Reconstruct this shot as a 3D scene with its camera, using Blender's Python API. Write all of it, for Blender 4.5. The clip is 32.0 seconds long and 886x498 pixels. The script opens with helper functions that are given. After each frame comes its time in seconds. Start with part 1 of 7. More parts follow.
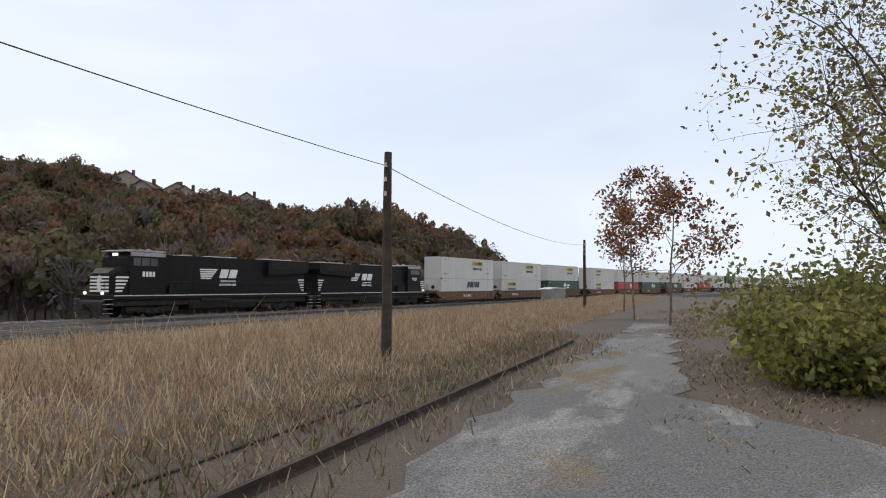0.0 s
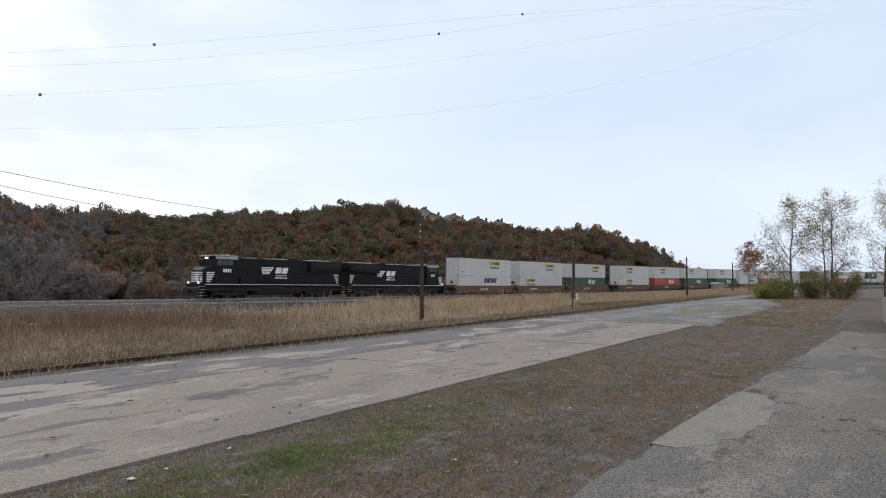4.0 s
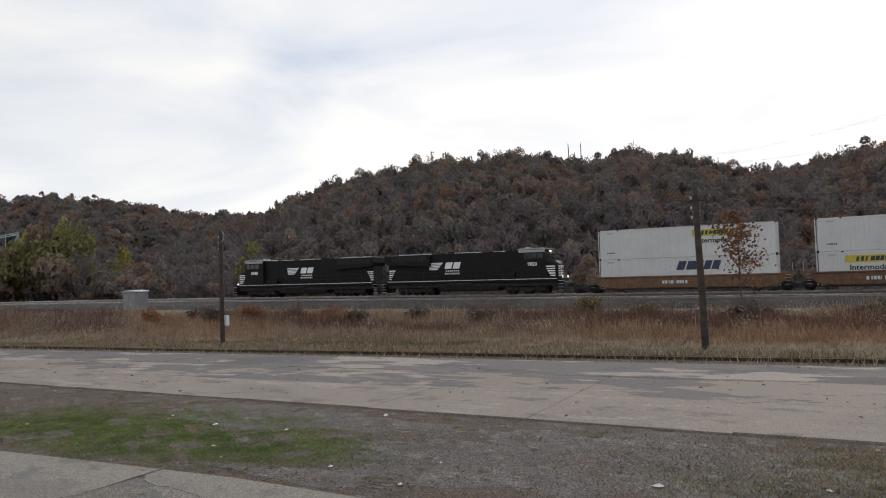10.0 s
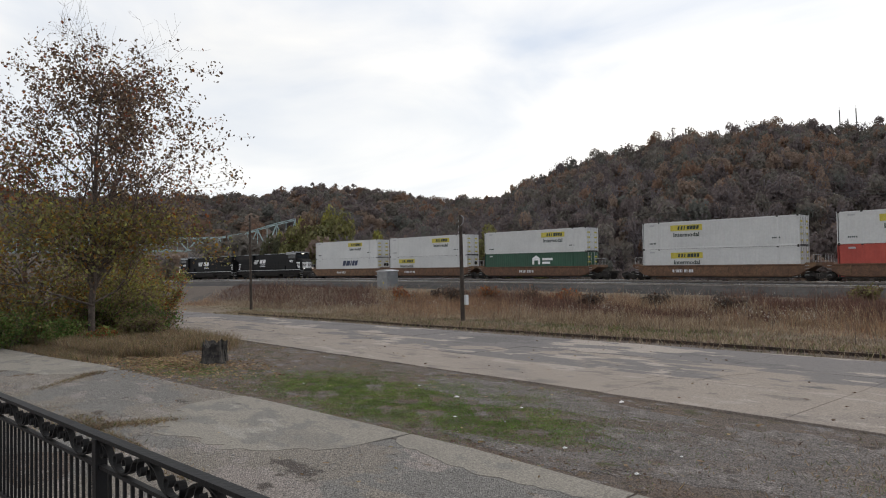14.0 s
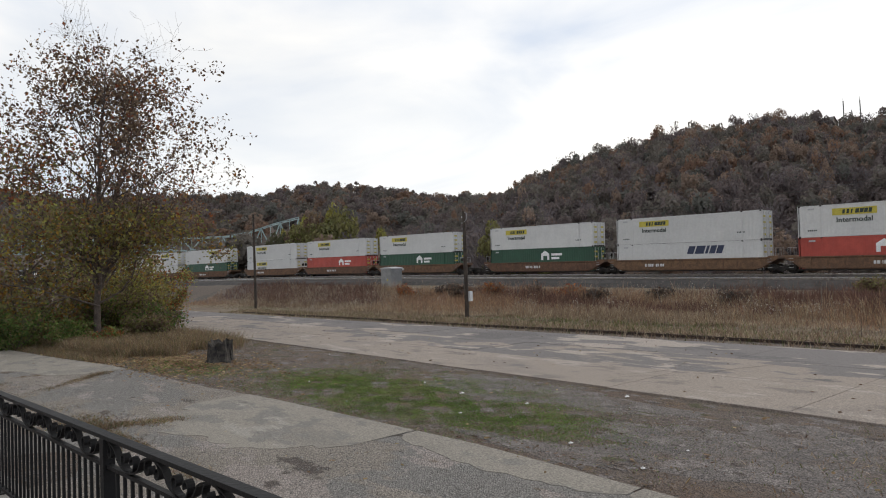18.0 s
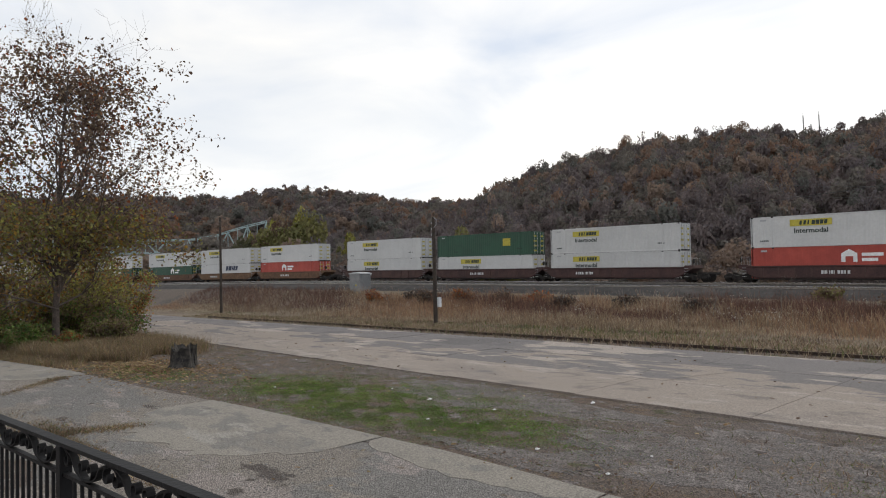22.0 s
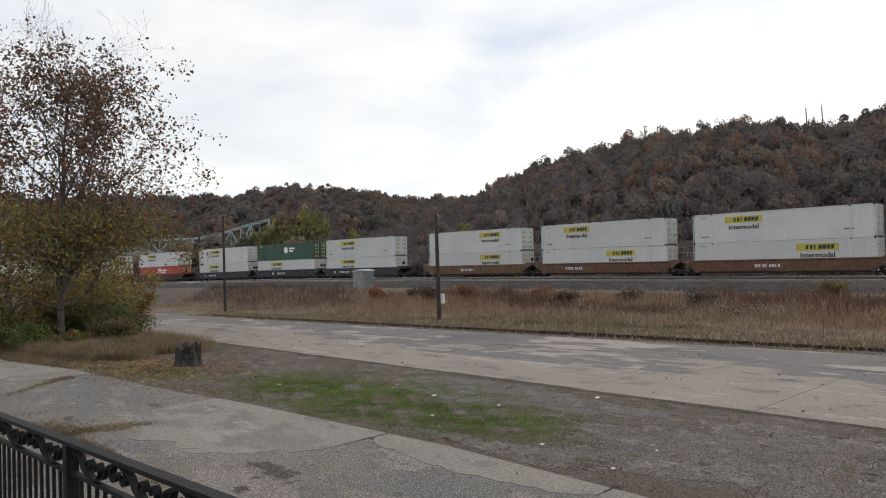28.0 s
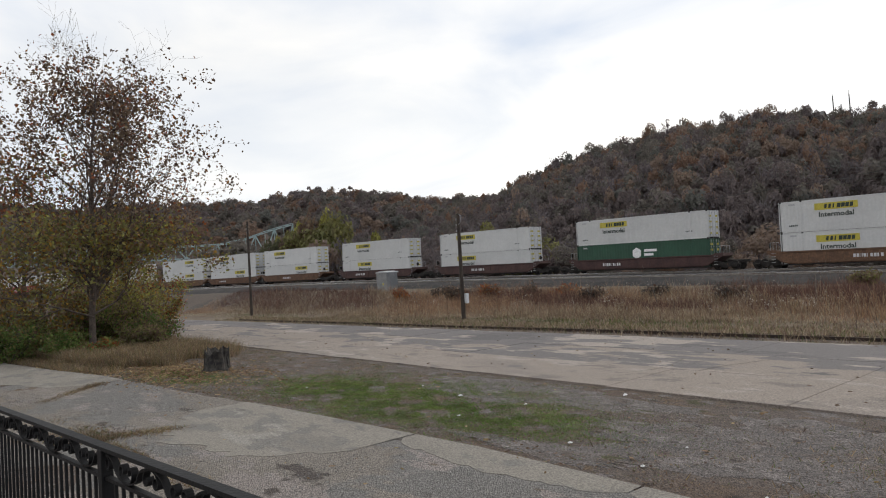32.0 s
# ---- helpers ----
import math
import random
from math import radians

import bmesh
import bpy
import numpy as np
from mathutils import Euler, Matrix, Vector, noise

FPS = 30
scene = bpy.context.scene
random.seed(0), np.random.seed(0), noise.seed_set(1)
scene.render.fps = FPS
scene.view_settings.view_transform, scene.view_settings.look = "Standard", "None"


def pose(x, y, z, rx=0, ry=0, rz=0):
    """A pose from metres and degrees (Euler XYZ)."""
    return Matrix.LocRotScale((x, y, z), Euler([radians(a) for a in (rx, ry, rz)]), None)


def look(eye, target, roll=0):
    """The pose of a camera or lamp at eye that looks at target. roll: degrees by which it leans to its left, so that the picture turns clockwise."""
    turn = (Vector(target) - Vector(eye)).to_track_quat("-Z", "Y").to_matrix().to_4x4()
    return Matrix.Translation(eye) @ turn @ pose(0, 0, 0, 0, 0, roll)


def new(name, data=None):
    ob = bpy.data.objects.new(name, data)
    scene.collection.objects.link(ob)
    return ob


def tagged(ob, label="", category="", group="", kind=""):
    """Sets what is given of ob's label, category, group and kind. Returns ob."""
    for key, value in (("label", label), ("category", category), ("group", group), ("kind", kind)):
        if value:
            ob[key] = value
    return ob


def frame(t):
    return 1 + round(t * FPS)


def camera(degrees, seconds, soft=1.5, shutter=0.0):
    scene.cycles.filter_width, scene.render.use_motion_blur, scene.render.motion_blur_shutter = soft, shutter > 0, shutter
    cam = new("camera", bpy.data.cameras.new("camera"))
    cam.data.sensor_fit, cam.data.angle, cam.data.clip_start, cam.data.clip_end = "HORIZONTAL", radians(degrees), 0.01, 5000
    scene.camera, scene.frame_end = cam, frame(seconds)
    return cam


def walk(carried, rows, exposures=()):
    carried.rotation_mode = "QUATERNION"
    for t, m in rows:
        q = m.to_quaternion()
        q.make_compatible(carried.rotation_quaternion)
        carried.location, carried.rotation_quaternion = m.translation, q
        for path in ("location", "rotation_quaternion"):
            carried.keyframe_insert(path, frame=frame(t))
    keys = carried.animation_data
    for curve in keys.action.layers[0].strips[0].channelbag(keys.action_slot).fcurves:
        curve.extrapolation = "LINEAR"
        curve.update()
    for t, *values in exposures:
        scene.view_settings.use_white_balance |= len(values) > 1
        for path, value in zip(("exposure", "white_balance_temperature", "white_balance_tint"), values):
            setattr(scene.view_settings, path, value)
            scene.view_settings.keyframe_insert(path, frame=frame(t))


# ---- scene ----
cam = camera(68.06, 32.0, soft=1.05)

# seconds, place, heading from the far side of the tracks to the right, tilt, roll (degrees)
PATH = [
    (0, 107, 23, 2.4, 68.8, 3.0, 0.3), (0.5, 96.6, 22.6, 2.45, 68.9, 3.05, 0.25), (1, 86, 22.2, 2.5, 69.0, 3.1, 0.19), (1.5, 74.6, 21.8, 2.55, 69.1, 3.2, 0.05),
    (2, 62.4, 21, 2.6, 69, 3.2, 0), (2.5, 50.6, 18.2, 2.75, 67.4, 3.1, 0), (3, 38, 13.8, 2.9, 64.4, 2.9, 0.05), (3.5, 25.2, 9.2, 3.02, 60.6, 2.7, 0.1),
    (4, 13.6, 4.9, 3.13, 56, 2.45, 0.2), (4.5, 5.2, 1.7, 3.25, 51.4, 2.25, 0.3), (5, 2.7, 0.78, 3.3, 50.2, 2.1, 0.48), (5.5, 1.5, 0.45, 3.4, 46, 1.85, 0.45),
    (6, 0.3, 0.1, 3.49, 39.5, 1.77, 0.08), (6.5, 0, 0, 3.5, 32.55, 1.81, -0.20), (7, 0, 0, 3.5, 22.92, 1.82, -1.04), (7.5, 0, 0, 3.5, 13.24, 1.84, -1.07),
    (8, 0, 0, 3.5, 4.07, 1.96, -1.29), (8.5, 0, 0, 3.5, -4.86, 2.21, -1.81), (9, 0, 0, 3.5, -14.30, 2.41, -2.14), (9.5, 0, 0, 3.5, -23.05, 2.78, -2.53),
    (10, 0, 0, 3.5, -30.64, 3.08, -2.67), (10.5, 0, 0, 3.5, -36.87, 3.25, -2.60), (11, 0, 0, 3.5, -41.94, 3.23, -2.34), (11.5, 0, 0, 3.5, -46.45, 3.14, -2.36),
    (12, 0, 0, 3.5, -49.54, 3.19, -2.32), (12.5, 0, 0, 3.5, -51.73, 3.22, -2.04), (13, 0, 0, 3.5, -52.47, 3.01, -1.85), (13.5, 0, 0, 3.5, -51.59, 2.68, -1.73),
    (14, 0, 0, 3.5, -50.96, 2.35, -1.70), (14.5, 0, 0, 3.5, -50.69, 2.11, -1.73), (16.5, 0, 0, 3.5, -51.76, 2.04, -2.09), (17, 0, 0, 3.5, -51.80, 2.10, -2.26),
    (17.5, 0, 0, 3.5, -51.57, 2.10, -2.39), (18, 0, 0, 3.5, -51.29, 2.07, -2.37), (18.5, 0, 0, 3.5, -51.20, 2.11, -2.16), (19, 0, 0, 3.5, -51.34, 2.29, -2.67),
    (19.5, 0, 0, 3.5, -51.38, 2.47, -2.96), (20, 0, 0, 3.5, -51.27, 2.66, -2.85), (20.5, 0, 0, 3.5, -50.73, 2.82, -2.49), (21, 0, 0, 3.5, -50.13, 2.75, -2.16),
    (21.5, 0, 0, 3.5, -49.47, 2.62, -1.91), (22, 0, 0, 3.5, -48.59, 2.48, -1.81), (22.5, 0, 0, 3.5, -47.15, 2.39, -1.58), (23, 0, 0, 3.5, -45.28, 2.38, -1.78),
    (23.5, 0, 0, 3.5, -44.35, 2.29, -1.99), (24, 0, 0, 3.5, -45.69, 2.42, -1.89), (24.5, 0, 0, 3.5, -46.65, 2.41, -1.49), (25, 0, 0, 3.5, -47.18, 2.41, -1.37),
    (25.5, 0, 0, 3.5, -47.54, 2.35, -1.78), (26, 0, 0, 3.5, -48.05, 2.28, -1.85), (26.5, 0, 0, 3.5, -48.60, 2.17, -1.99), (28.5, 0, 0, 3.5, -48.85, 2.22, -2.51),
    (29, 0, 0, 3.5, -48.82, 2.32, -2.83), (29.5, 0, 0, 3.5, -48.91, 2.34, -3.07), (30, 0, 0, 3.5, -49.16, 2.38, -3.23), (30.5, 0, 0, 3.5, -49.52, 2.48, -3.42),
    (31, 0, 0, 3.5, -49.94, 2.44, -3.52), (31.5, 0, 0, 3.5, -50.46, 2.34, -3.78), (32, 0, 0, 3.5, -50.84, 2.28, -3.70),
]


def view(x, y, z, yaw, tilt, roll):
    a, p = radians(yaw), radians(tilt)
    return look((x, y, z), (x + math.sin(a) * math.cos(p), y + math.cos(a) * math.cos(p), z + math.sin(p)), roll)


walk(cam, [(t, view(*v)) for t, *v in PATH], [(0, 0.25, 6850, 10), (2, 0.25, 6750, 10), (5, 0.2, 6600, 8), (7, 0.03, 6700, 9), (9, 0.02, 6800, 10), (12, 0.15, 6900, 9), (18, 0.2, 6950, 9), (32, 0.2, 6950, 9)])

# ---- sky and sun: overcast, the sun veiled behind the near hill ----
SUN_AZ, SUN_EL = 8.0, 26.0
world = bpy.data.worlds.new("overcast_sky")
scene.world = world
world.use_nodes = True
wt = world.node_tree
wt.nodes.clear()
w_out = wt.nodes.new("ShaderNodeOutputWorld")
w_bg = wt.nodes.new("ShaderNodeBackground")
w_bg2 = wt.nodes.new("ShaderNodeBackground")
w_mix = wt.nodes.new("ShaderNodeMixShader")
w_sky = wt.nodes.new("ShaderNodeTexSky")
w_sky.sky_type, w_sky.sun_disc = "NISHITA", False
w_sky.sun_elevation, w_sky.sun_rotation = radians(SUN_EL), radians(SUN_AZ)
w_sky.air_density, w_sky.dust_density = 1.0, 2.0
w_bg.inputs["Strength"].default_value = 0.12
w_co = wt.nodes.new("ShaderNodeTexCoord")
w_map = wt.nodes.new("ShaderNodeMapping")
w_map.inputs["Scale"].default_value = (1.0, 1.0, 3.2)
w_map.inputs["Location"].default_value = (0.35, 0.2, 0.1)
w_n1 = wt.nodes.new("ShaderNodeTexNoise")
w_n1.inputs["Scale"].default_value, w_n1.inputs["Detail"].default_value, w_n1.inputs["Roughness"].default_value = 1.7, 7.0, 0.5
w_n1.inputs["Distortion"].default_value = 0.6
w_n2 = wt.nodes.new("ShaderNodeTexNoise")
w_n2.inputs["Scale"].default_value, w_n2.inputs["Detail"].default_value = 1.1, 4.0
w_r1 = wt.nodes.new("ShaderNodeValToRGB")
w_r1.color_ramp.elements[0].position, w_r1.color_ramp.elements[1].position = 0.36, 0.62
w_r1.color_ramp.elements[0].color, w_r1.color_ramp.elements[1].color = (0.66, 0.74, 0.89, 1), (1.05, 1.05, 1.06, 1)
w_r2 = wt.nodes.new("ShaderNodeValToRGB")
w_r2.color_ramp.elements[0].position, w_r2.color_ramp.elements[1].position = 0.3, 0.62
w_r2.color_ramp.elements[0].color, w_r2.color_ramp.elements[1].color = (0.74, 0.74, 0.74, 1), (0.96, 0.96, 0.96, 1)
w_bg2.inputs["Strength"].default_value = 1.0
L = wt.links.new
L(w_co.outputs["Generated"], w_map.inputs["Vector"])
L(w_map.outputs[0], w_n1.inputs["Vector"])
L(w_map.outputs[0], w_n2.inputs["Vector"])
L(w_n1.outputs["Fac"], w_r1.inputs["Fac"])
L(w_n2.outputs["Fac"], w_r2.inputs["Fac"])
L(w_sky.outputs[0], w_bg.inputs["Color"])
w_sep = wt.nodes.new("ShaderNodeSeparateXYZ")
w_east = wt.nodes.new("ShaderNodeMapRange")
w_east.inputs["From Min"].default_value, w_east.inputs["From Max"].default_value, w_east.inputs["To Max"].default_value = 0.3, 0.85, 0.82
w_thin = wt.nodes.new("ShaderNodeMix")
w_thin.data_type = "RGBA"
w_thin.inputs["B"].default_value = (0.67, 0.77, 0.96, 1)
L(w_co.outputs["Generated"], w_sep.inputs[0])
L(w_sep.outputs["X"], w_east.inputs["Value"])
L(w_east.outputs[0], w_thin.inputs["Factor"])
L(w_r1.outputs[0], w_thin.inputs["A"])
L(w_thin.outputs["Result"], w_bg2.inputs["Color"])
L(w_r2.outputs[0], w_mix.inputs[0])
L(w_bg.outputs[0], w_mix.inputs[1])
L(w_bg2.outputs[0], w_mix.inputs[2])
L(w_mix.outputs[0], w_out.inputs["Surface"])

sun = new("sun", bpy.data.lights.new("sun", "SUN"))
sun.data.energy, sun.data.angle, sun.data.color = 0.6, radians(14), (1.0, 0.95, 0.88)
a, e = radians(SUN_AZ), radians(SUN_EL)
sun.matrix_world = look((60 * math.sin(a), 60 * math.cos(a), 60 * math.tan(e)), (0, 0, 0))

# ---- materials ----
def mat(name, c1, c2=None, scale=3.0, rough=0.8, metal=0.0, bump=0.2, fine=40.0, c3=None, vary=0.0, lo=0.4, hi=0.6, coat=0.0, island=0.0, grain=0.55):
    """A surface with two colours in large patches, a fine grain and a fine relief; vary: from object to object, island: from piece to piece."""
    m = bpy.data.materials.new(name)
    m.use_nodes = True
    n, l = m.node_tree.nodes, m.node_tree.links.new
    b = n["Principled BSDF"]
    c2 = c2 or tuple(v * 0.8 for v in c1)
    co = n.new("ShaderNodeTexCoord")
    big = n.new("ShaderNodeTexNoise")
    big.inputs["Scale"].default_value, big.inputs["Detail"].default_value, big.inputs["Roughness"].default_value = scale, 6.0, 0.6
    ramp = n.new("ShaderNodeValToRGB")
    ramp.color_ramp.elements[0].position, ramp.color_ramp.elements[1].position = lo, hi
    ramp.color_ramp.elements[0].color, ramp.color_ramp.elements[1].color = (*c1, 1), (*c2, 1)
    if c3:
        x = ramp.color_ramp.elements.new(min(hi + 0.1, 0.95))
        x.color = (*c3, 1)
    small = n.new("ShaderNodeTexNoise")
    small.inputs["Scale"].default_value, small.inputs["Detail"].default_value = fine, 3.0
    mix = n.new("ShaderNodeMix")
    mix.data_type, mix.blend_type = "RGBA", "MULTIPLY"
    mix.inputs["Factor"].default_value = grain
    gr = n.new("ShaderNodeMapRange")
    gr.inputs["From Min"].default_value, gr.inputs["From Max"].default_value = 0.3, 0.7
    gr.inputs["To Min"].default_value, gr.inputs["To Max"].default_value = 0.55, 1.35
    l(co.outputs["Object"], big.inputs["Vector"])
    l(co.outputs["Object"], small.inputs["Vector"])
    l(big.outputs["Fac"], ramp.inputs["Fac"])
    l(small.outputs["Fac"], gr.inputs["Value"])
    l(ramp.outputs[0], mix.inputs["A"])
    l(gr.outputs[0], mix.inputs["B"])
    col = mix.outputs["Result"]
    for amount, kind in ((vary, 0), (island, 1)):
        if amount:
            src = n.new("ShaderNodeObjectInfo") if kind == 0 else n.new("ShaderNodeNewGeometry")
            hs = n.new("ShaderNodeHueSaturation")
            for sock, k, mid in (("Value", 1.0, 1.0), ("Hue", 0.06, 0.5)):
                mr = n.new("ShaderNodeMapRange")
                mr.inputs["To Min"].default_value, mr.inputs["To Max"].default_value = mid - amount * k, mid + amount * k
                l(src.outputs["Random" if kind == 0 else "Random Per Island"], mr.inputs["Value"])
                l(mr.outputs[0], hs.inputs[sock])
            l(col, hs.inputs["Color"])
            col = hs.outputs[0]
    l(col, b.inputs["Base Color"])
    rr = n.new("ShaderNodeMapRange")
    rr.inputs["To Min"].default_value, rr.inputs["To Max"].default_value = max(rough - 0.12, 0.03), min(rough + 0.12, 1.0)
    l(big.outputs["Fac"], rr.inputs["Value"])
    l(rr.outputs[0], b.inputs["Roughness"])
    b.inputs["Metallic"].default_value = metal
    b.inputs["Coat Weight"].default_value = coat
    if bump:
        bp = n.new("ShaderNodeBump")
        bp.inputs["Strength"].default_value, bp.inputs["Distance"].default_value = bump, 0.02
        l(small.outputs["Fac"], bp.inputs["Height"])
        l(bp.outputs[0], b.inputs["Normal"])
    return m


def leaf_mat(name, c1, c2, island=0.35):
    """Leaves: two hues by clump, varied from leaf to leaf, letting some light through."""
    m = mat(name, c1, c2, 0.5, 0.65, bump=0, island=island, fine=2.0)
    n, l = m.node_tree.nodes, m.node_tree.links.new
    b = n["Principled BSDF"]
    tr, mx = n.new("ShaderNodeBsdfTranslucent"), n.new("ShaderNodeMixShader")
    mx.inputs[0].default_value = 0.5
    l(b.inputs["Base Color"].links[0].from_socket, tr.inputs["Color"])
    l(b.outputs[0], mx.inputs[1])
    l(tr.outputs[0], mx.inputs[2])
    l(mx.outputs[0], n["Material Output"].inputs["Surface"])
    return m


M_CONCRETE = mat("old_concrete", (0.15, 0.14, 0.13), (0.24, 0.22, 0.195), 0.35, 0.9, bump=0.5, fine=18, c3=(0.27, 0.25, 0.22), vary=0.07)
M_DECK = mat("deck_concrete", (0.19, 0.18, 0.165), (0.26, 0.245, 0.225), 0.8, 0.85, bump=0.3, fine=25, vary=0.05)
M_GRAVEL = mat("grey_gravel", (0.20, 0.20, 0.20), (0.34, 0.33, 0.32), 0.5, 0.95, bump=1.0, fine=14)
M_BALLAST = mat("track_ballast", (0.032, 0.028, 0.026), (0.062, 0.055, 0.05), 0.8, 0.95, bump=1.0, fine=9)
M_RAIL = mat("rail_steel", (0.20, 0.175, 0.155), (0.28, 0.25, 0.22), 3.0, 0.45, 0.5, 0.2)
M_RAILTOP = mat("polished_rail_head", (0.55, 0.55, 0.56), (0.62, 0.62, 0.62), 3.0, 0.22, 1.0, 0.0)
M_RUST = mat("rusty_steel", (0.09, 0.045, 0.028), (0.14, 0.075, 0.05), 3.0, 0.85, 0.2, 0.4)
M_RAILDK = mat("dark_rusted_rail", (0.03, 0.02, 0.016), (0.06, 0.037, 0.026), 3.0, 0.8, 0.1, 0.4)
M_TIE = mat("creosoted_tie", (0.05, 0.04, 0.035), (0.10, 0.085, 0.07), 2.0, 0.9, bump=0.5, vary=0.2)
M_POLE = mat("weathered_pole", (0.032, 0.024, 0.019), (0.065, 0.049, 0.038), 2.5, 0.9, bump=0.6, fine=25)
M_BLACK = mat("black_enamel", (0.006, 0.006, 0.0065), (0.010, 0.0095, 0.010), 2.0, 0.6, 0.0, 0.05, grain=0.2)
M_BLACK.node_tree.nodes["Principled BSDF"].inputs["Specular IOR Level"].default_value = 0.2
M_FENCE = mat("fence_black_paint", (0.007, 0.007, 0.008), (0.012, 0.012, 0.013), 6.0, 0.6, 0.0, 0.15, grain=0.2)
M_FENCE.node_tree.nodes["Principled BSDF"].inputs["Specular IOR Level"].default_value = 0.2
M_UNDER = mat("running_gear_grime", (0.012, 0.010, 0.009), (0.028, 0.023, 0.02), 2.5, 0.85, 0.1, 0.4)
M_GREY = mat("grey_roof_paint", (0.28, 0.29, 0.30), (0.38, 0.38, 0.38), 2.0, 0.5, 0.0, 0.1)
M_WHITE = mat("white_decal", (0.72, 0.72, 0.72), (0.8, 0.8, 0.8), 2.0, 0.6, 0.0, 0.0)
M_GLASS = mat("dark_window_glass", (0.02, 0.025, 0.03), (0.03, 0.035, 0.04), 1.0, 0.08, 0.0, 0.0)
M_LAMP = bpy.data.materials.new("headlight_glow")
M_LAMP.use_nodes = True
M_LAMP.node_tree.nodes["Principled BSDF"].inputs["Emission Color"].default_value = (1.0, 0.93, 0.8, 1)
M_LAMP.node_tree.nodes["Principled BSDF"].inputs["Emission Strength"].default_value = 0.8
M_CWHITE = mat("white_container_paint", (0.47, 0.47, 0.465), (0.55, 0.55, 0.54), 0.4, 0.55, 0.0, 0.0, 5.0, vary=0.05, grain=0.12, lo=0.3, hi=0.7)
M_CGREEN = mat("green_container_paint", (0.010, 0.055, 0.030), (0.015, 0.072, 0.04), 0.5, 0.5, 0.0, 0.0, 6.0, grain=0.15)
M_CRED = mat("red_container_paint", (0.33, 0.045, 0.032), (0.42, 0.065, 0.045), 0.5, 0.55, 0.0, 0.0, 6.0, grain=0.15)
M_YELLOW = mat("yellow_decal", (0.42, 0.355, 0.04), (0.49, 0.41, 0.06), 2.0, 0.6, 0.0, 0.0)
M_INK = mat("dark_green_ink", (0.012, 0.025, 0.02), (0.018, 0.032, 0.026), 2.0, 0.6, 0.0, 0.0)
M_NAVY = mat("navy_ink", (0.02, 0.03, 0.07), (0.03, 0.04, 0.08), 2.0, 0.6, 0.0, 0.0)
M_WELLA = mat("orange_brown_well_paint", (0.105, 0.056, 0.033), (0.165, 0.090, 0.050), 1.5, 0.8, 0.0, 0.25, 12.0, c3=(0.06, 0.036, 0.027), vary=0.12)
M_WELLB = mat("maroon_well_paint", (0.045, 0.02, 0.018), (0.075, 0.035, 0.03), 0.9, 0.7, 0.0, 0.25, 12.0, vary=0.1)
M_WELLC = mat("blue_black_well_paint", (0.02, 0.022, 0.032), (0.04, 0.042, 0.05), 0.9, 0.7, 0.0, 0.25, 12.0, vary=0.1)
M_STEEL = mat("galvanised_steel", (0.36, 0.37, 0.38), (0.46, 0.46, 0.46), 2.0, 0.45, 0.6, 0.1)
M_CABINET = mat("aluminium_cabinet", (0.20, 0.205, 0.21), (0.26, 0.26, 0.26), 1.2, 0.5, 0.3, 0.1)
M_BOXW = mat("pale_box_paint", (0.6, 0.62, 0.64), (0.68, 0.69, 0.70), 2.0, 0.6)
M_BRIDGE = mat("pale_green_bridge_paint", (0.27, 0.36, 0.35), (0.34, 0.43, 0.42), 0.3, 0.7)
M_HOUSEW = mat("pale_house_wall", (0.30, 0.25, 0.21), (0.36, 0.31, 0.26), 0.5, 0.85)
M_ROOF = mat("dark_shingle_roof", (0.10, 0.095, 0.09), (0.15, 0.14, 0.135), 0.8, 0.9)
M_BARK = mat("grey_brown_bark", (0.11, 0.09, 0.075), (0.20, 0.17, 0.145), 3.0, 0.95, bump=0.8, fine=12)
M_BARKDK = mat("dark_twig_bark", (0.06, 0.045, 0.037), (0.11, 0.085, 0.07), 3.0, 0.95, bump=0.5, fine=12)
M_STUMP = mat("burnt_stump_wood", (0.022, 0.020, 0.019), (0.075, 0.065, 0.056), 4.0, 0.95, bump=1.0, fine=12)
M_LITTER = mat("white_litter", (0.6, 0.6, 0.58), (0.7, 0.7, 0.68), 3.0, 0.8)
M_WIRE = mat("dull_wire", (0.05, 0.05, 0.05), (0.08, 0.08, 0.08), 2.0, 0.6, 0.5, 0.0)
M_BALLR = mat("red_marker_ball", (0.35, 0.02, 0.03), (0.4, 0.03, 0.04), 2.0, 0.5, 0.0, 0.0)
M_BALLW = mat("grey_marker_ball", (0.22, 0.22, 0.22), (0.28, 0.28, 0.28), 2.0, 0.5, 0.0, 0.0)
L_RUST = leaf_mat("rust_orange_leaves", (0.24, 0.075, 0.026), (0.32, 0.11, 0.04))
L_ORANGE = leaf_mat("amber_leaves", (0.24, 0.12, 0.025), (0.30, 0.17, 0.04))
L_OLIVE = leaf_mat("olive_leaves", (0.15, 0.145, 0.05), (0.215, 0.195, 0.075))
L_GREEN = leaf_mat("green_leaves", (0.06, 0.115, 0.025), (0.11, 0.18, 0.04))
L_BROWN = leaf_mat("dry_brown_leaves", (0.15, 0.10, 0.068), (0.22, 0.15, 0.10))
L_BARE = leaf_mat("bare_grey_twigs", (0.06, 0.05, 0.045), (0.10, 0.085, 0.07), 0.2)
L_YELLOW = leaf_mat("yellow_green_leaves", (0.21, 0.20, 0.045), (0.30, 0.27, 0.075))
L_STRAW = leaf_mat("straw_grass", (0.27, 0.205, 0.14), (0.37, 0.295, 0.215))
L_RGRASS = leaf_mat("reddish_broomsedge", (0.27, 0.155, 0.095), (0.36, 0.23, 0.15))
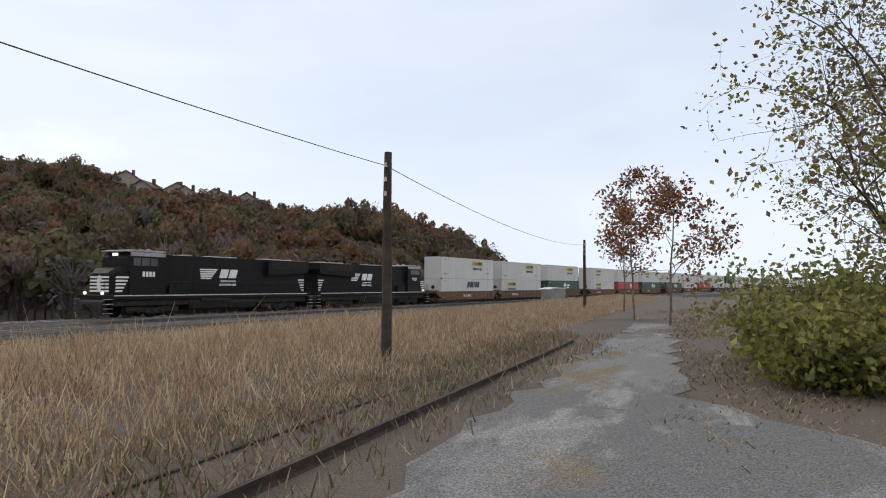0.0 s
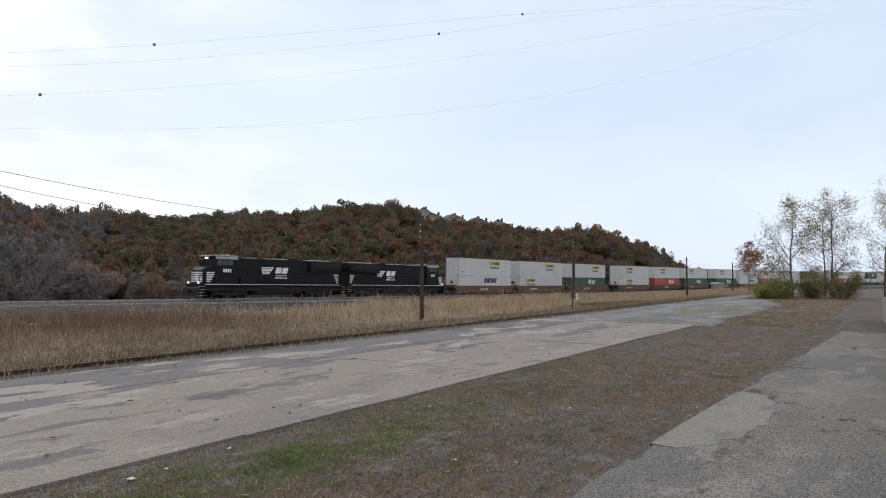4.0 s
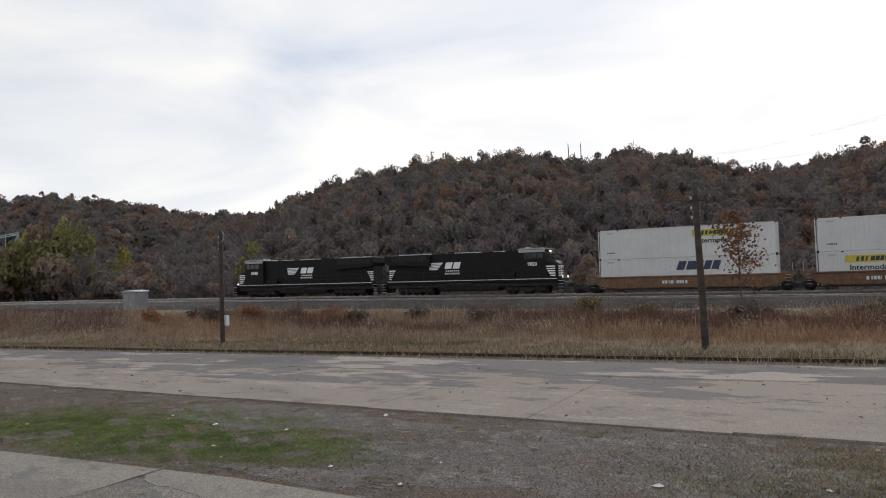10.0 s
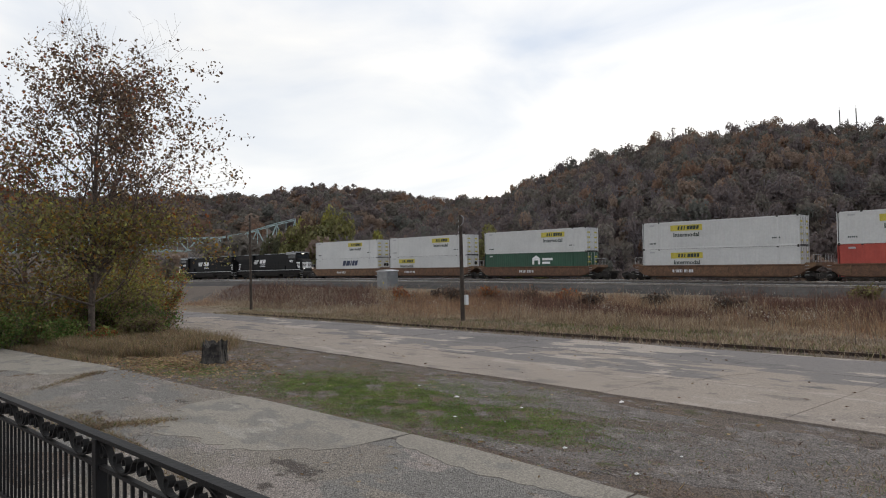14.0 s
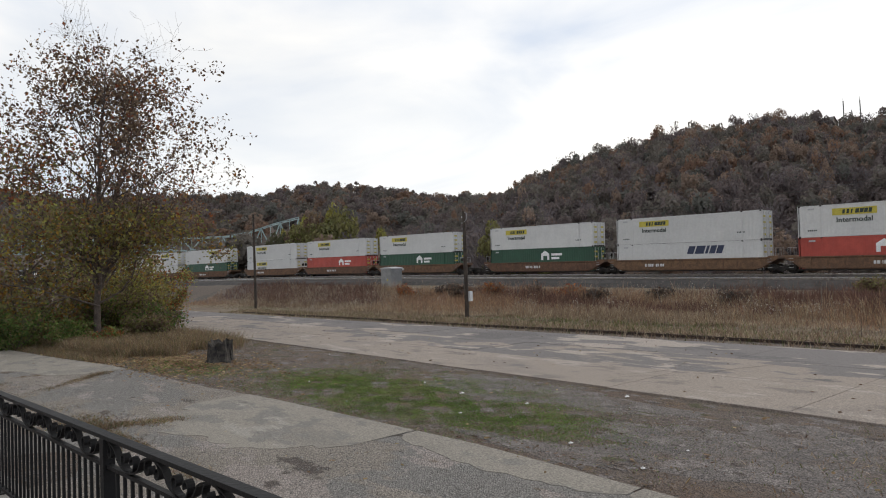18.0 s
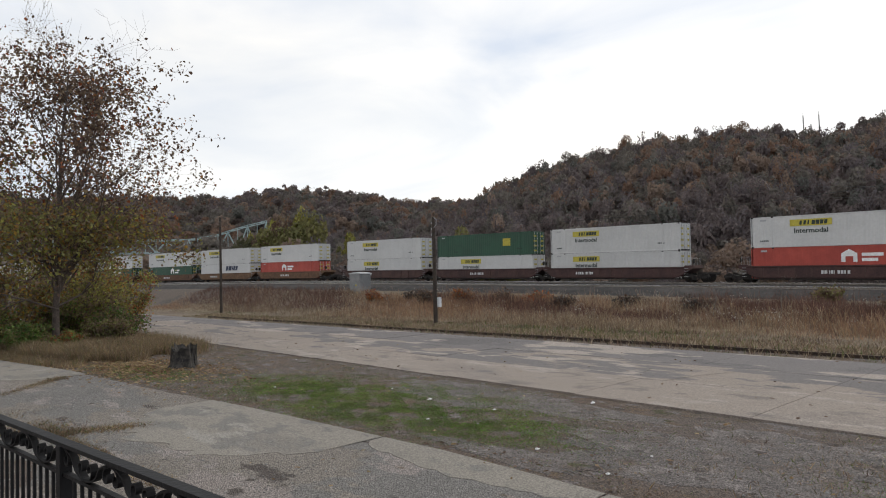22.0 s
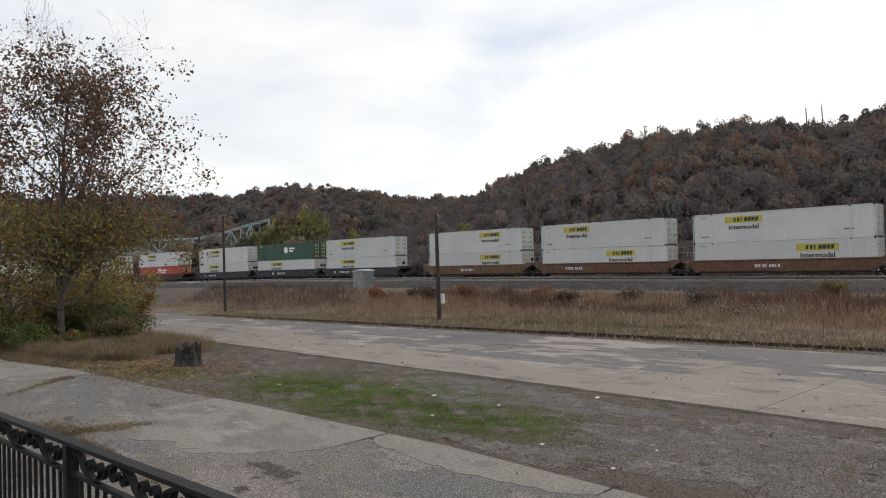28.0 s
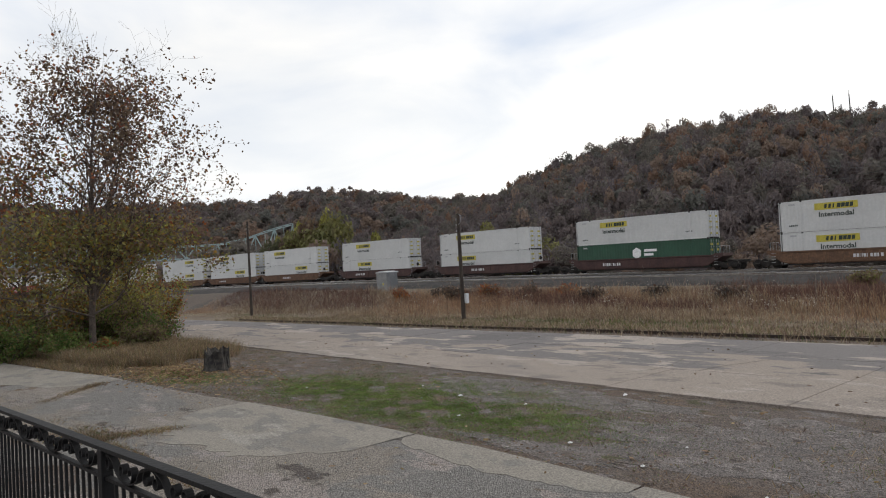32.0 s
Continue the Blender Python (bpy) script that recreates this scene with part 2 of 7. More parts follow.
L_DRYGREEN = leaf_mat("fading_green_grass", (0.07, 0.09, 0.025), (0.13, 0.14, 0.045))
# hill leaves: haze is mixed into these colours, greyed, bluer and close in tone
H_RUST = leaf_mat("hazed_hill_rust_leaves", (0.205, 0.120, 0.080), (0.222, 0.145, 0.105), 0.08)
H_AMBER = leaf_mat("hazed_hill_amber_leaves", (0.220, 0.156, 0.118), (0.259, 0.189, 0.148), 0.08)
H_OLIVE = leaf_mat("hazed_hill_olive_leaves", (0.146, 0.129, 0.111), (0.176, 0.154, 0.132), 0.08)
H_BROWN = leaf_mat("hazed_hill_brown_leaves", (0.142, 0.113, 0.108), (0.172, 0.137, 0.132), 0.08)
H_GREEN = leaf_mat("hazed_hill_green_leaves", (0.122, 0.121, 0.106), (0.148, 0.146, 0.128), 0.08)
H_GREY = leaf_mat("hazed_hill_bare_crowns", (0.125, 0.105, 0.109), (0.150, 0.127, 0.132), 0.08)
R_RUST = leaf_mat("ridge_rust_leaves", (0.165, 0.085, 0.050), (0.205, 0.108, 0.062), 0.06)
R_AMBER = leaf_mat("ridge_amber_leaves", (0.160, 0.110, 0.060), (0.195, 0.135, 0.072), 0.06)
R_OLIVE = leaf_mat("ridge_olive_leaves", (0.098, 0.087, 0.043), (0.128, 0.109, 0.056), 0.08)
R_BROWN = leaf_mat("ridge_brown_leaves", (0.111, 0.078, 0.053), (0.141, 0.098, 0.066), 0.08)
R_GREEN = leaf_mat("ridge_green_leaves", (0.088, 0.087, 0.043), (0.111, 0.108, 0.054), 0.08)
B_GREEN = leaf_mat("bush_green_leaves", (0.13, 0.19, 0.045), (0.18, 0.245, 0.065))
B_YELLOW = leaf_mat("bush_yellow_green_leaves", (0.19, 0.21, 0.05), (0.27, 0.27, 0.08))


def mottled(name, layers, rough=0.92, stretch=1.0, stones=0.0, bump=0.6):
    """Several colours laid over one another in sharp-edged patches: (colour, patch scale, where it starts, softness), then loose stones."""
    m = bpy.data.materials.new(name)
    m.use_nodes = True
    n, l = m.node_tree.nodes, m.node_tree.links.new
    b = n["Principled BSDF"]
    co = n.new("ShaderNodeTexCoord")
    mp = n.new("ShaderNodeMapping")
    mp.inputs["Scale"].default_value = (1.0 / stretch, 1.0, 1.0)
    l(co.outputs["Object"], mp.inputs["Vector"])
    col = None
    for i, (c, scale, start, soft) in enumerate(layers):
        rgb = n.new("ShaderNodeRGB")
        rgb.outputs[0].default_value = (*c, 1)
        if col is None:
            col = rgb.outputs[0]
            continue
        t = n.new("ShaderNodeTexNoise")
        t.noise_dimensions = "4D"
        t.inputs["W"].default_value = i * 3.7
        t.inputs["Scale"].default_value, t.inputs["Detail"].default_value, t.inputs["Roughness"].default_value = scale, 7.0, 0.62
        l(mp.outputs[0], t.inputs["Vector"])
        r = n.new("ShaderNodeMapRange")
        r.inputs["From Min"].default_value, r.inputs["From Max"].default_value = start, start + soft
        l(t.outputs["Fac"], r.inputs["Value"])
        x = n.new("ShaderNodeMix")
        x.data_type = "RGBA"
        l(r.outputs[0], x.inputs["Factor"])
        l(col, x.inputs["A"])
        l(rgb.outputs[0], x.inputs["B"])
        col = x.outputs["Result"]
    v = n.new("ShaderNodeTexVoronoi")
    v.inputs["Scale"].default_value = 42.0
    l(co.outputs["Object"], v.inputs["Vector"])
    hs = n.new("ShaderNodeHueSaturation")
    bw = n.new("ShaderNodeSeparateColor")
    l(v.outputs["Color"], bw.inputs[0])
    mr = n.new("ShaderNodeMapRange")
    mr.inputs["To Min"].default_value, mr.inputs["To Max"].default_value = 1.0 - 0.75 * stones, 1.0 + 0.75 * stones
    l(bw.outputs[0], mr.inputs["Value"])
    l(mr.outputs[0], hs.inputs["Value"])
    l(col, hs.inputs["Color"])
    fine = n.new("ShaderNodeTexNoise")
    fine.inputs["Scale"].default_value, fine.inputs["Detail"].default_value = 30.0, 4.0
    l(co.outputs["Object"], fine.inputs["Vector"])
    fr = n.new("ShaderNodeMapRange")
    fr.inputs["From Min"].default_value, fr.inputs["From Max"].default_value, fr.inputs["To Min"].default_value, fr.inputs["To Max"].default_value = 0.3, 0.7, 0.62, 1.38
    l(fine.outputs["Fac"], fr.inputs["Value"])
    x = n.new("ShaderNodeMix")
    x.data_type, x.blend_type = "RGBA", "MULTIPLY"
    x.inputs["Factor"].default_value = 1.0
    l(hs.outputs[0], x.inputs["A"])
    l(fr.outputs[0], x.inputs["B"])
    l(x.outputs["Result"], b.inputs["Base Color"])
    b.inputs["Roughness"].default_value = rough
    bp = n.new("ShaderNodeBump")
    bp.inputs["Strength"].default_value, bp.inputs["Distance"].default_value = bump, 0.03
    l(v.outputs["Distance"] if stones > 0.3 else fine.outputs["Fac"], bp.inputs["Height"])
    l(bp.outputs[0], b.inputs["Normal"])
    return m


M_ROAD = mottled("stained_concrete", [((0.247, 0.206, 0.173), 0, 0, 0), ((0.137, 0.124, 0.120), 0.42, 0.50, 0.02), ((0.315, 0.269, 0.233), 0.5, 0.565, 0.02), ((0.105, 0.095, 0.093), 0.9, 0.60, 0.02), ((0.053, 0.046, 0.042), 1.6, 0.69, 0.02)], 0.88, 2.6, 0.15, 0.4)
M_ROADTAN = mottled("bare_tan_concrete", [((0.252, 0.211, 0.178), 0, 0, 0), ((0.210, 0.178, 0.155), 0.3, 0.5, 0.08), ((0.142, 0.127, 0.122), 0.4, 0.60, 0.03), ((0.304, 0.262, 0.228), 0.9, 0.56, 0.05), ((0.173, 0.147, 0.129), 1.3, 0.56, 0.06), ((0.053, 0.046, 0.042), 1.2, 0.68, 0.02)], 0.88, 2.2, 0.2, 0.4)
M_ROADGREY = mottled("worn_asphalt_skin", [((0.147, 0.133, 0.129), 0, 0, 0), ((0.110, 0.100, 0.099), 0.6, 0.52, 0.04), ((0.304, 0.260, 0.226), 0.45, 0.54, 0.02), ((0.053, 0.047, 0.044), 1.3, 0.68, 0.03)], 0.9, 2.8, 0.25, 0.5)
M_APRON = mottled("gravel_over_concrete", [((0.228, 0.200, 0.170), 0, 0, 0), ((0.190, 0.178, 0.164), 0.22, 0.48, 0.02), ((0.262, 0.226, 0.203), 0.35, 0.56, 0.03), ((0.093, 0.075, 0.064), 0.8, 0.60, 0.03), ((0.284, 0.247, 0.224), 1.1, 0.57, 0.03), ((0.121, 0.081, 0.048), 0.45, 0.61, 0.03)], 0.93, 1.9, 0.6, 1.0)
M_LANE = mottled("grey_gravel_lane", [((0.23, 0.225, 0.22), 0, 0, 0), ((0.165, 0.162, 0.158), 0.35, 0.48, 0.05), ((0.30, 0.29, 0.28), 0.6, 0.56, 0.06), ((0.21, 0.165, 0.105), 0.22, 0.55, 0.05)], 0.94, 2.5, 0.5, 0.9)

# ---- mesh helpers ----
class Shape:
    """Collects faces for one mesh."""

    def __init__(self):
        self.v, self.f = [], []

    def add(self, verts, faces, m=None):
        o = len(self.v)
        self.v += [tuple(m @ Vector(p)) for p in verts] if m else [tuple(p) for p in verts]
        self.f += [tuple(i + o for i in q) for q in faces]
        return self

    def box(self, x0, x1, y0, y1, z0, z1, c=0.0, m=None):
        """A box with chamfered edges of width c."""
        if c <= 0:
            p = [(x, y, z) for x in (x0, x1) for y in (y0, y1) for z in (z0, z1)]
            return self.add(p, [(0, 1, 3, 2), (4, 6, 7, 5), (0, 4, 5, 1), (2, 3, 7, 6), (0, 2, 6, 4), (1, 5, 7, 3)], m)
        lo, hi = (x0, y0, z0), (x1, y1, z1)
        p, idx = [], {}
        for k in range(8):
            s = [(k >> 2) & 1, (k >> 1) & 1, k & 1]
            for ax in range(3):
                q = [(hi[i] if s[i] else lo[i]) if i == ax else (hi[i] - c if s[i] else lo[i] + c) for i in range(3)]
                idx[k, ax] = len(p)
                p.append(q)
        f = []
        for ax in range(3):
            b1, b2 = [1 << (2 - i) for i in range(3) if i != ax]
            for side in (0, 1):
                k = side << (2 - ax)
                f.append([idx[j, ax] for j in (k, k | b1, k | b1 | b2, k | b2)])
            for j in (0, b1, b2, b1 | b2):
                k2 = j | (1 << (2 - ax))
                o1, o2 = [i for i in range(3) if i != ax]
                f.append([idx[j, o1], idx[k2, o1], idx[k2, o2], idx[j, o2]])
        f += [[idx[k, 0], idx[k, 1], idx[k, 2]] for k in range(8)]
        return self.add(p, f, m)

    def cyl(self, a, b, r0, r1=None, n=10, caps=True):
        return self.tube([a, b], [r0, r0 if r1 is None else r1], n, caps)

    def tube(self, pts, radii, n=6, caps=True):
        pts = [Vector(p) for p in pts]
        o, up = len(self.v), None
        for i, p in enumerate(pts):
            d = (pts[min(i + 1, len(pts) - 1)] - pts[max(i - 1, 0)]).normalized()
            if up is None:
                up = d.orthogonal().normalized()
            up = (up - d * up.dot(d)).normalized()
            w = d.cross(up)
            r = radii[i] if isinstance(radii, (list, tuple)) else radii
            self.v += [tuple(p + (up * math.cos(6.2832 * k / n) + w * math.sin(6.2832 * k / n)) * r) for k in range(n)]
        for i in range(len(pts) - 1):
            for k in range(n):
                self.f.append((o + i * n + k, o + i * n + (k + 1) % n, o + i * n + n + (k + 1) % n, o + i * n + n + k))
        if caps:
            self.f += [tuple(o + k for k in reversed(range(n))), tuple(o + (len(pts) - 1) * n + k for k in range(n))]
        return self

    def prism(self, outline, y0, y1, m=None):
        """An outline in x and z, given depth along y."""
        n = len(outline)
        p = [(x, y0, z) for x, z in outline] + [(x, y1, z) for x, z in outline]
        f = [tuple(range(n)), tuple(reversed(range(n, 2 * n)))] + [(i, i + n, (i + 1) % n + n, (i + 1) % n) for i in range(n)]
        return self.add(p, f, m)

    def loft(self, sections):
        """Rings of equal length joined into a skin."""
        o, n = len(self.v), len(sections[0])
        for s in sections:
            self.v += [tuple(p) for p in s]
        for i in range(len(sections) - 1):
            for k in range(n - 1):
                self.f.append((o + i * n + k, o + i * n + k + 1, o + i * n + n + k + 1, o + i * n + n + k))
        return self

    def mesh(self, name, material, smooth=False):
        me = bpy.data.meshes.new(name)
        me.from_pydata(self.v, [], self.f)
        bm = bmesh.new()
        bm.from_mesh(me)
        bmesh.ops.recalc_face_normals(bm, faces=bm.faces)
        bm.to_mesh(me)
        bm.free()
        if smooth:
            me.polygons.foreach_set("use_smooth", [True] * len(me.polygons))
        if material:
            me.materials.append(material)
        return me


def part(name, shape, material, parent, label="", m=None, smooth=False):
    """Links a shape (or a mesh made before) as one mesh object under a thing or a part."""
    me = shape if isinstance(shape, bpy.types.Mesh) else shape.mesh(name, material, smooth)
    ob = new(name, me)
    ob.parent = parent
    if m is not None:
        ob.matrix_basis = m
    return tagged(ob, label) if label else ob


def thing(name, label, category, group="", m=None):
    ob = tagged(new(name), label, category, group)
    ob.empty_display_size = 0.3
    if m is not None:
        ob.matrix_basis = m
    return ob


def solid(name, shape, material, label, category="", group="", kind="", m=None, smooth=False):
    ob = new(name, shape if isinstance(shape, bpy.types.Mesh) else shape.mesh(name, material, smooth))
    if m is not None:
        ob.matrix_basis = m
    return tagged(ob, label, category, group, kind)


def big_mesh(name, verts, quads, mats, index=None):
    """A mesh out of numpy arrays, for what has very many faces."""
    me = bpy.data.meshes.new(name)
    verts, quads = np.asarray(verts, np.float32), np.asarray(quads, np.int32)
    k = quads.shape[1]
    me.vertices.add(len(verts))
    me.vertices.foreach_set("co", verts.ravel())
    me.loops.add(quads.size)
    me.loops.foreach_set("vertex_index", quads.ravel())
    me.polygons.add(len(quads))
    me.polygons.foreach_set("loop_start", np.arange(0, quads.size, k, dtype=np.int32))
    for m in mats:
        me.materials.append(m)
    if index is not None:
        me.polygons.foreach_set("material_index", np.asarray(index, np.int32))
    me.update(calc_edges=True)
    me.validate()
    return me


def cards(centres, size, aspect=1.0, flat=0.0, rng=None, droop=None):
    """Small leaf-like quads with random turns at the centres; returns vertices and faces."""
    rng = rng or np.random.default_rng(1)
    n = len(centres)
    a = rng.normal(size=(n, 3))
    a[:, 2] *= 1 - flat
    a /= np.linalg.norm(a, axis=1)[:, None]
    b = np.cross(a, rng.normal(size=(n, 3)))
    b /= np.linalg.norm(b, axis=1)[:, None]
    s = np.asarray(size).reshape(-1, 1) * np.ones((n, 1))
    a, b = a * s * 0.5 * aspect, b * s * 0.5
    v = np.stack([centres - a, centres + b * 0.8 - a * 0.1, centres + a, centres - b * 0.8 - a * 0.1], 1).reshape(-1, 3)
    return v, np.arange(4 * n).reshape(n, 4)


def smooth01(u):
    u = np.clip(u, 0, 1)
    return u * u * (3 - 2 * u)


# ---- the line of the tracks: arc length from the point abreast of the deck ----
SS = np.arange(-900.0, 900.5, 0.5)
_u = np.clip(SS, -190, 330) / 100
HEAD = 0.03668 - 0.11298 * _u + 0.00918 * _u ** 2
TX, TY = np.cumsum(np.cos(HEAD)) * 0.5, np.cumsum(np.sin(HEAD)) * 0.5
TX, TY = TX - np.interp(0, SS, TX), TY - np.interp(0, SS, TY) + 66.97
RAIL_S = [-400, -150, -110, -83, -60, -40, -20, 0, 20, 40, 70, 105, 140, 180, 240, 600]
RAIL_Z = [5.6, 4.3, 3.85, 3.3, 2.8, 2.32, 1.86, 1.42, 1.1, 0.87, 0.52, 0.1, -0.18, -0.28, -0.32, -0.35]
_rz = np.interp(SS, RAIL_S, RAIL_Z)
RZ = np.convolve(np.pad(_rz, 30, mode="edge"), np.ones(61) / 61, "valid")


def track(s, off=0.0, lower=0.0):
    """Point on the rail level at arc length s, off metres farther from the deck, and the heading there."""
    x, y, z, h = (np.interp(s, SS, q) for q in (TX, TY, RZ, HEAD))
    return x - math.sin(h) * off, y + math.cos(h) * off, z - lower, h


def track_y(x):
    return np.interp(x, TX, TY), np.interp(x, TX, RZ)

# ---- ground and hills: one sheet to the horizon ----
HILLS = [  # distance of the foot and of the ridge, height of its trees, heading and elevation of the skyline
    (125, 330, 10.5, (-60, -52, -48, -45.5, -43, -40, -37.5, -32.5, -29, -24, -20.5, -18.7, -17, -14.2, -10, -5.4, -3, 1.2, 6, 10, 13, 16.3, 17.5, 20, 22, 25.6, 28, 32),
     (1.5, 5.2, 6.5, 7.2, 8.4, 9.4, 9.9, 10.95, 11.15, 11.2, 10.75, 10.1, 10.2, 10.7, 10.05, 8.15, 7.85, 8.6, 9.15, 9.4, 9.5, 8.95, 8.55, 7.55, 6.5, 5.0, 3.4, 0.0)),
    (230, 640, 10.5, (-150, -110, -80, -67.7, -65, -60, -56.2, -51.8, -47, -43, -36), (6.0, 7.0, 7.0, 7.2, 7.6, 8.1, 7.4, 6.7, 6.6, 5.5, 0.0)),
    (165, 305, 7.4, (10, 20, 25.6, 29.3, 36, 39.5, 45.4, 48.3, 50, 53.2, 55.6, 57, 60.7, 63.6, 65.9, 68.4, 69.6, 71.4, 73.1, 74.9, 75.6, 77),
     (3.0, 4.0, 4.6, 4.7, 4.7, 5.2, 5.3, 5.9, 6.05, 6.1, 5.0, 4.8, 4.35, 4.1, 3.75, 3.95, 3.9, 3.15, 2.5, 1.6, 0.9, -0.2)),
    (900, 1700, 10.5, (60, 70, 76, 80, 90, 120, 150, 180, 210), (0.5, 0.7, 0.86, 0.9, 0.9, 1.2, 1.5, 2.0, 2.0)),
]


def hill_height(az, r):
    z = np.full(np.broadcast(az, r).shape, -4.0)
    for r0, r1, crown, azs, els in HILLS:
        top = r1 * np.tan(np.radians(np.interp(az, azs, els, left=-1, right=-1))) + 3.5 - crown
        wob = 1 + 0.05 * np.sin(az * 0.9 + r * 0.013) + 0.04 * np.sin(az * 2.3 + 1.7)
        u = np.clip((r - r0) / (r1 - r0), 0, 1)
        up = -4 + (top + 4) * (u ** 0.85) * np.where(u < 1, 1 + (wob - 1) * np.sin(np.pi * u), 1)
        dn = top - np.clip(r - r1, 0, None) * 0.35
        z = np.maximum(z, np.where(r <= r1, up, dn))
    return z


def ground_height(x, y):
    x, y = np.asarray(x, float), np.asarray(y, float)
    r, az = np.hypot(x, y), np.degrees(np.arctan2(x, y))
    ty, tz = track_y(x)
    lot = 0.04 * np.sin(x * 0.31) * np.sin(y * 0.4 + 1) * smooth01((np.abs(y - 21) - 7) / 4)
    toe = tz - 1.15
    z = lot + (toe - lot) * smooth01((y - 37) / (ty - 8.5 - 37))
    far = smooth01((y - ty - 5) / 22)
    z = z * (1 - far) + np.minimum(toe, -1.5) * far
    out = smooth01((r - 105) / 40) * smooth01((y - ty - 8) / 30)
    back = hill_height(az, r)
    flat = np.where(y < ty, 0.0, 1.0)
    return np.where(out > 0, z * (1 - out) + np.maximum(back, -4) * out, np.where(r > 500, np.maximum(z, back * flat - 1), z))


_az = np.arange(-180, 180, 0.6)
_r = np.concatenate([np.arange(0.5, 120, 1.7), np.geomspace(120, 330, 45)[:-1], np.geomspace(330, 660, 28)[:-1], np.geomspace(660, 4200, 26)])
_A, _R = np.meshgrid(_az, _r)
_X, _Y = _R * np.sin(np.radians(_A)), _R * np.cos(np.radians(_A))
_Z = ground_height(_X, _Y)
_n, _k = len(_r), len(_az)
_i, _j = np.meshgrid(np.arange(_n - 1), np.arange(_k), indexing="ij")
_q = np.stack([_i * _k + _j, _i * _k + (_j + 1) % _k, (_i + 1) * _k + (_j + 1) % _k, (_i + 1) * _k + _j], -1).reshape(-1, 4)

M_GROUND = mottled("dirt_and_gravel_lot", [((0.124, 0.097, 0.081), 0, 0, 0), ((0.118, 0.081, 0.059), 0.34, 0.46, 0.12), ((0.173, 0.153, 0.147), 2.2, 0.54, 0.05), ((0.137, 0.095, 0.061), 1.6, 0.55, 0.05), ((0.068, 0.065, 0.030), 1.2, 0.57, 0.05), ((0.058, 0.045, 0.037), 2.8, 0.61, 0.04)], 0.95, 1.5, 0.7, 1.0)
M_FLOOR = mottled("leaf_litter_slope", [((0.115, 0.088, 0.07), 0, 0, 0), ((0.11, 0.085, 0.068), 0.05, 0.48, 0.1), ((0.07, 0.06, 0.048), 0.12, 0.55, 0.1)], 0.95, 1.0, 0.2, 0.8)
M_FIELD = mottled("dry_field_soil", [((0.15, 0.115, 0.075), 0, 0, 0), ((0.11, 0.075, 0.05), 0.2, 0.5, 0.08), ((0.19, 0.155, 0.11), 0.4, 0.55, 0.08)], 0.95, 2.0, 0.2, 0.8)
_fc = np.stack([_X, _Y, _R], -1).reshape(-1, 3)[_q].mean(1)
_ft = track_y(_fc[:, 0])[0]
_which = np.where((_fc[:, 2] > 115) | (_fc[:, 1] > _ft + 4), 1, np.where((_fc[:, 1] > 28.2) | (_fc[:, 0] < -60), 2, 0))
ground = tagged(new("ground", big_mesh("ground", np.stack([_X, _Y, _Z], -1).reshape(-1, 3), _q[:, ::-1], [M_GROUND, M_FLOOR, M_FIELD], _which)),
                "gravel lot and dry field rising into wooded hills", "ground", kind="structure")
ground.data.polygons.foreach_set("use_smooth", [True] * len(ground.data.polygons))


def strip(name, xs, y_near, y_far, z, material, label, category, step=1.0, ragged=0.0, thick=0.12, seed=3):
    """A flat bed with ragged edges, laid on the lot."""
    rng = np.random.default_rng(seed)
    x = np.arange(xs[0], xs[1], step)
    sh = Shape()
    near = np.interp(x, *y_near) + ragged * rng.normal(size=len(x)) * 0.5
    far = np.interp(x, *y_far) + ragged * rng.normal(size=len(x)) * 0.5
    k = 4
    rows = [[(xx, a, -thick)] + [(xx, a + (b - a) * j / k, z) for j in range(k + 1)] + [(xx, b, -thick)] for xx, a, b in zip(x, near, far)]
    sh.loft(rows)
    return solid(name, sh, material, label, category, kind="structure")


# gravel apron along the deck, and the concrete pads in it
_fx = np.arange(-40.0, 100.0, 0.25)
_fs = np.convolve(np.pad(np.interp(_fx, (-7, 2.1, 2.2, 100), (0.132, 0.12, 0.0475, 0.0475)), 16, mode="edge"), np.ones(33) / 33, "valid")
_fy = np.cumsum(_fs) * 0.25
_fy += 1.52 - np.interp(2.1, _fx, _fy)


def fence_y(x):
    return np.interp(x, _fx, _fy)


_fu = np.concatenate([[0], np.cumsum(np.hypot(np.diff(_fx), np.diff(_fy)))])
_fu -= np.interp(-16.0, _fx, _fu)


def fence_at(u, side=0.0, z=0.0):
    """Pose u metres along the fence line; its x runs along the fence, its y towards the lot."""
    x, y, h = np.interp(u, _fu, _fx), np.interp(u, _fu, _fy), math.atan(np.interp(u, _fu, _fs))
    return Matrix.Translation((x - math.sin(h) * side, y + math.cos(h) * side, z)) @ Matrix.Rotation(h, 4, "Z")


def along(u0, u1, outline, step=1.0, closed=True):
    """A section (sideways, up) swept along the fence line."""
    sh = Shape()
    o = outline + outline[:1] if closed else outline
    us = np.linspace(u0, u1, max(2, int((u1 - u0) / step) + 1))
    rows = []
    for u in us:
        m = fence_at(u)
        rows.append([tuple(m @ Vector((0, q, z))) for q, z in o])
    return sh.loft(rows)


strip("gravel_apron", (-70, 60), ((-70, 60), (-9.0, 4.0)), ((-70, -50, -38, -31.8, -21.6, -17.8, -13.2, -10, 0, 8, 16, 28, 60), (0.5, 3.4, 5.3, 6.5, 7.5, 8.0, 8.4, 8.65, 8.65, 8.9, 8.8, 8.5, 7.0)), 0.035, M_APRON,
      "loose grey gravel apron beside the deck", "gravel", ragged=0.10)

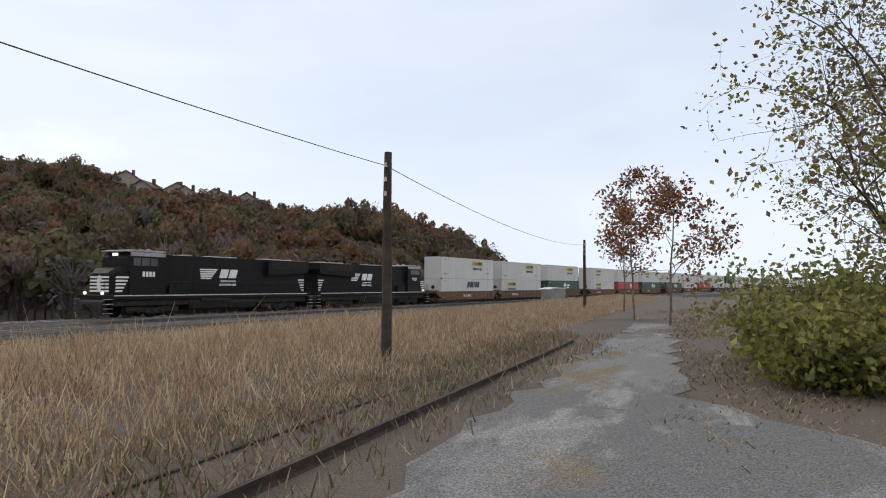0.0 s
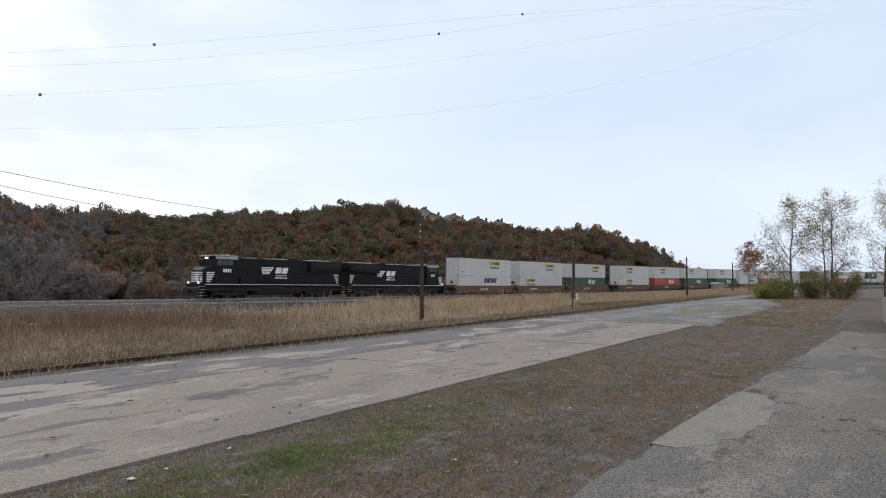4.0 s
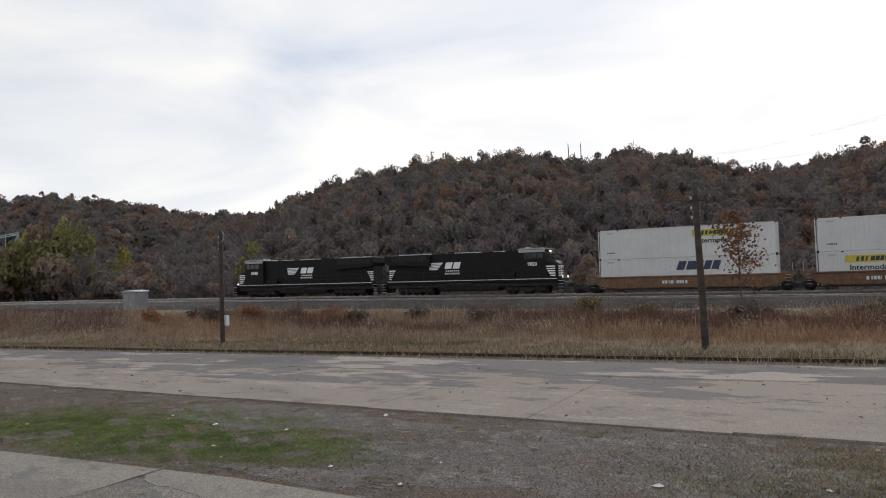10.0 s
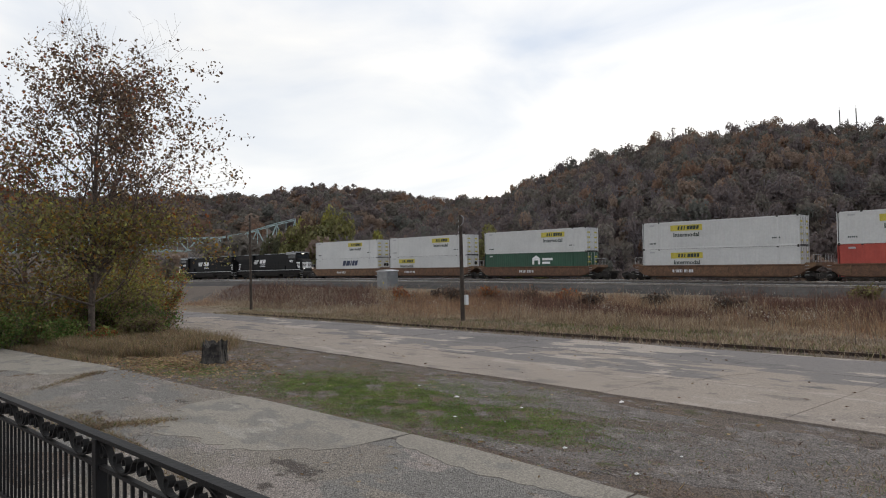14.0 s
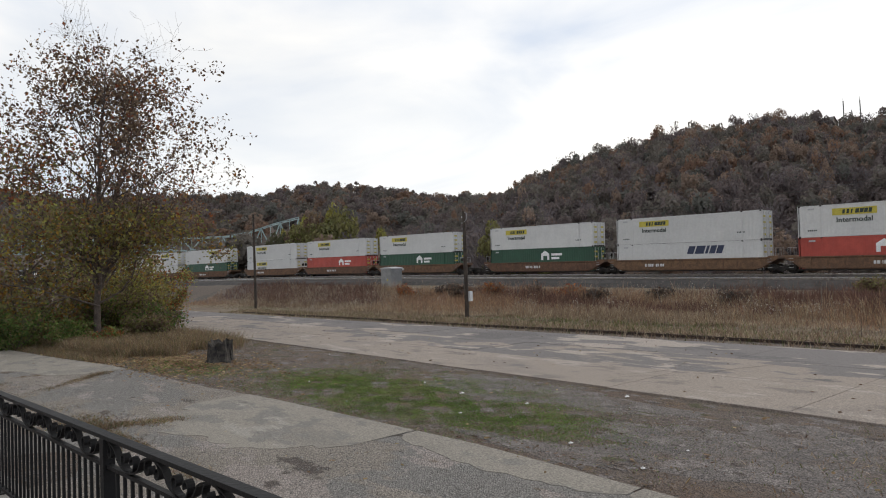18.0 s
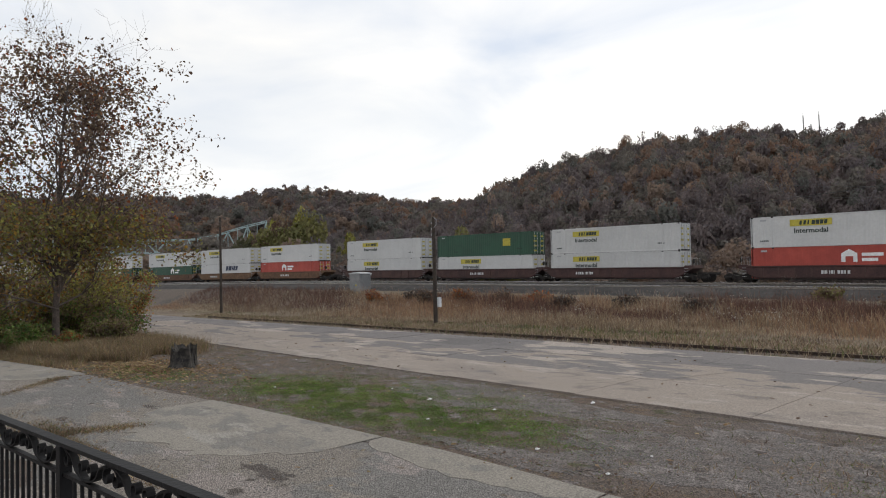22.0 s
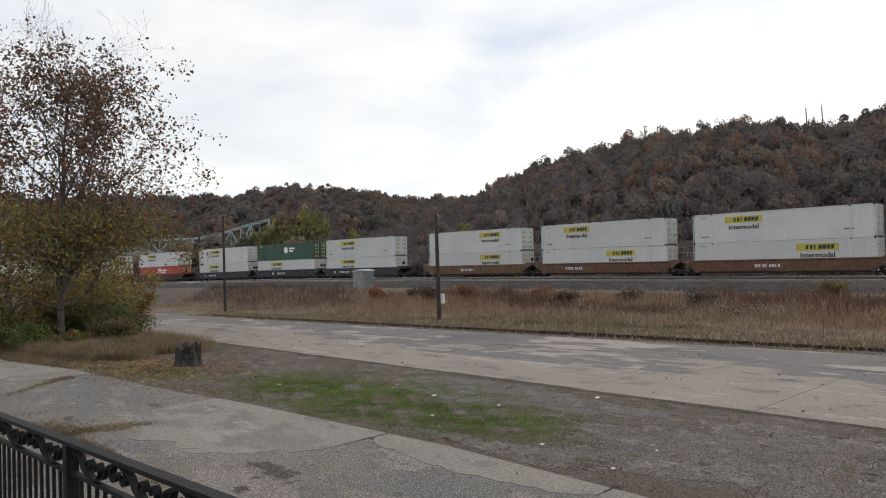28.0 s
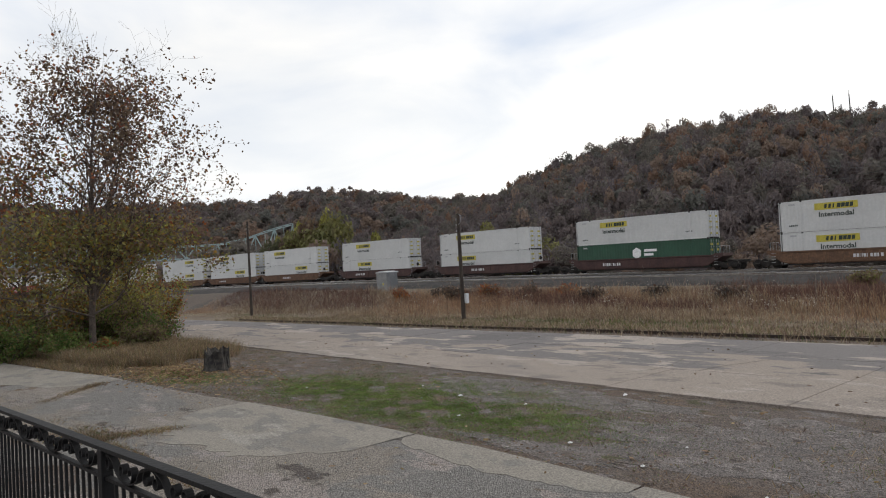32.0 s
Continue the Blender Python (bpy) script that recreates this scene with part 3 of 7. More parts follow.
# bare concrete pads at the far edge of the apron, their near edges broken
M_PAD = mottled("bare_pad_concrete", [((0.225, 0.203, 0.172), 0, 0, 0), ((0.185, 0.167, 0.144), 0.5, 0.5, 0.1), ((0.165, 0.153, 0.138), 1.4, 0.54, 0.05), ((0.262, 0.242, 0.212), 0.9, 0.57, 0.05), ((0.10, 0.09, 0.08), 0.7, 0.65, 0.05)], 0.9, 1.8, 0.2, 0.4)
_edge = ((-70, -50, -38, -31.8, -21.6, -17.8, -13.2, -10, 0, 8, 16, 28, 60), (0.5, 3.4, 5.3, 6.5, 7.5, 8.0, 8.4, 8.65, 8.65, 8.9, 8.8, 8.5, 7.0))
_pads = tagged(new("concrete_pads"), "worn bare concrete pads along the gravel apron", "pavement", kind="structure")
rng = np.random.default_rng(15)
PADS = ((-49, -29.7, 4.0), (-19.5, -11.9, 3.6), (-11.85, -6.2, 1.0), (-6.15, -1.5, 0.9), (5.2, 11.6, 2.2), (15.5, 20.5, 1.2), (26, 33, 1.4))
for a, b, d in PADS:
    xs = np.linspace(a, b, 26)
    far = np.interp(xs, *_edge) + 0.05
    near = far - d * np.clip(np.sin(np.linspace(0.12, 3.02, 26)) ** 0.4 + rng.normal(size=26) * 0.05, 0.15, 1.3)
    sh = Shape()
    sh.loft([[(x, n, -0.05), (x, n, 0.041), (x, 0.5 * (n + f), 0.047 + 0.002 * math.sin(x * 3)), (x, f, 0.052), (x, f, -0.05)] for x, n, f in zip(xs, near, far)])
    part("pad", sh, M_PAD, _pads)

# the deck on which the camera stands
deck_z = 1.80
_deck = tagged(new("deck"), "raised concrete station deck with a painted white line", "deck", kind="structure")
part("deck_wall", along(-20, 90, [(-0.12, -0.3), (0.22, -0.3), (0.22, deck_z - 0.1), (-0.12, deck_z - 0.1)]), M_CONCRETE, _deck)
_slab = Shape().box(0.01, 2.96, -2.96, 0, deck_z - 0.12, deck_z, 0.008).mesh("deck_slab", M_DECK)
for i in range(35):
    for j in range(3):
        part("deck_slab", _slab, None, _deck, m=fence_at(-18 + i * 3 + 1.5) @ Matrix.Translation((-1.5, 0.22 - j * 3, 0.0004 * (i % 2))))
part("painted_line", along(-18, 85, [(-1.75, deck_z + 0.002), (-1.63, deck_z + 0.002), (-1.63, deck_z + 0.005), (-1.75, deck_z + 0.005)]), M_WHITE, _deck, "worn white painted line")
# station wall behind the deck
_wall = solid("wall_station", along(-25, 95, [(-9.3, -0.3), (-8.95, -0.3), (-8.95, 5.2), (-9.3, 5.2)]), mat("red_brick_wall", (0.22, 0.09, 0.06), (0.3, 0.13, 0.09), 2, 0.9), "plain brick station wall behind the deck", "wall", kind="structure")

# bare gravel spread over the dirt of the lot, with ragged rims
M_SPREAD = mottled("grey_lot_gravel", [((0.149, 0.130, 0.120), 0, 0, 0), ((0.210, 0.185, 0.172), 2.6, 0.53, 0.06), ((0.124, 0.091, 0.071), 0.8, 0.54, 0.10), ((0.126, 0.111, 0.104), 1.5, 0.54, 0.04), ((0.074, 0.059, 0.050), 2.2, 0.60, 0.04), ((0.079, 0.077, 0.035), 1.3, 0.62, 0.03)], 0.95, 1.3, 0.8, 1.0)
_spread = tagged(new("gravel_spread"), "thin grey gravel spread over the dirt lot", "gravel", kind="structure")
for cx, cy, rx, ry in ((-3.6, 12.0, 5.2, 2.6), (-13.5, 13.6, 4.6, 1.25), (1.5, 10.2, 3.4, 1.0), (6.0, 9.7, 1.5, 0.5), (-9.0, 9.4, 2.2, 0.45)):
    ph = rng.uniform(0, 6.28, 4)
    out = []
    for k in range(120):
        b = k * math.tau / 120
        q = 1 + 0.16 * math.sin(3 * b + ph[0]) + 0.10 * math.sin(7 * b + ph[1]) + 0.07 * math.sin(17 * b + ph[2]) + 0.05 * rng.normal()
        out.append((cx + rx * q * math.cos(b), min(cy + ry * q * math.sin(b), 15.2)))
    rows = [[(cx + (x - cx) * u, cy + (y - cy) * u, float(ground_height(cx + (x - cx) * u, cy + (y - cy) * u)) + (0.012 if u < 1 else 0.002)) for x, y in out + out[:1]] for u in (0.02, 0.35, 0.7, 0.93, 1.0)]
    part("gravel_sheet", Shape().loft(rows), M_SPREAD, _spread)

# broken concrete road between the apron and the siding
_road = tagged(new("road"), "old grey concrete slab road with cracks and stains", "road", kind="structure")
M_ROADJOINT = mat("dark_joint_dirt", (0.06, 0.055, 0.045), (0.12, 0.10, 0.07), 1.5, 0.95, bump=0.6)
part("road_bed", Shape().box(-112, 57.6, 15.35, 26.6, -0.3, 0.026), M_ROADJOINT, _road)
rng = np.random.default_rng(5)
PANELS = []
x = -111.0
while x < 58:
    w = rng.uniform(4.3, 5.6)
    y = 15.3 + rng.uniform(-0.012, 0.012)
    for d in (3.55, 3.65, 3.9):
        if x < 57:
            PANELS.append((x, y, w - rng.uniform(0.004, 0.012), d - rng.uniform(0.004, 0.012), rng.uniform(-0.006, 0.008)))
        y += d
    x += w
for px, py, pw, pd, dz in PANELS:
    jag = [0.012 * rng.normal() for _ in range(4)]
    o = [(px, py + jag[0] * 2), (px + pw * 0.5, py + jag[1] * 2), (px + pw, py + jag[2] * 2), (px + pw, py + pd), (px + pw * 0.5, py + pd), (px, py + pd)]
    sh = Shape().add([(a, b, -0.2) for a, b in o] + [(a, b, 0.055 + dz) for a, b in o],
                     [(0, 5, 4, 3, 2, 1), (6, 7, 8, 9, 10, 11)] + [(i, (i + 1) % 6, (i + 1) % 6 + 6, i + 6) for i in range(6)])
    part("slab", sh, M_ROADTAN if py < 17 else (M_ROAD if py < 21 else M_ROADGREY), _road)
for k in range(22):  # cracks across the slabs
    cx, cy, a = rng.uniform(-50, 45), rng.uniform(15.5, 24), rng.choice((0.9, 1.4, 1.9, 0.5, 2.4)) + rng.normal() * 0.15
    pts = [(cx, cy)]
    for _ in range(int(rng.integers(6, 16))):
        a += rng.normal() * 0.22
        p = (pts[-1][0] + 0.4 * math.cos(a), pts[-1][1] + 0.4 * abs(math.sin(a)))
        if p[1] > 26.2:
            break
        pts.append(p)
    sh = Shape()
    sh.loft([[(px - 0.014 - 0.012 * math.sin(5 * i), py, 0.066), (px + 0.014 + 0.012 * math.sin(7 * i), py, 0.066)] for i, (px, py) in enumerate(pts)])
    part("crack", sh, M_ROADJOINT, _road, "dirt-filled crack")
strip("gravel_road", (58, 150), ((58, 98, 116, 122, 150), (14.5, 15.2, 18.6, 23.2, 24.6)), ((58, 150), (26.4, 26.6)), 0.03, M_LANE, "grey gravel lane running on from the road", "road", ragged=0.4, seed=8)


# ---- tracks ----
def sweep(s0, s1, ds, outline, off, lower=0.0):
    sh = Shape()
    rows = []
    for s in np.arange(s0, s1 + 0.1, ds):
        X, Y, Z, h = track(s, off, lower)
        rows.append([(X - math.sin(h) * q, Y + math.cos(h) * q, Z + z) for q, z in outline])
    return sh.loft(rows)


_bed = sweep(-600, 600, 4, [(-9.6, -1.75), (-7.2, -0.75), (-6.0, -0.42), (-2.6, -0.36), (-1.9, -0.17), (1.9, -0.17), (3.0, -0.4), (5.6, -1.7)], 0)
solid("track_bed", _bed, M_BALLAST, "grey-brown crushed stone ballast shoulder", "ballast", kind="structure")
RAIL_OUT = [(-0.075, -0.17), (-0.07, -0.15), (-0.01, -0.13), (-0.01, -0.04), (-0.037, -0.035), (-0.037, 0.0), (0.037, 0.0), (0.037, -0.035), (0.01, -0.04), (0.01, -0.13), (0.07, -0.15), (0.075, -0.17)]
TIE = Shape().box(-0.115, 0.115, -1.3, 1.3, -0.33, -0.155, 0.01)
for name, off, low, z_tie in (("main_track", 0.0, 0.0, 0.0), ("near_track", -4.3, 0.22, 0.0)):
    tr = tagged(new(name), "mainline railway track with worn bright rail heads", "railway track", kind="structure")
    for g in (-0.755, 0.755):
        part("rail", sweep(-600, 600, 3, RAIL_OUT, off + g, low), M_RAIL, tr)
        part("rail_head", sweep(-600, 600, 3, [(-0.0395, -0.034), (-0.0395, -0.004), (-0.028, 0.004), (0.028, 0.004), (0.0395, -0.004), (0.0395, -0.034)], off + g, low), M_RAILTOP, tr, "polished steel running surface")
    near, far = TIE.mesh("sleeper", M_TIE), Shape()
    for k in range(1000):
        s = -250 + k * 0.55
        X, Y, Z, h = track(s, off, low)
        m = Matrix.Translation((X, Y, Z)) @ Matrix.Rotation(h, 4, "Z")
        if -70 < s < 30:
            part("sleeper", near, None, tr, m=m)
        else:
            far.add(TIE.v, TIE.f, m)
    tagged(part("sleepers", far, M_TIE, tr), kind="stuff")

# rusty disused siding beside the road
sid = tagged(new("siding_track"), "rusty disused siding half buried in weeds", "railway track", kind="structure")
for y0, zr in ((27.75, 0.15), (29.2, 0.03)):
    sh = Shape()
    sh.loft([[(xx, y0 + q, zr + z + 0.012 * math.sin(xx * 0.23)) for q, z in RAIL_OUT] for xx in np.arange(-70, 136, 3.0)])
    part("rail", sh, M_RAILDK, sid, "dark rusted rail")
_t = Shape().box(-0.115, 0.115, -1.3, 1.3, -0.2, -0.02, 0.015).mesh("sleeper", M_TIE)
for k in range(300):
    part("sleeper", _t, None, sid, m=Matrix.Translation((-69 + k * 0.68, 28.47 + 0.06 * math.sin(k * 2.1), 0.0)) @ Matrix.Rotation(0.03 * math.sin(k * 1.7), 4, "Z"))

# ---- the train: x runs towards its rear, z up from the rail heads, the deck on the -y side ----
def text_mesh(words, size, material, depth=0.004, squeeze=1.0):
    cu = bpy.data.curves.new("lettering", "FONT")
    cu.body, cu.size, cu.extrude, cu.resolution_u = words, size, depth, 2
    cu.align_x = "CENTER"
    cu.offset = size * 0.022
    ob = bpy.data.objects.new("lettering", cu)
    me = bpy.data.meshes.new_from_object(ob)
    bpy.data.objects.remove(ob)
    bpy.data.curves.remove(cu)
    me.transform(Matrix.Rotation(radians(90), 4, "X") @ Matrix.Diagonal((squeeze, 1, 1, 1)))
    me.materials.clear()
    me.materials.append(material)
    return me


def wheel_mesh(r=0.5):
    sh = Shape()
    n, prof = 20, [(0.0, 0.10), (0.10, 0.10), (0.13, 0.05), (r * 0.72, 0.04), (r * 0.8, 0.07), (r, 0.07), (r, -0.05), (r + 0.03, -0.06), (r + 0.03, -0.08), (0, -0.08)]
    sh.loft([[(q * math.cos(6.2832 * k / n), -w, q * math.sin(6.2832 * k / n)) for q, w in prof] for k in range(n + 1)])
    return sh.mesh("wheel", M_UNDER)


def bogie(parent, x, axles, wheelbase, r, material, name="truck"):
    """Side frames, axle boxes, springs and wheels on both sides."""
    half = wheelbase * (axles - 1) / 2
    tr = Shape()
    for sy in (-1, 1):
        y = sy * 1.03
        tr.prism([(-half - 0.45, r + 0.12), (-half - 0.35, r + 0.3), (-half * 0.4, r + 0.32), (0, r + 0.18), (half * 0.4, r + 0.32), (half + 0.35, r + 0.3), (half + 0.45, r + 0.12), (half + 0.3, r - 0.12),
                  (half * 0.6, r - 0.05), (0, r - 0.25), (-half * 0.6, r - 0.05), (-half - 0.3, r - 0.12)], y - 0.09, y + 0.09)
        for k in range(axles):
            xx = -half + k * wheelbase
            tr.box(xx - 0.2, xx + 0.2, y - 0.14, y + 0.14, r - 0.16, r + 0.14, 0.03)
            if k < axles - 1:
                for dx in (0.35, 0.65):
                    tr.cyl((xx + wheelbase * dx, y + sy * 0.05, r - 0.2), (xx + wheelbase * dx, y + sy * 0.05, r + 0.15), 0.1, n=8)
        tr.cyl((-half - 0.1, y + sy * 0.14, r + 0.05), (-half + 0.35, y + sy * 0.16, r + 0.05), 0.09, n=8)
    tr.box(-half * 0.7, half * 0.7, -0.9, 0.9, r - 0.05, r + 0.25, 0.03)
    t = part(name, tr, material, parent, m=Matrix.Translation((x, 0, 0)))
    me = WHEELS[r]
    for k in range(axles):
        for sy in (-1, 1):
            m = Matrix.Translation((-half + k * wheelbase, sy * 0.76, r))
            part("wheel", me, None, t, m=m if sy < 0 else m @ Matrix.Rotation(math.pi, 4, "Z"))
    return t


WHEELS = {0.5: wheel_mesh(0.5), 0.46: wheel_mesh(0.46)}
M_SILL = mat("white_sill_stripe", (0.5, 0.5, 0.5), (0.62, 0.62, 0.62), 3.0, 0.6)
N_9820 = text_mesh("9820", 0.52, M_WHITE)


def emblem(parent, x, z, y, s):
    """White speed-stripe emblem with bold slanted bars and two lines of small bars."""
    for k in range(5):
        zz = z + 0.62 * s - k * 0.15 * s
        part("stripe", Shape().prism([(x - 1.75 * s + k * 0.03 * s, zz), (x - 0.15 * s - k * 0.13 * s, zz), (x - 0.22 * s - k * 0.13 * s, zz - 0.1 * s), (x - 1.76 * s + k * 0.03 * s, zz - 0.1 * s)], y - 0.006, y), M_WHITE, parent)
    for a0, w0 in ((0.0, 0.74), (0.88, 0.72)):
        part("emblem", Shape().prism([(x + a * s, z + b * s) for a, b in ((a0, 0), (a0 + w0, 0), (a0 + w0 + 0.2, 0.62), (a0 + 0.2, 0.62))], y - 0.006, y), M_WHITE, parent, "bold white slanted bar")
    for row, (n, wd) in enumerate(((7, 0.17), (8, 0.165))):
        for k in range(n):
            x0 = x + (0.15 - 0.12 * row + k * (wd + 0.04)) * s
            zz = z - 0.16 * s - row * 0.24 * s
            bar = Shape().prism([(x0, zz - 0.15 * s), (x0 + wd * s * 0.8, zz - 0.15 * s), (x0 + wd * s, zz), (x0 + 0.2 * wd * s, zz)], y - 0.006, y)
            part("lettering_bar", bar, M_WHITE, parent, "small white bar")


def handrail(parent, x0, x1, y, z0, z1, step=1.6):
    sh = Shape()
    n = max(2, round((x1 - x0) / step) + 1)
    for k in range(n):
        xx = x0 + (x1 - x0) * k / (n - 1)
        sh.cyl((xx, y, z0), (xx, y, z1), 0.018, n=5)
    sh.cyl((x0, y, z1), (x1, y, z1), 0.02, n=5)
    sh.cyl((x0, y, (z0 + z1) / 2), (x1, y, (z0 + z1) / 2), 0.012, n=5)
    return part("handrail", sh, M_UNDER, parent)


def locomotive(label, wide_tail, number, flip):
    """Six-axle road diesel with its nose at -x; flip turns it end for end."""
    lo = thing("diesel_locomotive", label, "locomotive", "locomotives")
    root = lo
    f = -1 if flip else 1

    def X(a):
        return a * f

    def box(name, x0, x1, y0, y1, z0, z1, material, c=0.02, label="", parent=None):
        return part(name, Shape().box(min(X(x0), X(x1)), max(X(x0), X(x1)), y0, y1, z0, z1, c), material, parent or root, label)

    def prism(name, pts, y0, y1, material, label=""):
        return part(name, Shape().prism([(X(a), b) for a, b in pts], y0, y1), material, root, label)

    box("underframe", -10.7, 10.7, -1.5, 1.5, 1.32, 1.66, M_BLACK, 0.03)
    for sy in (-1, 1):
        for k in range(13):
            box("sill_stripe", -10.2 + k * 1.57, -8.69 + k * 1.57, sy * 1.502 - 0.003, sy * 1.502 + 0.003, 1.57, 1.64, M_SILL, 0)
    hood_top = 4.62
    prism("hood", [(-6.1, 1.66), (10.2, 1.66), (10.2, hood_top - 0.25), (10.0, hood_top), (-6.1, hood_top)], -1.1, 1.1, M_BLACK)
    prism("engine_room_upper", [(-6.1, 3.4), (3.2, 3.4), (3.2, hood_top - 0.06), (-6.1, hood_top - 0.06)], -1.12, 1.12, M_BLACK)
    x0, x1 = (4.9, 10.4) if not wide_tail else (4.6, 10.45)
    prism("radiator_cab", [(x0, 3.25), (x1 - 0.2, 3.55), (x1, 4.0), (x1, 4.62), (x0, 4.62)], -1.5, 1.5, M_BLACK, "overhanging black radiator section")
    for k in range(11):
        for sy in (-1, 1):
            box("grille_slat", x0 + 0.4 + k * 0.42, x0 + 0.74 + k * 0.42, sy * 1.505 - 0.01, sy * 1.505 + 0.01, 3.85, 4.5, M_UNDER, 0.005)
    for k in range(9):
        for sy in (-1, 1):
            box("hood_door", -5.3 + k * 1.05, -4.32 + k * 1.05, sy * 1.106 - 0.012, sy * 1.106 + 0.012, 1.75, 3.3, M_BLACK, 0.01)
    for a, b in ((-0.9, 0.3), (0.6, 1.8), (-3.8, -2.9)):
        box("roof_hatch", a, b, -0.75, 0.75, hood_top - 0.05, hood_top + 0.1, M_GREY, 0.03, "pale grey roof hatch")
    part("exhaust_stack", Shape().box(min(X(2.1), X(2.8)), max(X(2.1), X(2.8)), -0.3, 0.3, hood_top - 0.05, hood_top + 0.28, 0.04), M_UNDER, root)
    for k in range(3):
        part("radiator_fan", Shape().cyl((X(5.7 + k * 1.5), 0, 4.6), (X(5.7 + k * 1.5), 0, 4.78), 0.62, n=18), M_GREY, root, "round grey radiator fan housing")
    box("roof_strip", x0 + 0.4, x1 - 0.1, -1.2, 1.2, 4.6, 4.66, M_GREY, 0.01, "pale grey radiator roof strip")
    # cab and nose
    prism("cab", [(-9.0, 1.66), (-6.05, 1.66), (-6.05, 4.72), (-8.75, 4.72), (-9.05, 4.35), (-9.05, 3.6)], -1.5, 1.5, M_BLACK)
    prism("cab_roof", [(-9.2, 4.70), (-6.0, 4.70), (-6.0, 4.80), (-6.3, 4.86), (-8.8, 4.86), (-9.25, 4.78)], -1.45, 1.45, M_GREY, "pale grey cab roof")
    nose = Shape()
    nose.loft([[(X(a), y, z) for y, z in ((-w, 1.66), (-w, h - 0.25), (-w + 0.25, h), (w - 0.25, h), (w, h - 0.25), (w, 1.66))] for a, w, h in ((-9.0, 1.4, 3.62), (-9.9, 1.28, 3.5), (-10.25, 1.05, 3.15))])
    nose.add([(X(-10.25), y, z) for y, z in ((-1.05, 1.66), (-1.05, 2.9), (-0.8, 3.15), (0.8, 3.15), (1.05, 2.9), (1.05, 1.66))], [(0, 1, 2, 3, 4, 5)])
    part("nose", nose, M_BLACK, root, "short black wide nose")
    box("front_window", -9.08, -9.02, -1.2, -0.1, 3.78, 4.3, M_GLASS, 0.01)
    box("front_window", -9.08, -9.02, 0.1, 1.2, 3.78, 4.3, M_GLASS, 0.01)
    for sy in (-1, 1):
        for a, b in ((-8.75, -8.2), (-8.1, -7.45), (-7.35, -6.75)):
            box("side_window", a, b, sy * 1.5 - 0.02, sy * 1.5 + 0.02, 3.72, 4.28, M_GLASS, 0.01)
            box("window_frame", a - 0.05, b + 0.05, sy * 1.5 - 0.012, sy * 1.5 + 0.012, 3.66, 4.34, M_UNDER, 0.005)
        box("drip_rail", -9.0, -6.1, sy * 1.51 - 0.03, sy * 1.51 + 0.03, 4.4, 4.68, M_GREY, 0.01, "pale grey cab side band")
        for k in range(5):  # nose and tail stripes
            z = 2.95 - k * 0.24
            part("white_stripe", Shape().prism([(X(-10.0 + 0.02), z), (X(-8.95 - k * 0.13), z), (X(-9.0 - k * 0.13), z - 0.13), (X(-10.05), z - 0.13)], sy * 1.395 - 0.02, sy * 1.395 + 0.02), M_WHITE, root)
            part("white_stripe", Shape().prism([(X(10.15), z), (X(9.3 + k * 0.12), z), (X(9.35 + k * 0.12), z - 0.13), (X(10.15), z - 0.13)], sy * 1.106 - 0.012, sy * 1.106 + 0.012), M_WHITE, root)
        box("horn", -6.9, -6.5, sy * 0.4 - 0.05, sy * 0.4 + 0.05, 4.86, 5.0, M_STEEL, 0.02)
    for k in range(5):
        z = 2.95 - k * 0.24
        box("white_stripe", -10.275, -10.255, -1.0, 1.0, z - 0.13, z, M_WHITE, 0)
    prism2 = Shape().add([(X(-10.29), y, z) for y, z in ((-0.25, 1.95), (-0.1, 2.5), (-0.3, 2.9), (0.0, 3.05), (0.2, 2.8), (0.25, 2.3), (0.1, 1.95))], [(0, 1, 2, 3, 4, 5, 6)])
    part("nose_figure", prism2, M_WHITE, root, "white rearing figure on the nose")
    box("headlight", -9.2, -9.06, -0.25, 0.25, 4.42, 4.62, M_LAMP, 0.02, "lit twin headlight")
    for y in (-0.95, 0.95):
        part("ditch_light", Shape().cyl((X(-10.75), y, 1.78), (X(-10.62), y, 1.78), 0.11, n=12), M_LAMP, root, "lit ditch light")
    if number:
        for sy in (-1, 1):
            part("number", N_9820, None, root, "white road number", m=Matrix.Translation((X(-7.6), sy * 1.505, 3.0)) @ Matrix.Rotation(0 if sy < 0 else math.pi, 4, "Z"))
    else:
        for sy in (-1, 1):
            for k in range(4):
                box("number_bar", -8.0 + k * 0.28, -7.8 + k * 0.28, sy * 1.505 - 0.004, sy * 1.505 + 0.004, 2.95, 3.32, M_WHITE, 0)
    # emblem on the hood side; reads the same way on both sides
    emblem(root, -0.5 if not flip else -2.9, 2.95, -1.128, 1.15)
    # below the frame
    tank = Shape()
    tank.loft([[(xx, y, z) for y, z in ((-1.3, 1.3), (-1.42, 1.0), (-1.25, 0.55), (-0.9, 0.4), (0.9, 0.4), (1.25, 0.55), (1.42, 1.0), (1.3, 1.3))] for xx in (-3.6, 3.6)])
    for xx in (-3.6, 3.6):
        tank.add([(xx, y, z) for y, z in ((-1.3, 1.3), (-1.42, 1.0), (-1.25, 0.55), (-0.9, 0.4), (0.9, 0.4), (1.25, 0.55), (1.42, 1.0), (1.3, 1.3))], [tuple(range(8))])
    for sy in (-1, 1):
        box("equipment_skirt", -10.2, 10.2, sy * 1.2 - 0.1, sy * 1.2 + 0.1, 0.86, 1.33, M_UNDER, 0.03)
    part("fuel_tank", tank, M_UNDER, root)
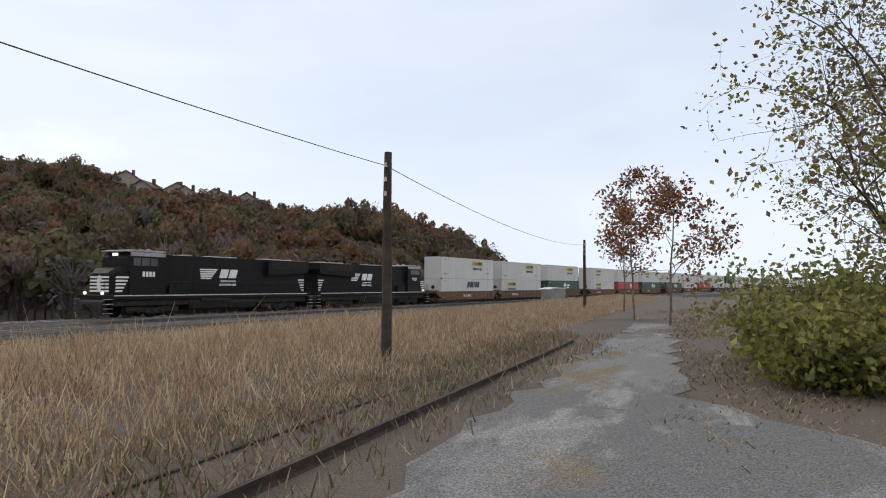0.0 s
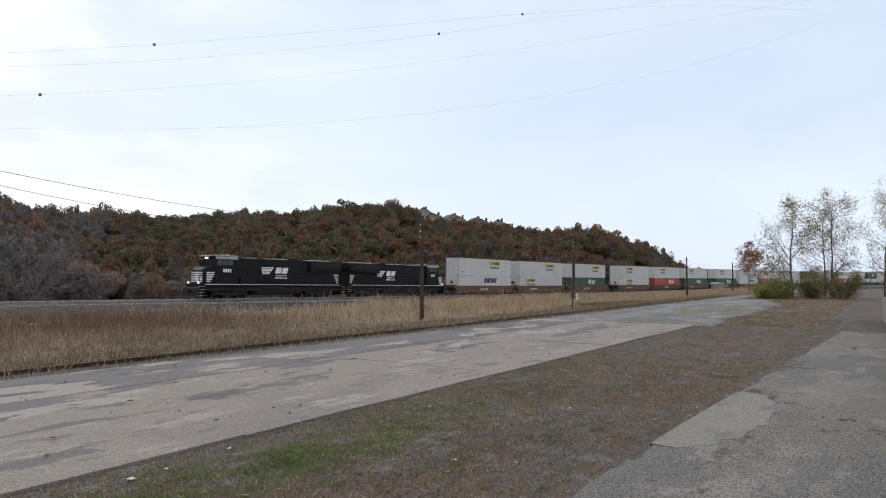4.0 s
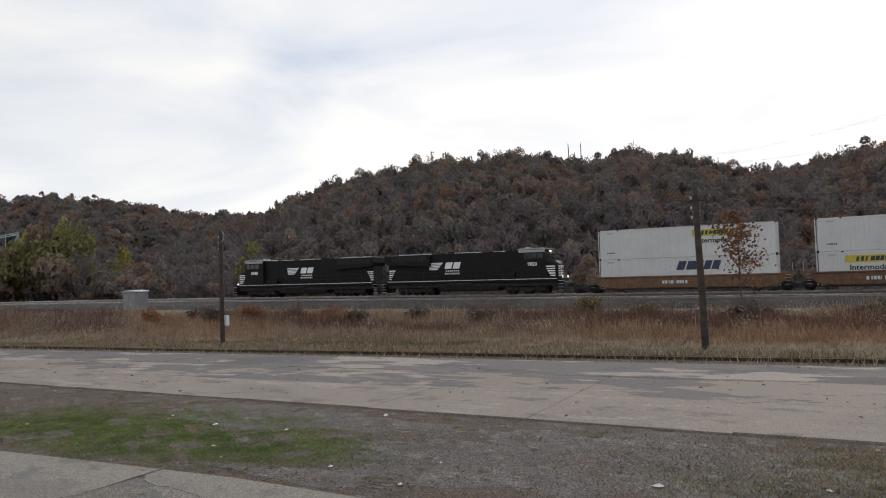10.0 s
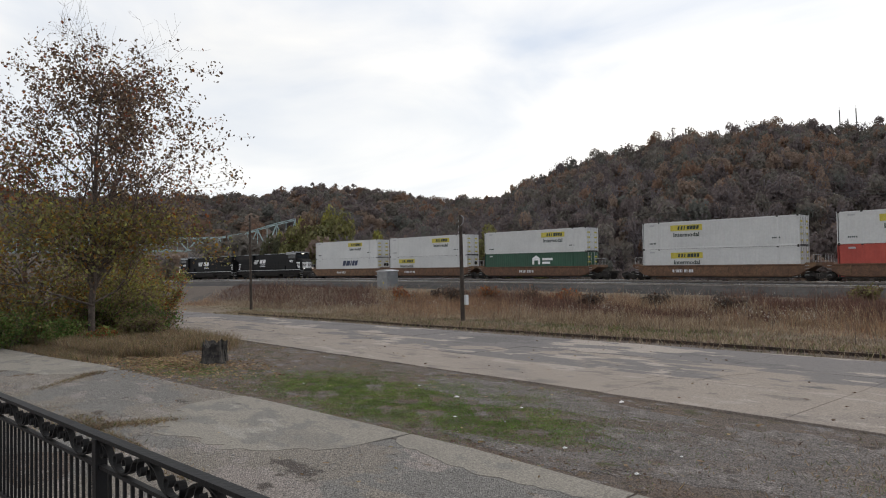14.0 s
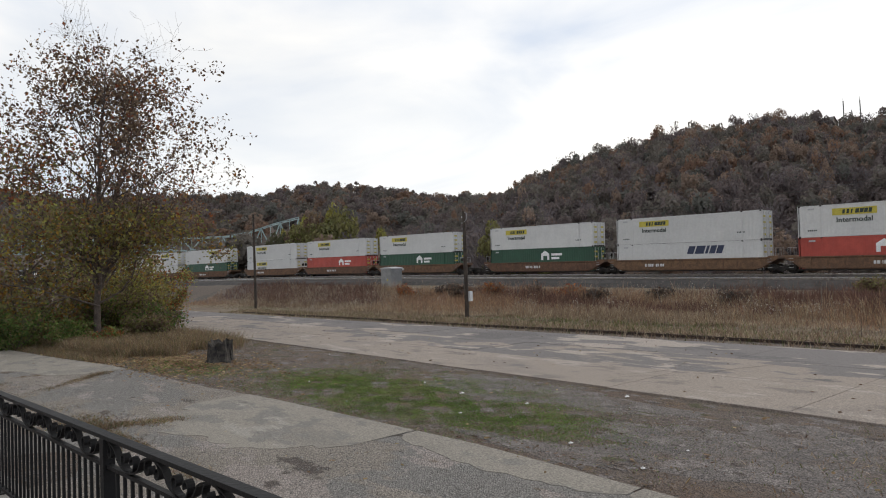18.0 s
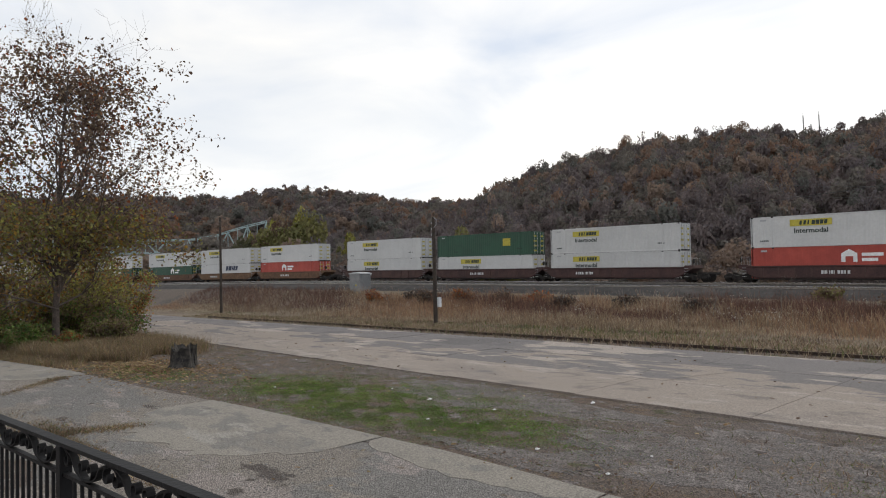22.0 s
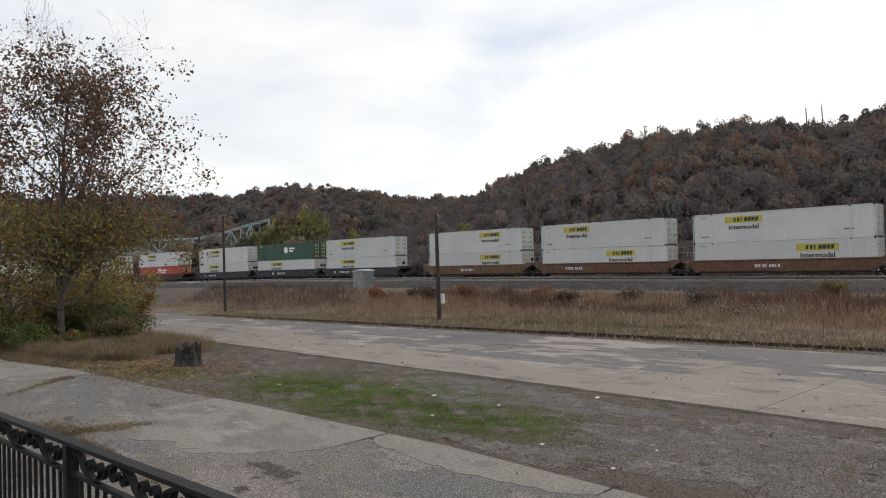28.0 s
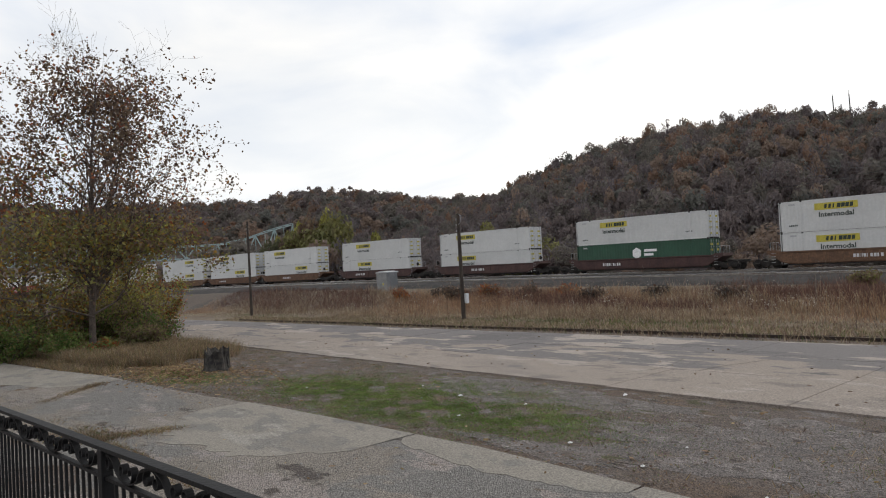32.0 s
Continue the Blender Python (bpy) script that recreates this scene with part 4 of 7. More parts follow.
    part("air_reservoir", Shape().cyl((-2.6, -1.35, 1.2), (0.4, -1.35, 1.2), 0.17, n=10), M_UNDER, root)
    for xx in (-6.7, 6.7):
        bogie(root, xx, 3, 1.85, 0.5, M_UNDER)
    for e in (-1, 1):
        pilot = Shape().prism([(e * 10.7, 1.32), (e * 11.0, 1.2), (e * 11.05, 0.3), (e * 10.75, 0.3)], -1.4, 1.4)
        part("pilot", pilot, M_UNDER, root)
        cp = Shape().box(min(e * 10.8, e * 11.5), max(e * 10.8, e * 11.5), -0.14, 0.14, 0.72, 1.02, 0.03).box(min(e * 11.3, e * 11.6), max(e * 11.3, e * 11.6), -0.2, 0.2, 0.66, 1.06, 0.04)
        part("coupler", cp, M_UNDER, root)
        for sy in (-1, 1):
            st = Shape()
            for k in range(4):
                st.box(min(e * 10.35, e * 10.95), max(e * 10.35, e * 10.95), sy * 1.5 - 0.14, sy * 1.5 + 0.14, 0.38 + k * 0.32, 0.42 + k * 0.32)
            part("steps", st, M_STEEL, root)
            handrail(root, e * 10.55, e * 10.9, sy * 1.45, 1.0, 2.6, 0.35)
    for sy in (-1, 1):
        handrail(root, X(-5.9) if f > 0 else X(10.3), X(10.3) if f > 0 else X(-5.9), sy * 1.45, 1.66, 2.62)
    for sy in (-1, 1):
        box("walkway_box", -5.6, -3.9, sy * 1.25 - 0.2, sy * 1.25 + 0.2, 1.66, 2.35, M_BLACK, 0.02)
    return lo


LOCO_1 = locomotive("black diesel locomotive with white nose stripes and emblem", False, False, False)
LOCO_2 = locomotive("black diesel locomotive running cab-rearward, number 9820", True, True, True)

# containers, 53 ft: floor at z = 0, front at -x
CL, CW, CH = 8.075, 1.29, 2.9
INTERMODAL = text_mesh("Intermodal", 0.62, M_INK, squeeze=1.05)


def container_meshes():
    out = {}
    for key, m in (("white", M_CWHITE), ("green", M_CGREEN), ("red", M_CRED)):
        side = Shape()
        for sy in (-1, 1):
            n = 46
            ring = []
            for k in range(n * 4 + 1):
                xx = -CL + 0.16 + (2 * CL - 0.32) * k / (n * 4)
                d = 0.022 if k % 4 in (1, 2) else 0.0
                ring.append([(xx, sy * (CW - 0.03 + d), 0.14), (xx, sy * (CW - 0.03 + d), CH - 0.12)])
            side.loft(ring)
        out[key, "side"] = side.mesh("corrugated_side", m)
        out[key, "sill"] = Shape().box(-CL, CL, -CW, -CW + 0.09, 0, 0.16, 0.01).mesh("bottom_rail", m)
        out[key, "beam"] = Shape().box(-CL, CL, -CW, -CW + 0.07, CH - 0.13, CH, 0.01).mesh("top_rail", m)
        out[key, "roof"] = Shape().box(-CL + 0.02, CL - 0.02, -CW + 0.03, CW - 0.03, CH - 0.05, CH - 0.015, 0).mesh("roof", m)
        out[key, "front"] = Shape().box(-CL, -CL + 0.08, -CW, CW, 0.0, CH, 0.02).mesh("front_wall", m)
        out[key, "door"] = Shape().box(CL - 0.09, CL - 0.02, 0.01, CW - 0.06, 0.12, CH - 0.1, 0.02).mesh("door", m)
        out[key, "post"] = Shape().box(CL - 0.14, CL, -CW, -CW + 0.1, 0, CH, 0.015).mesh("corner_post", m)
        out[key, "seam"] = Shape().box(-0.07, 0.07, -0.012, 0.03, 0.1, CH - 0.1, 0.004).mesh("lifting_post", m)
    out["floor"] = Shape().box(-CL + 0.05, CL - 0.05, -CW + 0.04, CW - 0.04, 0.02, 0.14).mesh("floor", M_UNDER)
    rod = Shape().cyl((CL + 0.02, 0, 0.1), (CL + 0.02, 0, CH - 0.08), 0.022, n=6)
    for z in (0.35, 1.2, 2.0, 2.6):
        rod.box(CL - 0.02, CL + 0.045, -0.06, 0.06, z - 0.05, z + 0.05)
    rod.box(CL, CL + 0.05, -0.02, 0.28, 1.05, 1.09)
    out["rod"] = rod.mesh("locking_rod", M_STEEL)
    out["casting"] = Shape().box(-0.09, 0.09, -0.085, 0.085, -0.06, 0.06, 0.015).mesh("corner_casting", M_UNDER)
    out["endstripe"] = Shape().box(CL - 0.018, CL - 0.012, -1.1, -0.5, 0, 0.2).mesh("reflector", M_YELLOW)
    return out


CM = container_meshes()
PANEL = Shape().box(-1.75, 1.75, -0.006, 0, 0, 0.62).mesh("yellow_panel", M_YELLOW)
PANEL_BARS = []
for k, w in enumerate((0.2, 0.2, 0.12, 0.3, 0.3, 0.28, 0.26)):
    x0 = -0.95 + k * 0.34
    PANEL_BARS.append(Shape().prism([(x0, 0.12), (x0 + w, 0.12), (x0 + w + 0.06, 0.5), (x0 + 0.06, 0.5)], -0.012, -0.006).mesh("lettering_bar", M_INK))
WORDMARK = []
for x0, w, z0, z1 in ((-1.9, 0.7, 0.0, 0.82), (-1.05, 0.95, 0.0, 0.82), (0.05, 0.28, 0.0, 0.82), (0.48, 0.6, 0.0, 0.82), (1.2, 0.62, 0.0, 0.82)):
    WORDMARK.append(Shape().prism([(x0 + z0 * 0.35, z0), (x0 + w + z0 * 0.35, z0), (x0 + w + z1 * 0.35, z1), (x0 + z1 * 0.35, z1)], -0.008, 0).mesh("wordmark_bar", M_NAVY))
HOUSE = [Shape().prism([(-0.62, 0), (-0.62, 0.75), (0, 1.15), (0.62, 0.75), (0.62, 0), (0.3, 0), (0.3, 0.5), (-0.3, 0.5), (-0.3, 0)], -0.008, 0).mesh("roof_badge", M_WHITE)]
HEX = [Shape().prism([(-0.5, 0.2), (-0.5, 0.85), (0, 1.15), (0.5, 0.85), (0.5, 0.2), (0, -0.1)], -0.008, 0).mesh("hexagon_badge", M_WHITE)]
for r in range(2):
    HOUSE.append(Shape().box(0.95, 2.55 - r * 0.4, -0.008, 0, 0.5 - r * 0.45, 0.78 - r * 0.45).mesh("badge_bar", M_WHITE))
    HEX.append(Shape().box(0.9, 2.4 - r * 0.4, -0.008, 0, 0.64 - r * 0.45, 0.92 - r * 0.45).mesh("badge_bar", M_WHITE))
SMALLBARS = Shape()
for k in range(5):
    SMALLBARS.box(k * 0.16, k * 0.16 + 0.1, -0.006, 0, 0, 0.14)
SMALLBARS = SMALLBARS.mesh("code_bars", M_INK)
VENT = Shape().box(-0.28, 0.28, -0.02, 0, 0, 0.16, 0.005).mesh("vent", M_STEEL)
LABELS = {"JB": "white corrugated container with a yellow panel", "SW": "white corrugated container with a bold dark wordmark", "GH": "dark green container with a white roof badge",
          "RH": "faded red container with a white roof badge", "GX": "dark green container with a white hexagon badge", "GE": "dark green container with a small yellow panel"}


def container(kind, panel_x, upper):
    """panel_x: where the side marking sits along the length."""
    col = {"J": "white", "S": "white", "G": "green", "R": "red"}[kind[0]]
    c = thing("shipping_container", LABELS[kind] + (", stacked on another" if upper else ", in a well car"), "container", "containers on the train")
    for k in ("side", "roof", "front"):
        part({"side": "corrugated_side", "roof": "roof", "front": "front_wall"}[k], CM[col, k], None, c)
    part("floor", CM["floor"], None, c)
    for sy in (-1, 1):
        flip = Matrix.Diagonal((1, sy, 1, 1))
        part("door", CM[col, "door"], None, c, m=flip)
        part("corner_post", CM[col, "post"], None, c, m=flip)
        part("bottom_rail", CM[col, "sill"], None, c, m=flip)
        part("top_rail", CM[col, "beam"], None, c, m=flip)
        for y in (0.35, 0.95):
            part("locking_rod", CM["rod"], None, c, m=Matrix.Translation((0, sy * y, 0)))
        for xx in (-CL + 0.15, CL - 0.15, -6.1, 6.1):
            for z in (0.06, CH - 0.05):
                if abs(xx) > 7 or z > 1:
                    part("corner_casting", CM["casting"], None, c, m=Matrix.Translation((xx, sy * (CW - 0.07), z)))
    for z in (0.4, 1.0, 1.6, 2.2):
        for y in (0, 1.55):
            part("reflector", CM["endstripe"], None, c, "yellow end decal", m=Matrix.Translation((0.012, y, z)))
    for xx in (-6.1, 6.1):
        part("lifting_post", CM[col, "seam"], None, c, m=Matrix.Translation((xx, -CW, 0)))
    for sy in (-1, 1):
        turn = Matrix.Rotation(0 if sy < 0 else math.pi, 4, "Z")
        at = lambda x, z: turn @ Matrix.Translation((x, -CW - 0.004, z))
        px = panel_x if sy < 0 else -panel_x
        if kind == "JB":
            p = part("yellow_panel", PANEL, None, c, m=at(px, 1.9))
            for me in PANEL_BARS if sy < 0 else ():
                part("lettering_bar", me, None, p)
            part("lettering", INTERMODAL, None, c, "dark green word Intermodal", m=at(px, 1.28))
        elif kind == "SW":
            for me in WORDMARK:
                part("wordmark_bar", me, None, c, "slanted navy bar", m=at(px, 1.7))
        elif kind in ("GH", "RH"):
            for k, me in enumerate(HOUSE):
                part("badge_bar" if k else "badge", me, None, c, m=at(px, 1.45))
        elif kind == "GX":
            for k, me in enumerate(HEX):
                part("badge_bar" if k else "badge", me, None, c, m=at(px, 1.2))
        else:
            part("yellow_panel", Shape().box(-0.6, 0.6, -0.006, 0, 0, 0.95), M_YELLOW, c, m=at(px, 1.2))
        part("code_bars", SMALLBARS, None, c, m=at(-7.2 if kind != "GE" else -5, 0.55))
        part("code_bars", SMALLBARS, None, c, m=at(5.6, 0.75))
        part("vent", VENT, None, c, m=at(-6.9, 2.5))
    return c


N_53 = text_mesh("53", 0.5, M_WHITE)
WELLBAR = [Shape().box(0, 0.2, -0.002, 0.002, 0, 0.3).mesh("lettering_bar", M_SILL), Shape().box(0, 0.05, -0.002, 0.002, 0, 0.3).mesh("lettering_bar", M_SILL)]


def well_car(material, front_truck, rear_truck, lettering):
    """One well: side sills that bulge, end platforms, walkways; its trucks sit at the joints."""
    w = thing("well_car", "rusty-brown steel well car carrying stacked containers", "well car", "well cars")
    L2 = 9.35
    for sy in (-1, 1):
        sh = Shape()
        prof = [(1.36, 0.42), (1.46, 0.5), (1.46, 1.45), (1.52, 1.5), (1.52, 1.62), (1.38, 1.62), (1.38, 0.42)]
        sh.loft([[(xx, sy * (y - d), z if z > 1 else z + dz) for y, z in prof + prof[:1]] for xx, d, dz in ((-8.6, 0.12, 0.55), (-7.9, 0.0, 0.12), (-7.3, 0, 0), (7.3, 0, 0), (7.9, 0.0, 0.12), (8.6, 0.12, 0.55))])
        part("side_sill", sh, material, w)
        for k in range(11):
            part("side_rib", Shape().box(-0.05, 0.05, -0.03, 0.03, 0.55, 1.48, 0.01), material, w, m=Matrix.Translation((-7 + k * 1.4, sy * 1.475, 0)))
    for k in range(9):
        part("lettering_bar", WELLBAR[k == 4], None, w, "small pale bar", m=Matrix.Translation((lettering + k * 0.26, -1.4885, 0.85)))
    if material is M_WELLC:
        part("number", N_53, None, w, "white number 53", m=Matrix.Translation((lettering - 1.2, -1.4885, 0.82)))
    part("well_floor", Shape().box(-8.2, 8.2, -1.36, 1.36, 0.30, 0.42, 0.01), M_UNDER, w)
    for e in (-1, 1):
        pl = Shape().prism([(e * 8.0, 1.2), (e * 8.5, 1.75), (e * L2, 1.75), (e * L2, 1.45), (e * 8.6, 1.05), (e * 8.0, 0.5)], -1.25, 1.25)
        part("end_platform", pl, material, w)
        rail = Shape()
        for y in (-1.1, -0.4, 0.4, 1.1):
            rail.cyl((e * 9.1, y, 1.75), (e * 9.1, y, 2.5), 0.02, n=5)
        rail.cyl((e * 9.1, -1.1, 2.5), (e * 9.1, 1.1, 2.5), 0.02, n=5)
        part("end_handrail", rail, M_STEEL, w)
        part("brake_wheel", Shape().cyl((e * 9.2, -0.75, 2.2), (e * 9.26, -0.75, 2.2), 0.25, n=14), M_UNDER, w)
        ld = Shape()
        for k in range(4):
            ld.cyl((e * 8.5, -1.5, 0.6 + k * 0.28), (e * 8.9, -1.5, 0.6 + k * 0.28), 0.018, n=5)
        part("ladder", ld, M_STEEL, w)
    if front_truck:
        bogie(w, -front_truck, 2, 1.78, 0.46, M_UNDER)
    if rear_truck:
        bogie(w, rear_truck, 2, 1.78, 0.46, M_UNDER)
        part("coupler", Shape().box(L2, rear_truck + 2.1, -0.14, 0.14, 0.75, 1.02, 0.03), M_UNDER, w)
    return w


# consist: lower and upper container, gap behind, paint, side markings along the length
CONSIST = [
    ("SW", "JB", 2.9, 0, 1.2, 2.6), ("JB", "JB", 3.31, 0, -4.2, 3.0), ("GH", "JB", 7.31, 0, 0.6, 3.2),
    ("JB", "JB", 3.12, 0, -3.0, -3.0), ("RH", "JB", 3.37, 0, 1.6, -3.0), ("GH", "JB", 6.95, 0, 1.0, -3.4),
    ("GH", "JB", 3.15, 0, 1.0, -3.6), ("SW", "JB", 3.21, 0, 2.2, -3.4), ("RH", "JB", 7.07, 0, -1.2, -3.4),
    ("JB", "JB", 3.19, 1, -2.4, -2.6), ("JB", "GE", 2.62, 1, -2.0, 4.0), ("JB", "JB", 7.08, 1, -3.2, -3.2),
    ("RH", "JB", 6.82, 1, 0.2, -2.8), ("JB", "JB", 3.04, 2, -3.0, -2.6), ("JB", "GX", 3.08, 2, -2.4, 0.4), ("JB", "JB", 6.95, 2, -2.6, -2.6),
    ("JB", "JB", 2.97, 0, 3.0, 3.0), ("JB", "JB", 2.85, 0, 2.6, -3.0), ("JB", "JB", 6.87, 0, 3.4, -3.0),
    ("JB", "JB", 6.54, 1, -2.4, -2.6), ("JB", "JB", 7.06, 1, -3.0, -3.0), ("GX", "JB", 6.89, 1, -0.2, -3.0),
    ("JB", "JB", 2.9, 0, -3.2, -3.2), ("JB", "JB", 3.0, 0, -3.0, -3.0), ("GH", "JB", 7.0, 0, -1.0, -3.0),
]
WELLS = []
_s = 8.075
for i, (low, up, gap, paint, ml, mu) in enumerate(CONSIST):
    before = CONSIST[i - 1][2] if i else 7.0
    ft = 8.075 + (before / 2 if before < 4 else 1.45)
    rt = 8.075 + 1.45 if gap > 4 else 0
    WELLS.append((_s, well_car((M_WELLA, M_WELLB, M_WELLC)[paint], ft, rt, -4.5 if i % 2 else -2.0), container(low, ml, False), container(up, mu, True)))
    _s += 16.15 + gap


def head_s(t):
    """Arc length of the first container's front."""
    return 188.51 - 20.7042 * t - 0.019634 * t * t + 0.0001277 * t ** 3


def train_pose(s, lift=0.0):
    X, Y, Z, h = track(s)
    z0, z1 = np.interp(s - 4, SS, RZ), np.interp(s + 4, SS, RZ)
    return Matrix.Translation((X, Y, Z)) @ Matrix.Rotation(h, 4, "Z") @ Matrix.Rotation(-math.atan2(z1 - z0, 8), 4, "Y") @ Matrix.Translation((0, 0, lift))

# ---- fence along the deck ----
fence = thing("iron_fence", "black iron fence with scrolls along the concrete deck", "fence")
FTOP = 0.87
F0, F1 = -6.0, 60.0


def rail_outline(w, z0, z1):
    return [(-w, deck_z + z0), (w, deck_z + z0), (w, deck_z + z1), (-w, deck_z + z1)]


part("top_rail", along(F0, F1, rail_outline(0.03, FTOP - 0.022, FTOP)), M_FENCE, fence)
part("middle_rail", along(F0, F1, rail_outline(0.016, FTOP - 0.185, FTOP - 0.165)), M_FENCE, fence)
part("bottom_rail", along(F0, F1, rail_outline(0.016, 0.09, 0.115)), M_FENCE, fence)
_bar = Shape().box(-0.008, 0.008, -0.008, 0.008, 0.115, FTOP - 0.185).mesh("baluster", M_FENCE)
_post = Shape().box(-0.032, 0.032, -0.032, 0.032, 0.0, FTOP - 0.02, 0.004).mesh("post", M_FENCE)
_foot = Shape().box(-0.06, 0.06, -0.06, 0.06, 0.0, 0.012, 0.003).mesh("foot_plate", M_FENCE)


def strap(pts, half=0.018, thick=0.0045):
    """A flat iron strap bent along points (x, z)."""
    rows = []
    for i, (a, b) in enumerate(pts):
        p, q = pts[max(i - 1, 0)], pts[min(i + 1, len(pts) - 1)]
        dx, dz = q[0] - p[0], q[1] - p[1]
        n = math.hypot(dx, dz) or 1
        nx, nz = -dz / n * thick, dx / n * thick
        rows.append([(a + nx, -half, b + nz), (a + nx, half, b + nz), (a - nx, half, b - nz), (a - nx, -half, b - nz), (a + nx, -half, b + nz)])
    return rows


def scroll_bow(span=0.315, high=0.062):
    """Half a wave of strap, standing up from z = 0, with two curls hanging in it."""
    sh = Shape()
    sh.loft(strap([(span * u, high * max(math.cos(math.pi * u), 0.0) ** 0.55) for u in np.linspace(-0.5, 0.5, 17)]))
    for e in (-1, 1):
        pts = [(e * (0.012 + 0.075 * math.sin(1.5 * u)), high * (0.96 - 0.95 * u * u)) for u in np.linspace(0, 1.0, 7)]
        r, (px, pz) = 0.030, pts[-1]
        pts += [(px - e * r + e * (r - 0.008 * v) * math.cos(3.9 * v), pz - (r - 0.008 * v) * math.sin(3.9 * v)) for v in np.linspace(0.12, 1, 9)]
        sh.loft(strap(pts))
    return sh.mesh("scroll", M_FENCE)


_bow = scroll_bow()
for k in range(int((F1 - F0) / 0.315)):
    part("scroll", _bow, None, fence, m=fence_at(F0 + 0.035 + k * 0.315, 0, deck_z + FTOP - 0.0935) @ Matrix.Rotation(0 if k % 2 else math.pi, 4, "Y"))
_posts = [9.35 - 2.62 * k for k in range(6) if 9.35 - 2.62 * k >= F0] + [11.97 + k * 1.65 for k in range(30) if 11.97 + k * 1.65 <= F1]
for x in _posts:
    part("post", _post, None, fence, m=fence_at(x, 0, deck_z))
    part("foot_plate", _foot, None, fence, m=fence_at(x, 0, deck_z))
_rest = Shape()
for k in range(int((F1 - F0) / 0.105)):
    x = F0 + 0.06 + k * 0.105
    if min(abs(x - q) for q in _posts) > 0.045:
        if 8 < x < 33:
            part("baluster", _bar, None, fence, m=fence_at(x, 0, deck_z))
        else:
            _rest.box(-0.008, 0.008, -0.008, 0.008, 0.115, FTOP - 0.185, 0, fence_at(x, 0, deck_z))
tagged(part("balusters", _rest, M_FENCE, fence), kind="stuff")


# ---- line-side poles, wires, boxes ----
POLES = [(-77.2, 32.2, 11.6, 0.2), (-38.3, 32.8, 8.15, 0.6), (-5.2, 31.6, 7.35, 0.0), (22.1, 32.0, 7.7, 0.3), (52.8, 33.2, 7.4, -0.3), (78.0, 31.9, 7.25, 0.5), (125.4, 32.0, 6.5, 0.0), (170.0, 33.0, 6.6, 0.0)]
POLE_OBS = []
for px, py, h, lean in POLES:
    po = thing("utility_pole", "weathered dark wooden utility pole beside the siding", "utility pole", "poles along the siding", m=Matrix.Translation((px, py, 0)) @ Matrix.Rotation(radians(lean), 4, "Y"))
    part("shaft", Shape().tube([(0, 0, -0.5), (0.01, 0, h * 0.4), (-0.01, 0.01, h * 0.75), (0, 0, h)], [0.17, 0.155, 0.135, 0.115], 10), M_POLE, po)
    for k in range(3):
        part("insulator", Shape().cyl((-0.2, -0.02, h - 0.5 - 0.45 * k), (-0.2, -0.02, h - 0.36 - 0.45 * k), 0.05, 0.035, 8), M_STEEL, po)
        part("bracket", Shape().box(-0.21, 0.0, -0.03, 0.01, h - 0.53 - 0.45 * k, h - 0.49 - 0.45 * k), M_RUST, po)
    POLE_OBS.append(po)
_p = POLE_OBS[5]
part("junction_box", Shape().box(-0.62, -0.18, -0.25, 0.05, 0.95, 1.8, 0.02), M_RUST, _p, "rusty brown junction box")
part("meter_box", Shape().box(0.22, 0.7, -0.22, 0.0, 0.75, 1.5, 0.03), M_BOXW, _p, "pale grey meter box")
part("conduit", Shape().cyl((-0.3, -0.15, -0.2), (-0.3, -0.15, 0.95), 0.07, n=10), M_BOXW, _p, "white conduit pipe")
part("bracket_strap", Shape().box(-0.2, 0.3, -0.19, -0.15, 1.1, 1.16), M_STEEL, _p)
_p = POLE_OBS[1]
part("meter_box", Shape().box(0.13, 0.38, 0.06, 0.32, 1.25, 2.0, 0.02), M_BOXW, _p, "white meter box")
part("top_loop", Shape().tube([(0.12, -0.1, 7.3), (0.42, -0.1, 7.5), (0.48, -0.1, 7.9), (0.2, -0.1, 8.1)], 0.02, 5), M_STEEL, _p)
_p = POLE_OBS[2]
part("crossarm", Shape().box(-0.5, 0.5, -0.06, 0.04, 6.75, 6.86, 0.01), M_POLE, _p)


def wire(a, b, sag, r=0.012, label="thin sagging overhead wire between poles", material=M_WIRE, n=16):
    pts = []
    for i in range(n + 1):
        u = i / n
        p = Vector(a).lerp(Vector(b), u)
        pts.append((p.x, p.y, p.z - sag * 4 * u * (1 - u)))
    return solid("overhead_wire", Shape().tube(pts, r, 4, False), material, label, "wire", "overhead wires")


tops = [(px, py, h) for px, py, h, _ in POLES]
for i in range(1, 7):
    a, b = tops[i], tops[i + 1]
    for k, (dz, sg) in enumerate(((0.45, 0.7), (0.9, 1.0))):
        if k == 1 and i not in (2, 3):
            continue
        wire((a[0] - 0.2, a[1], a[2] - dz), (b[0] - 0.2, b[1], b[2] - dz), sg)
for dz, rise in ((0.4, 4.5), (0.9, 5.5), (1.35, 3.5)):
    wire((tops[2][0], tops[2][1], tops[2][2] - dz), (-62, 132, 18 + rise), 1.2)

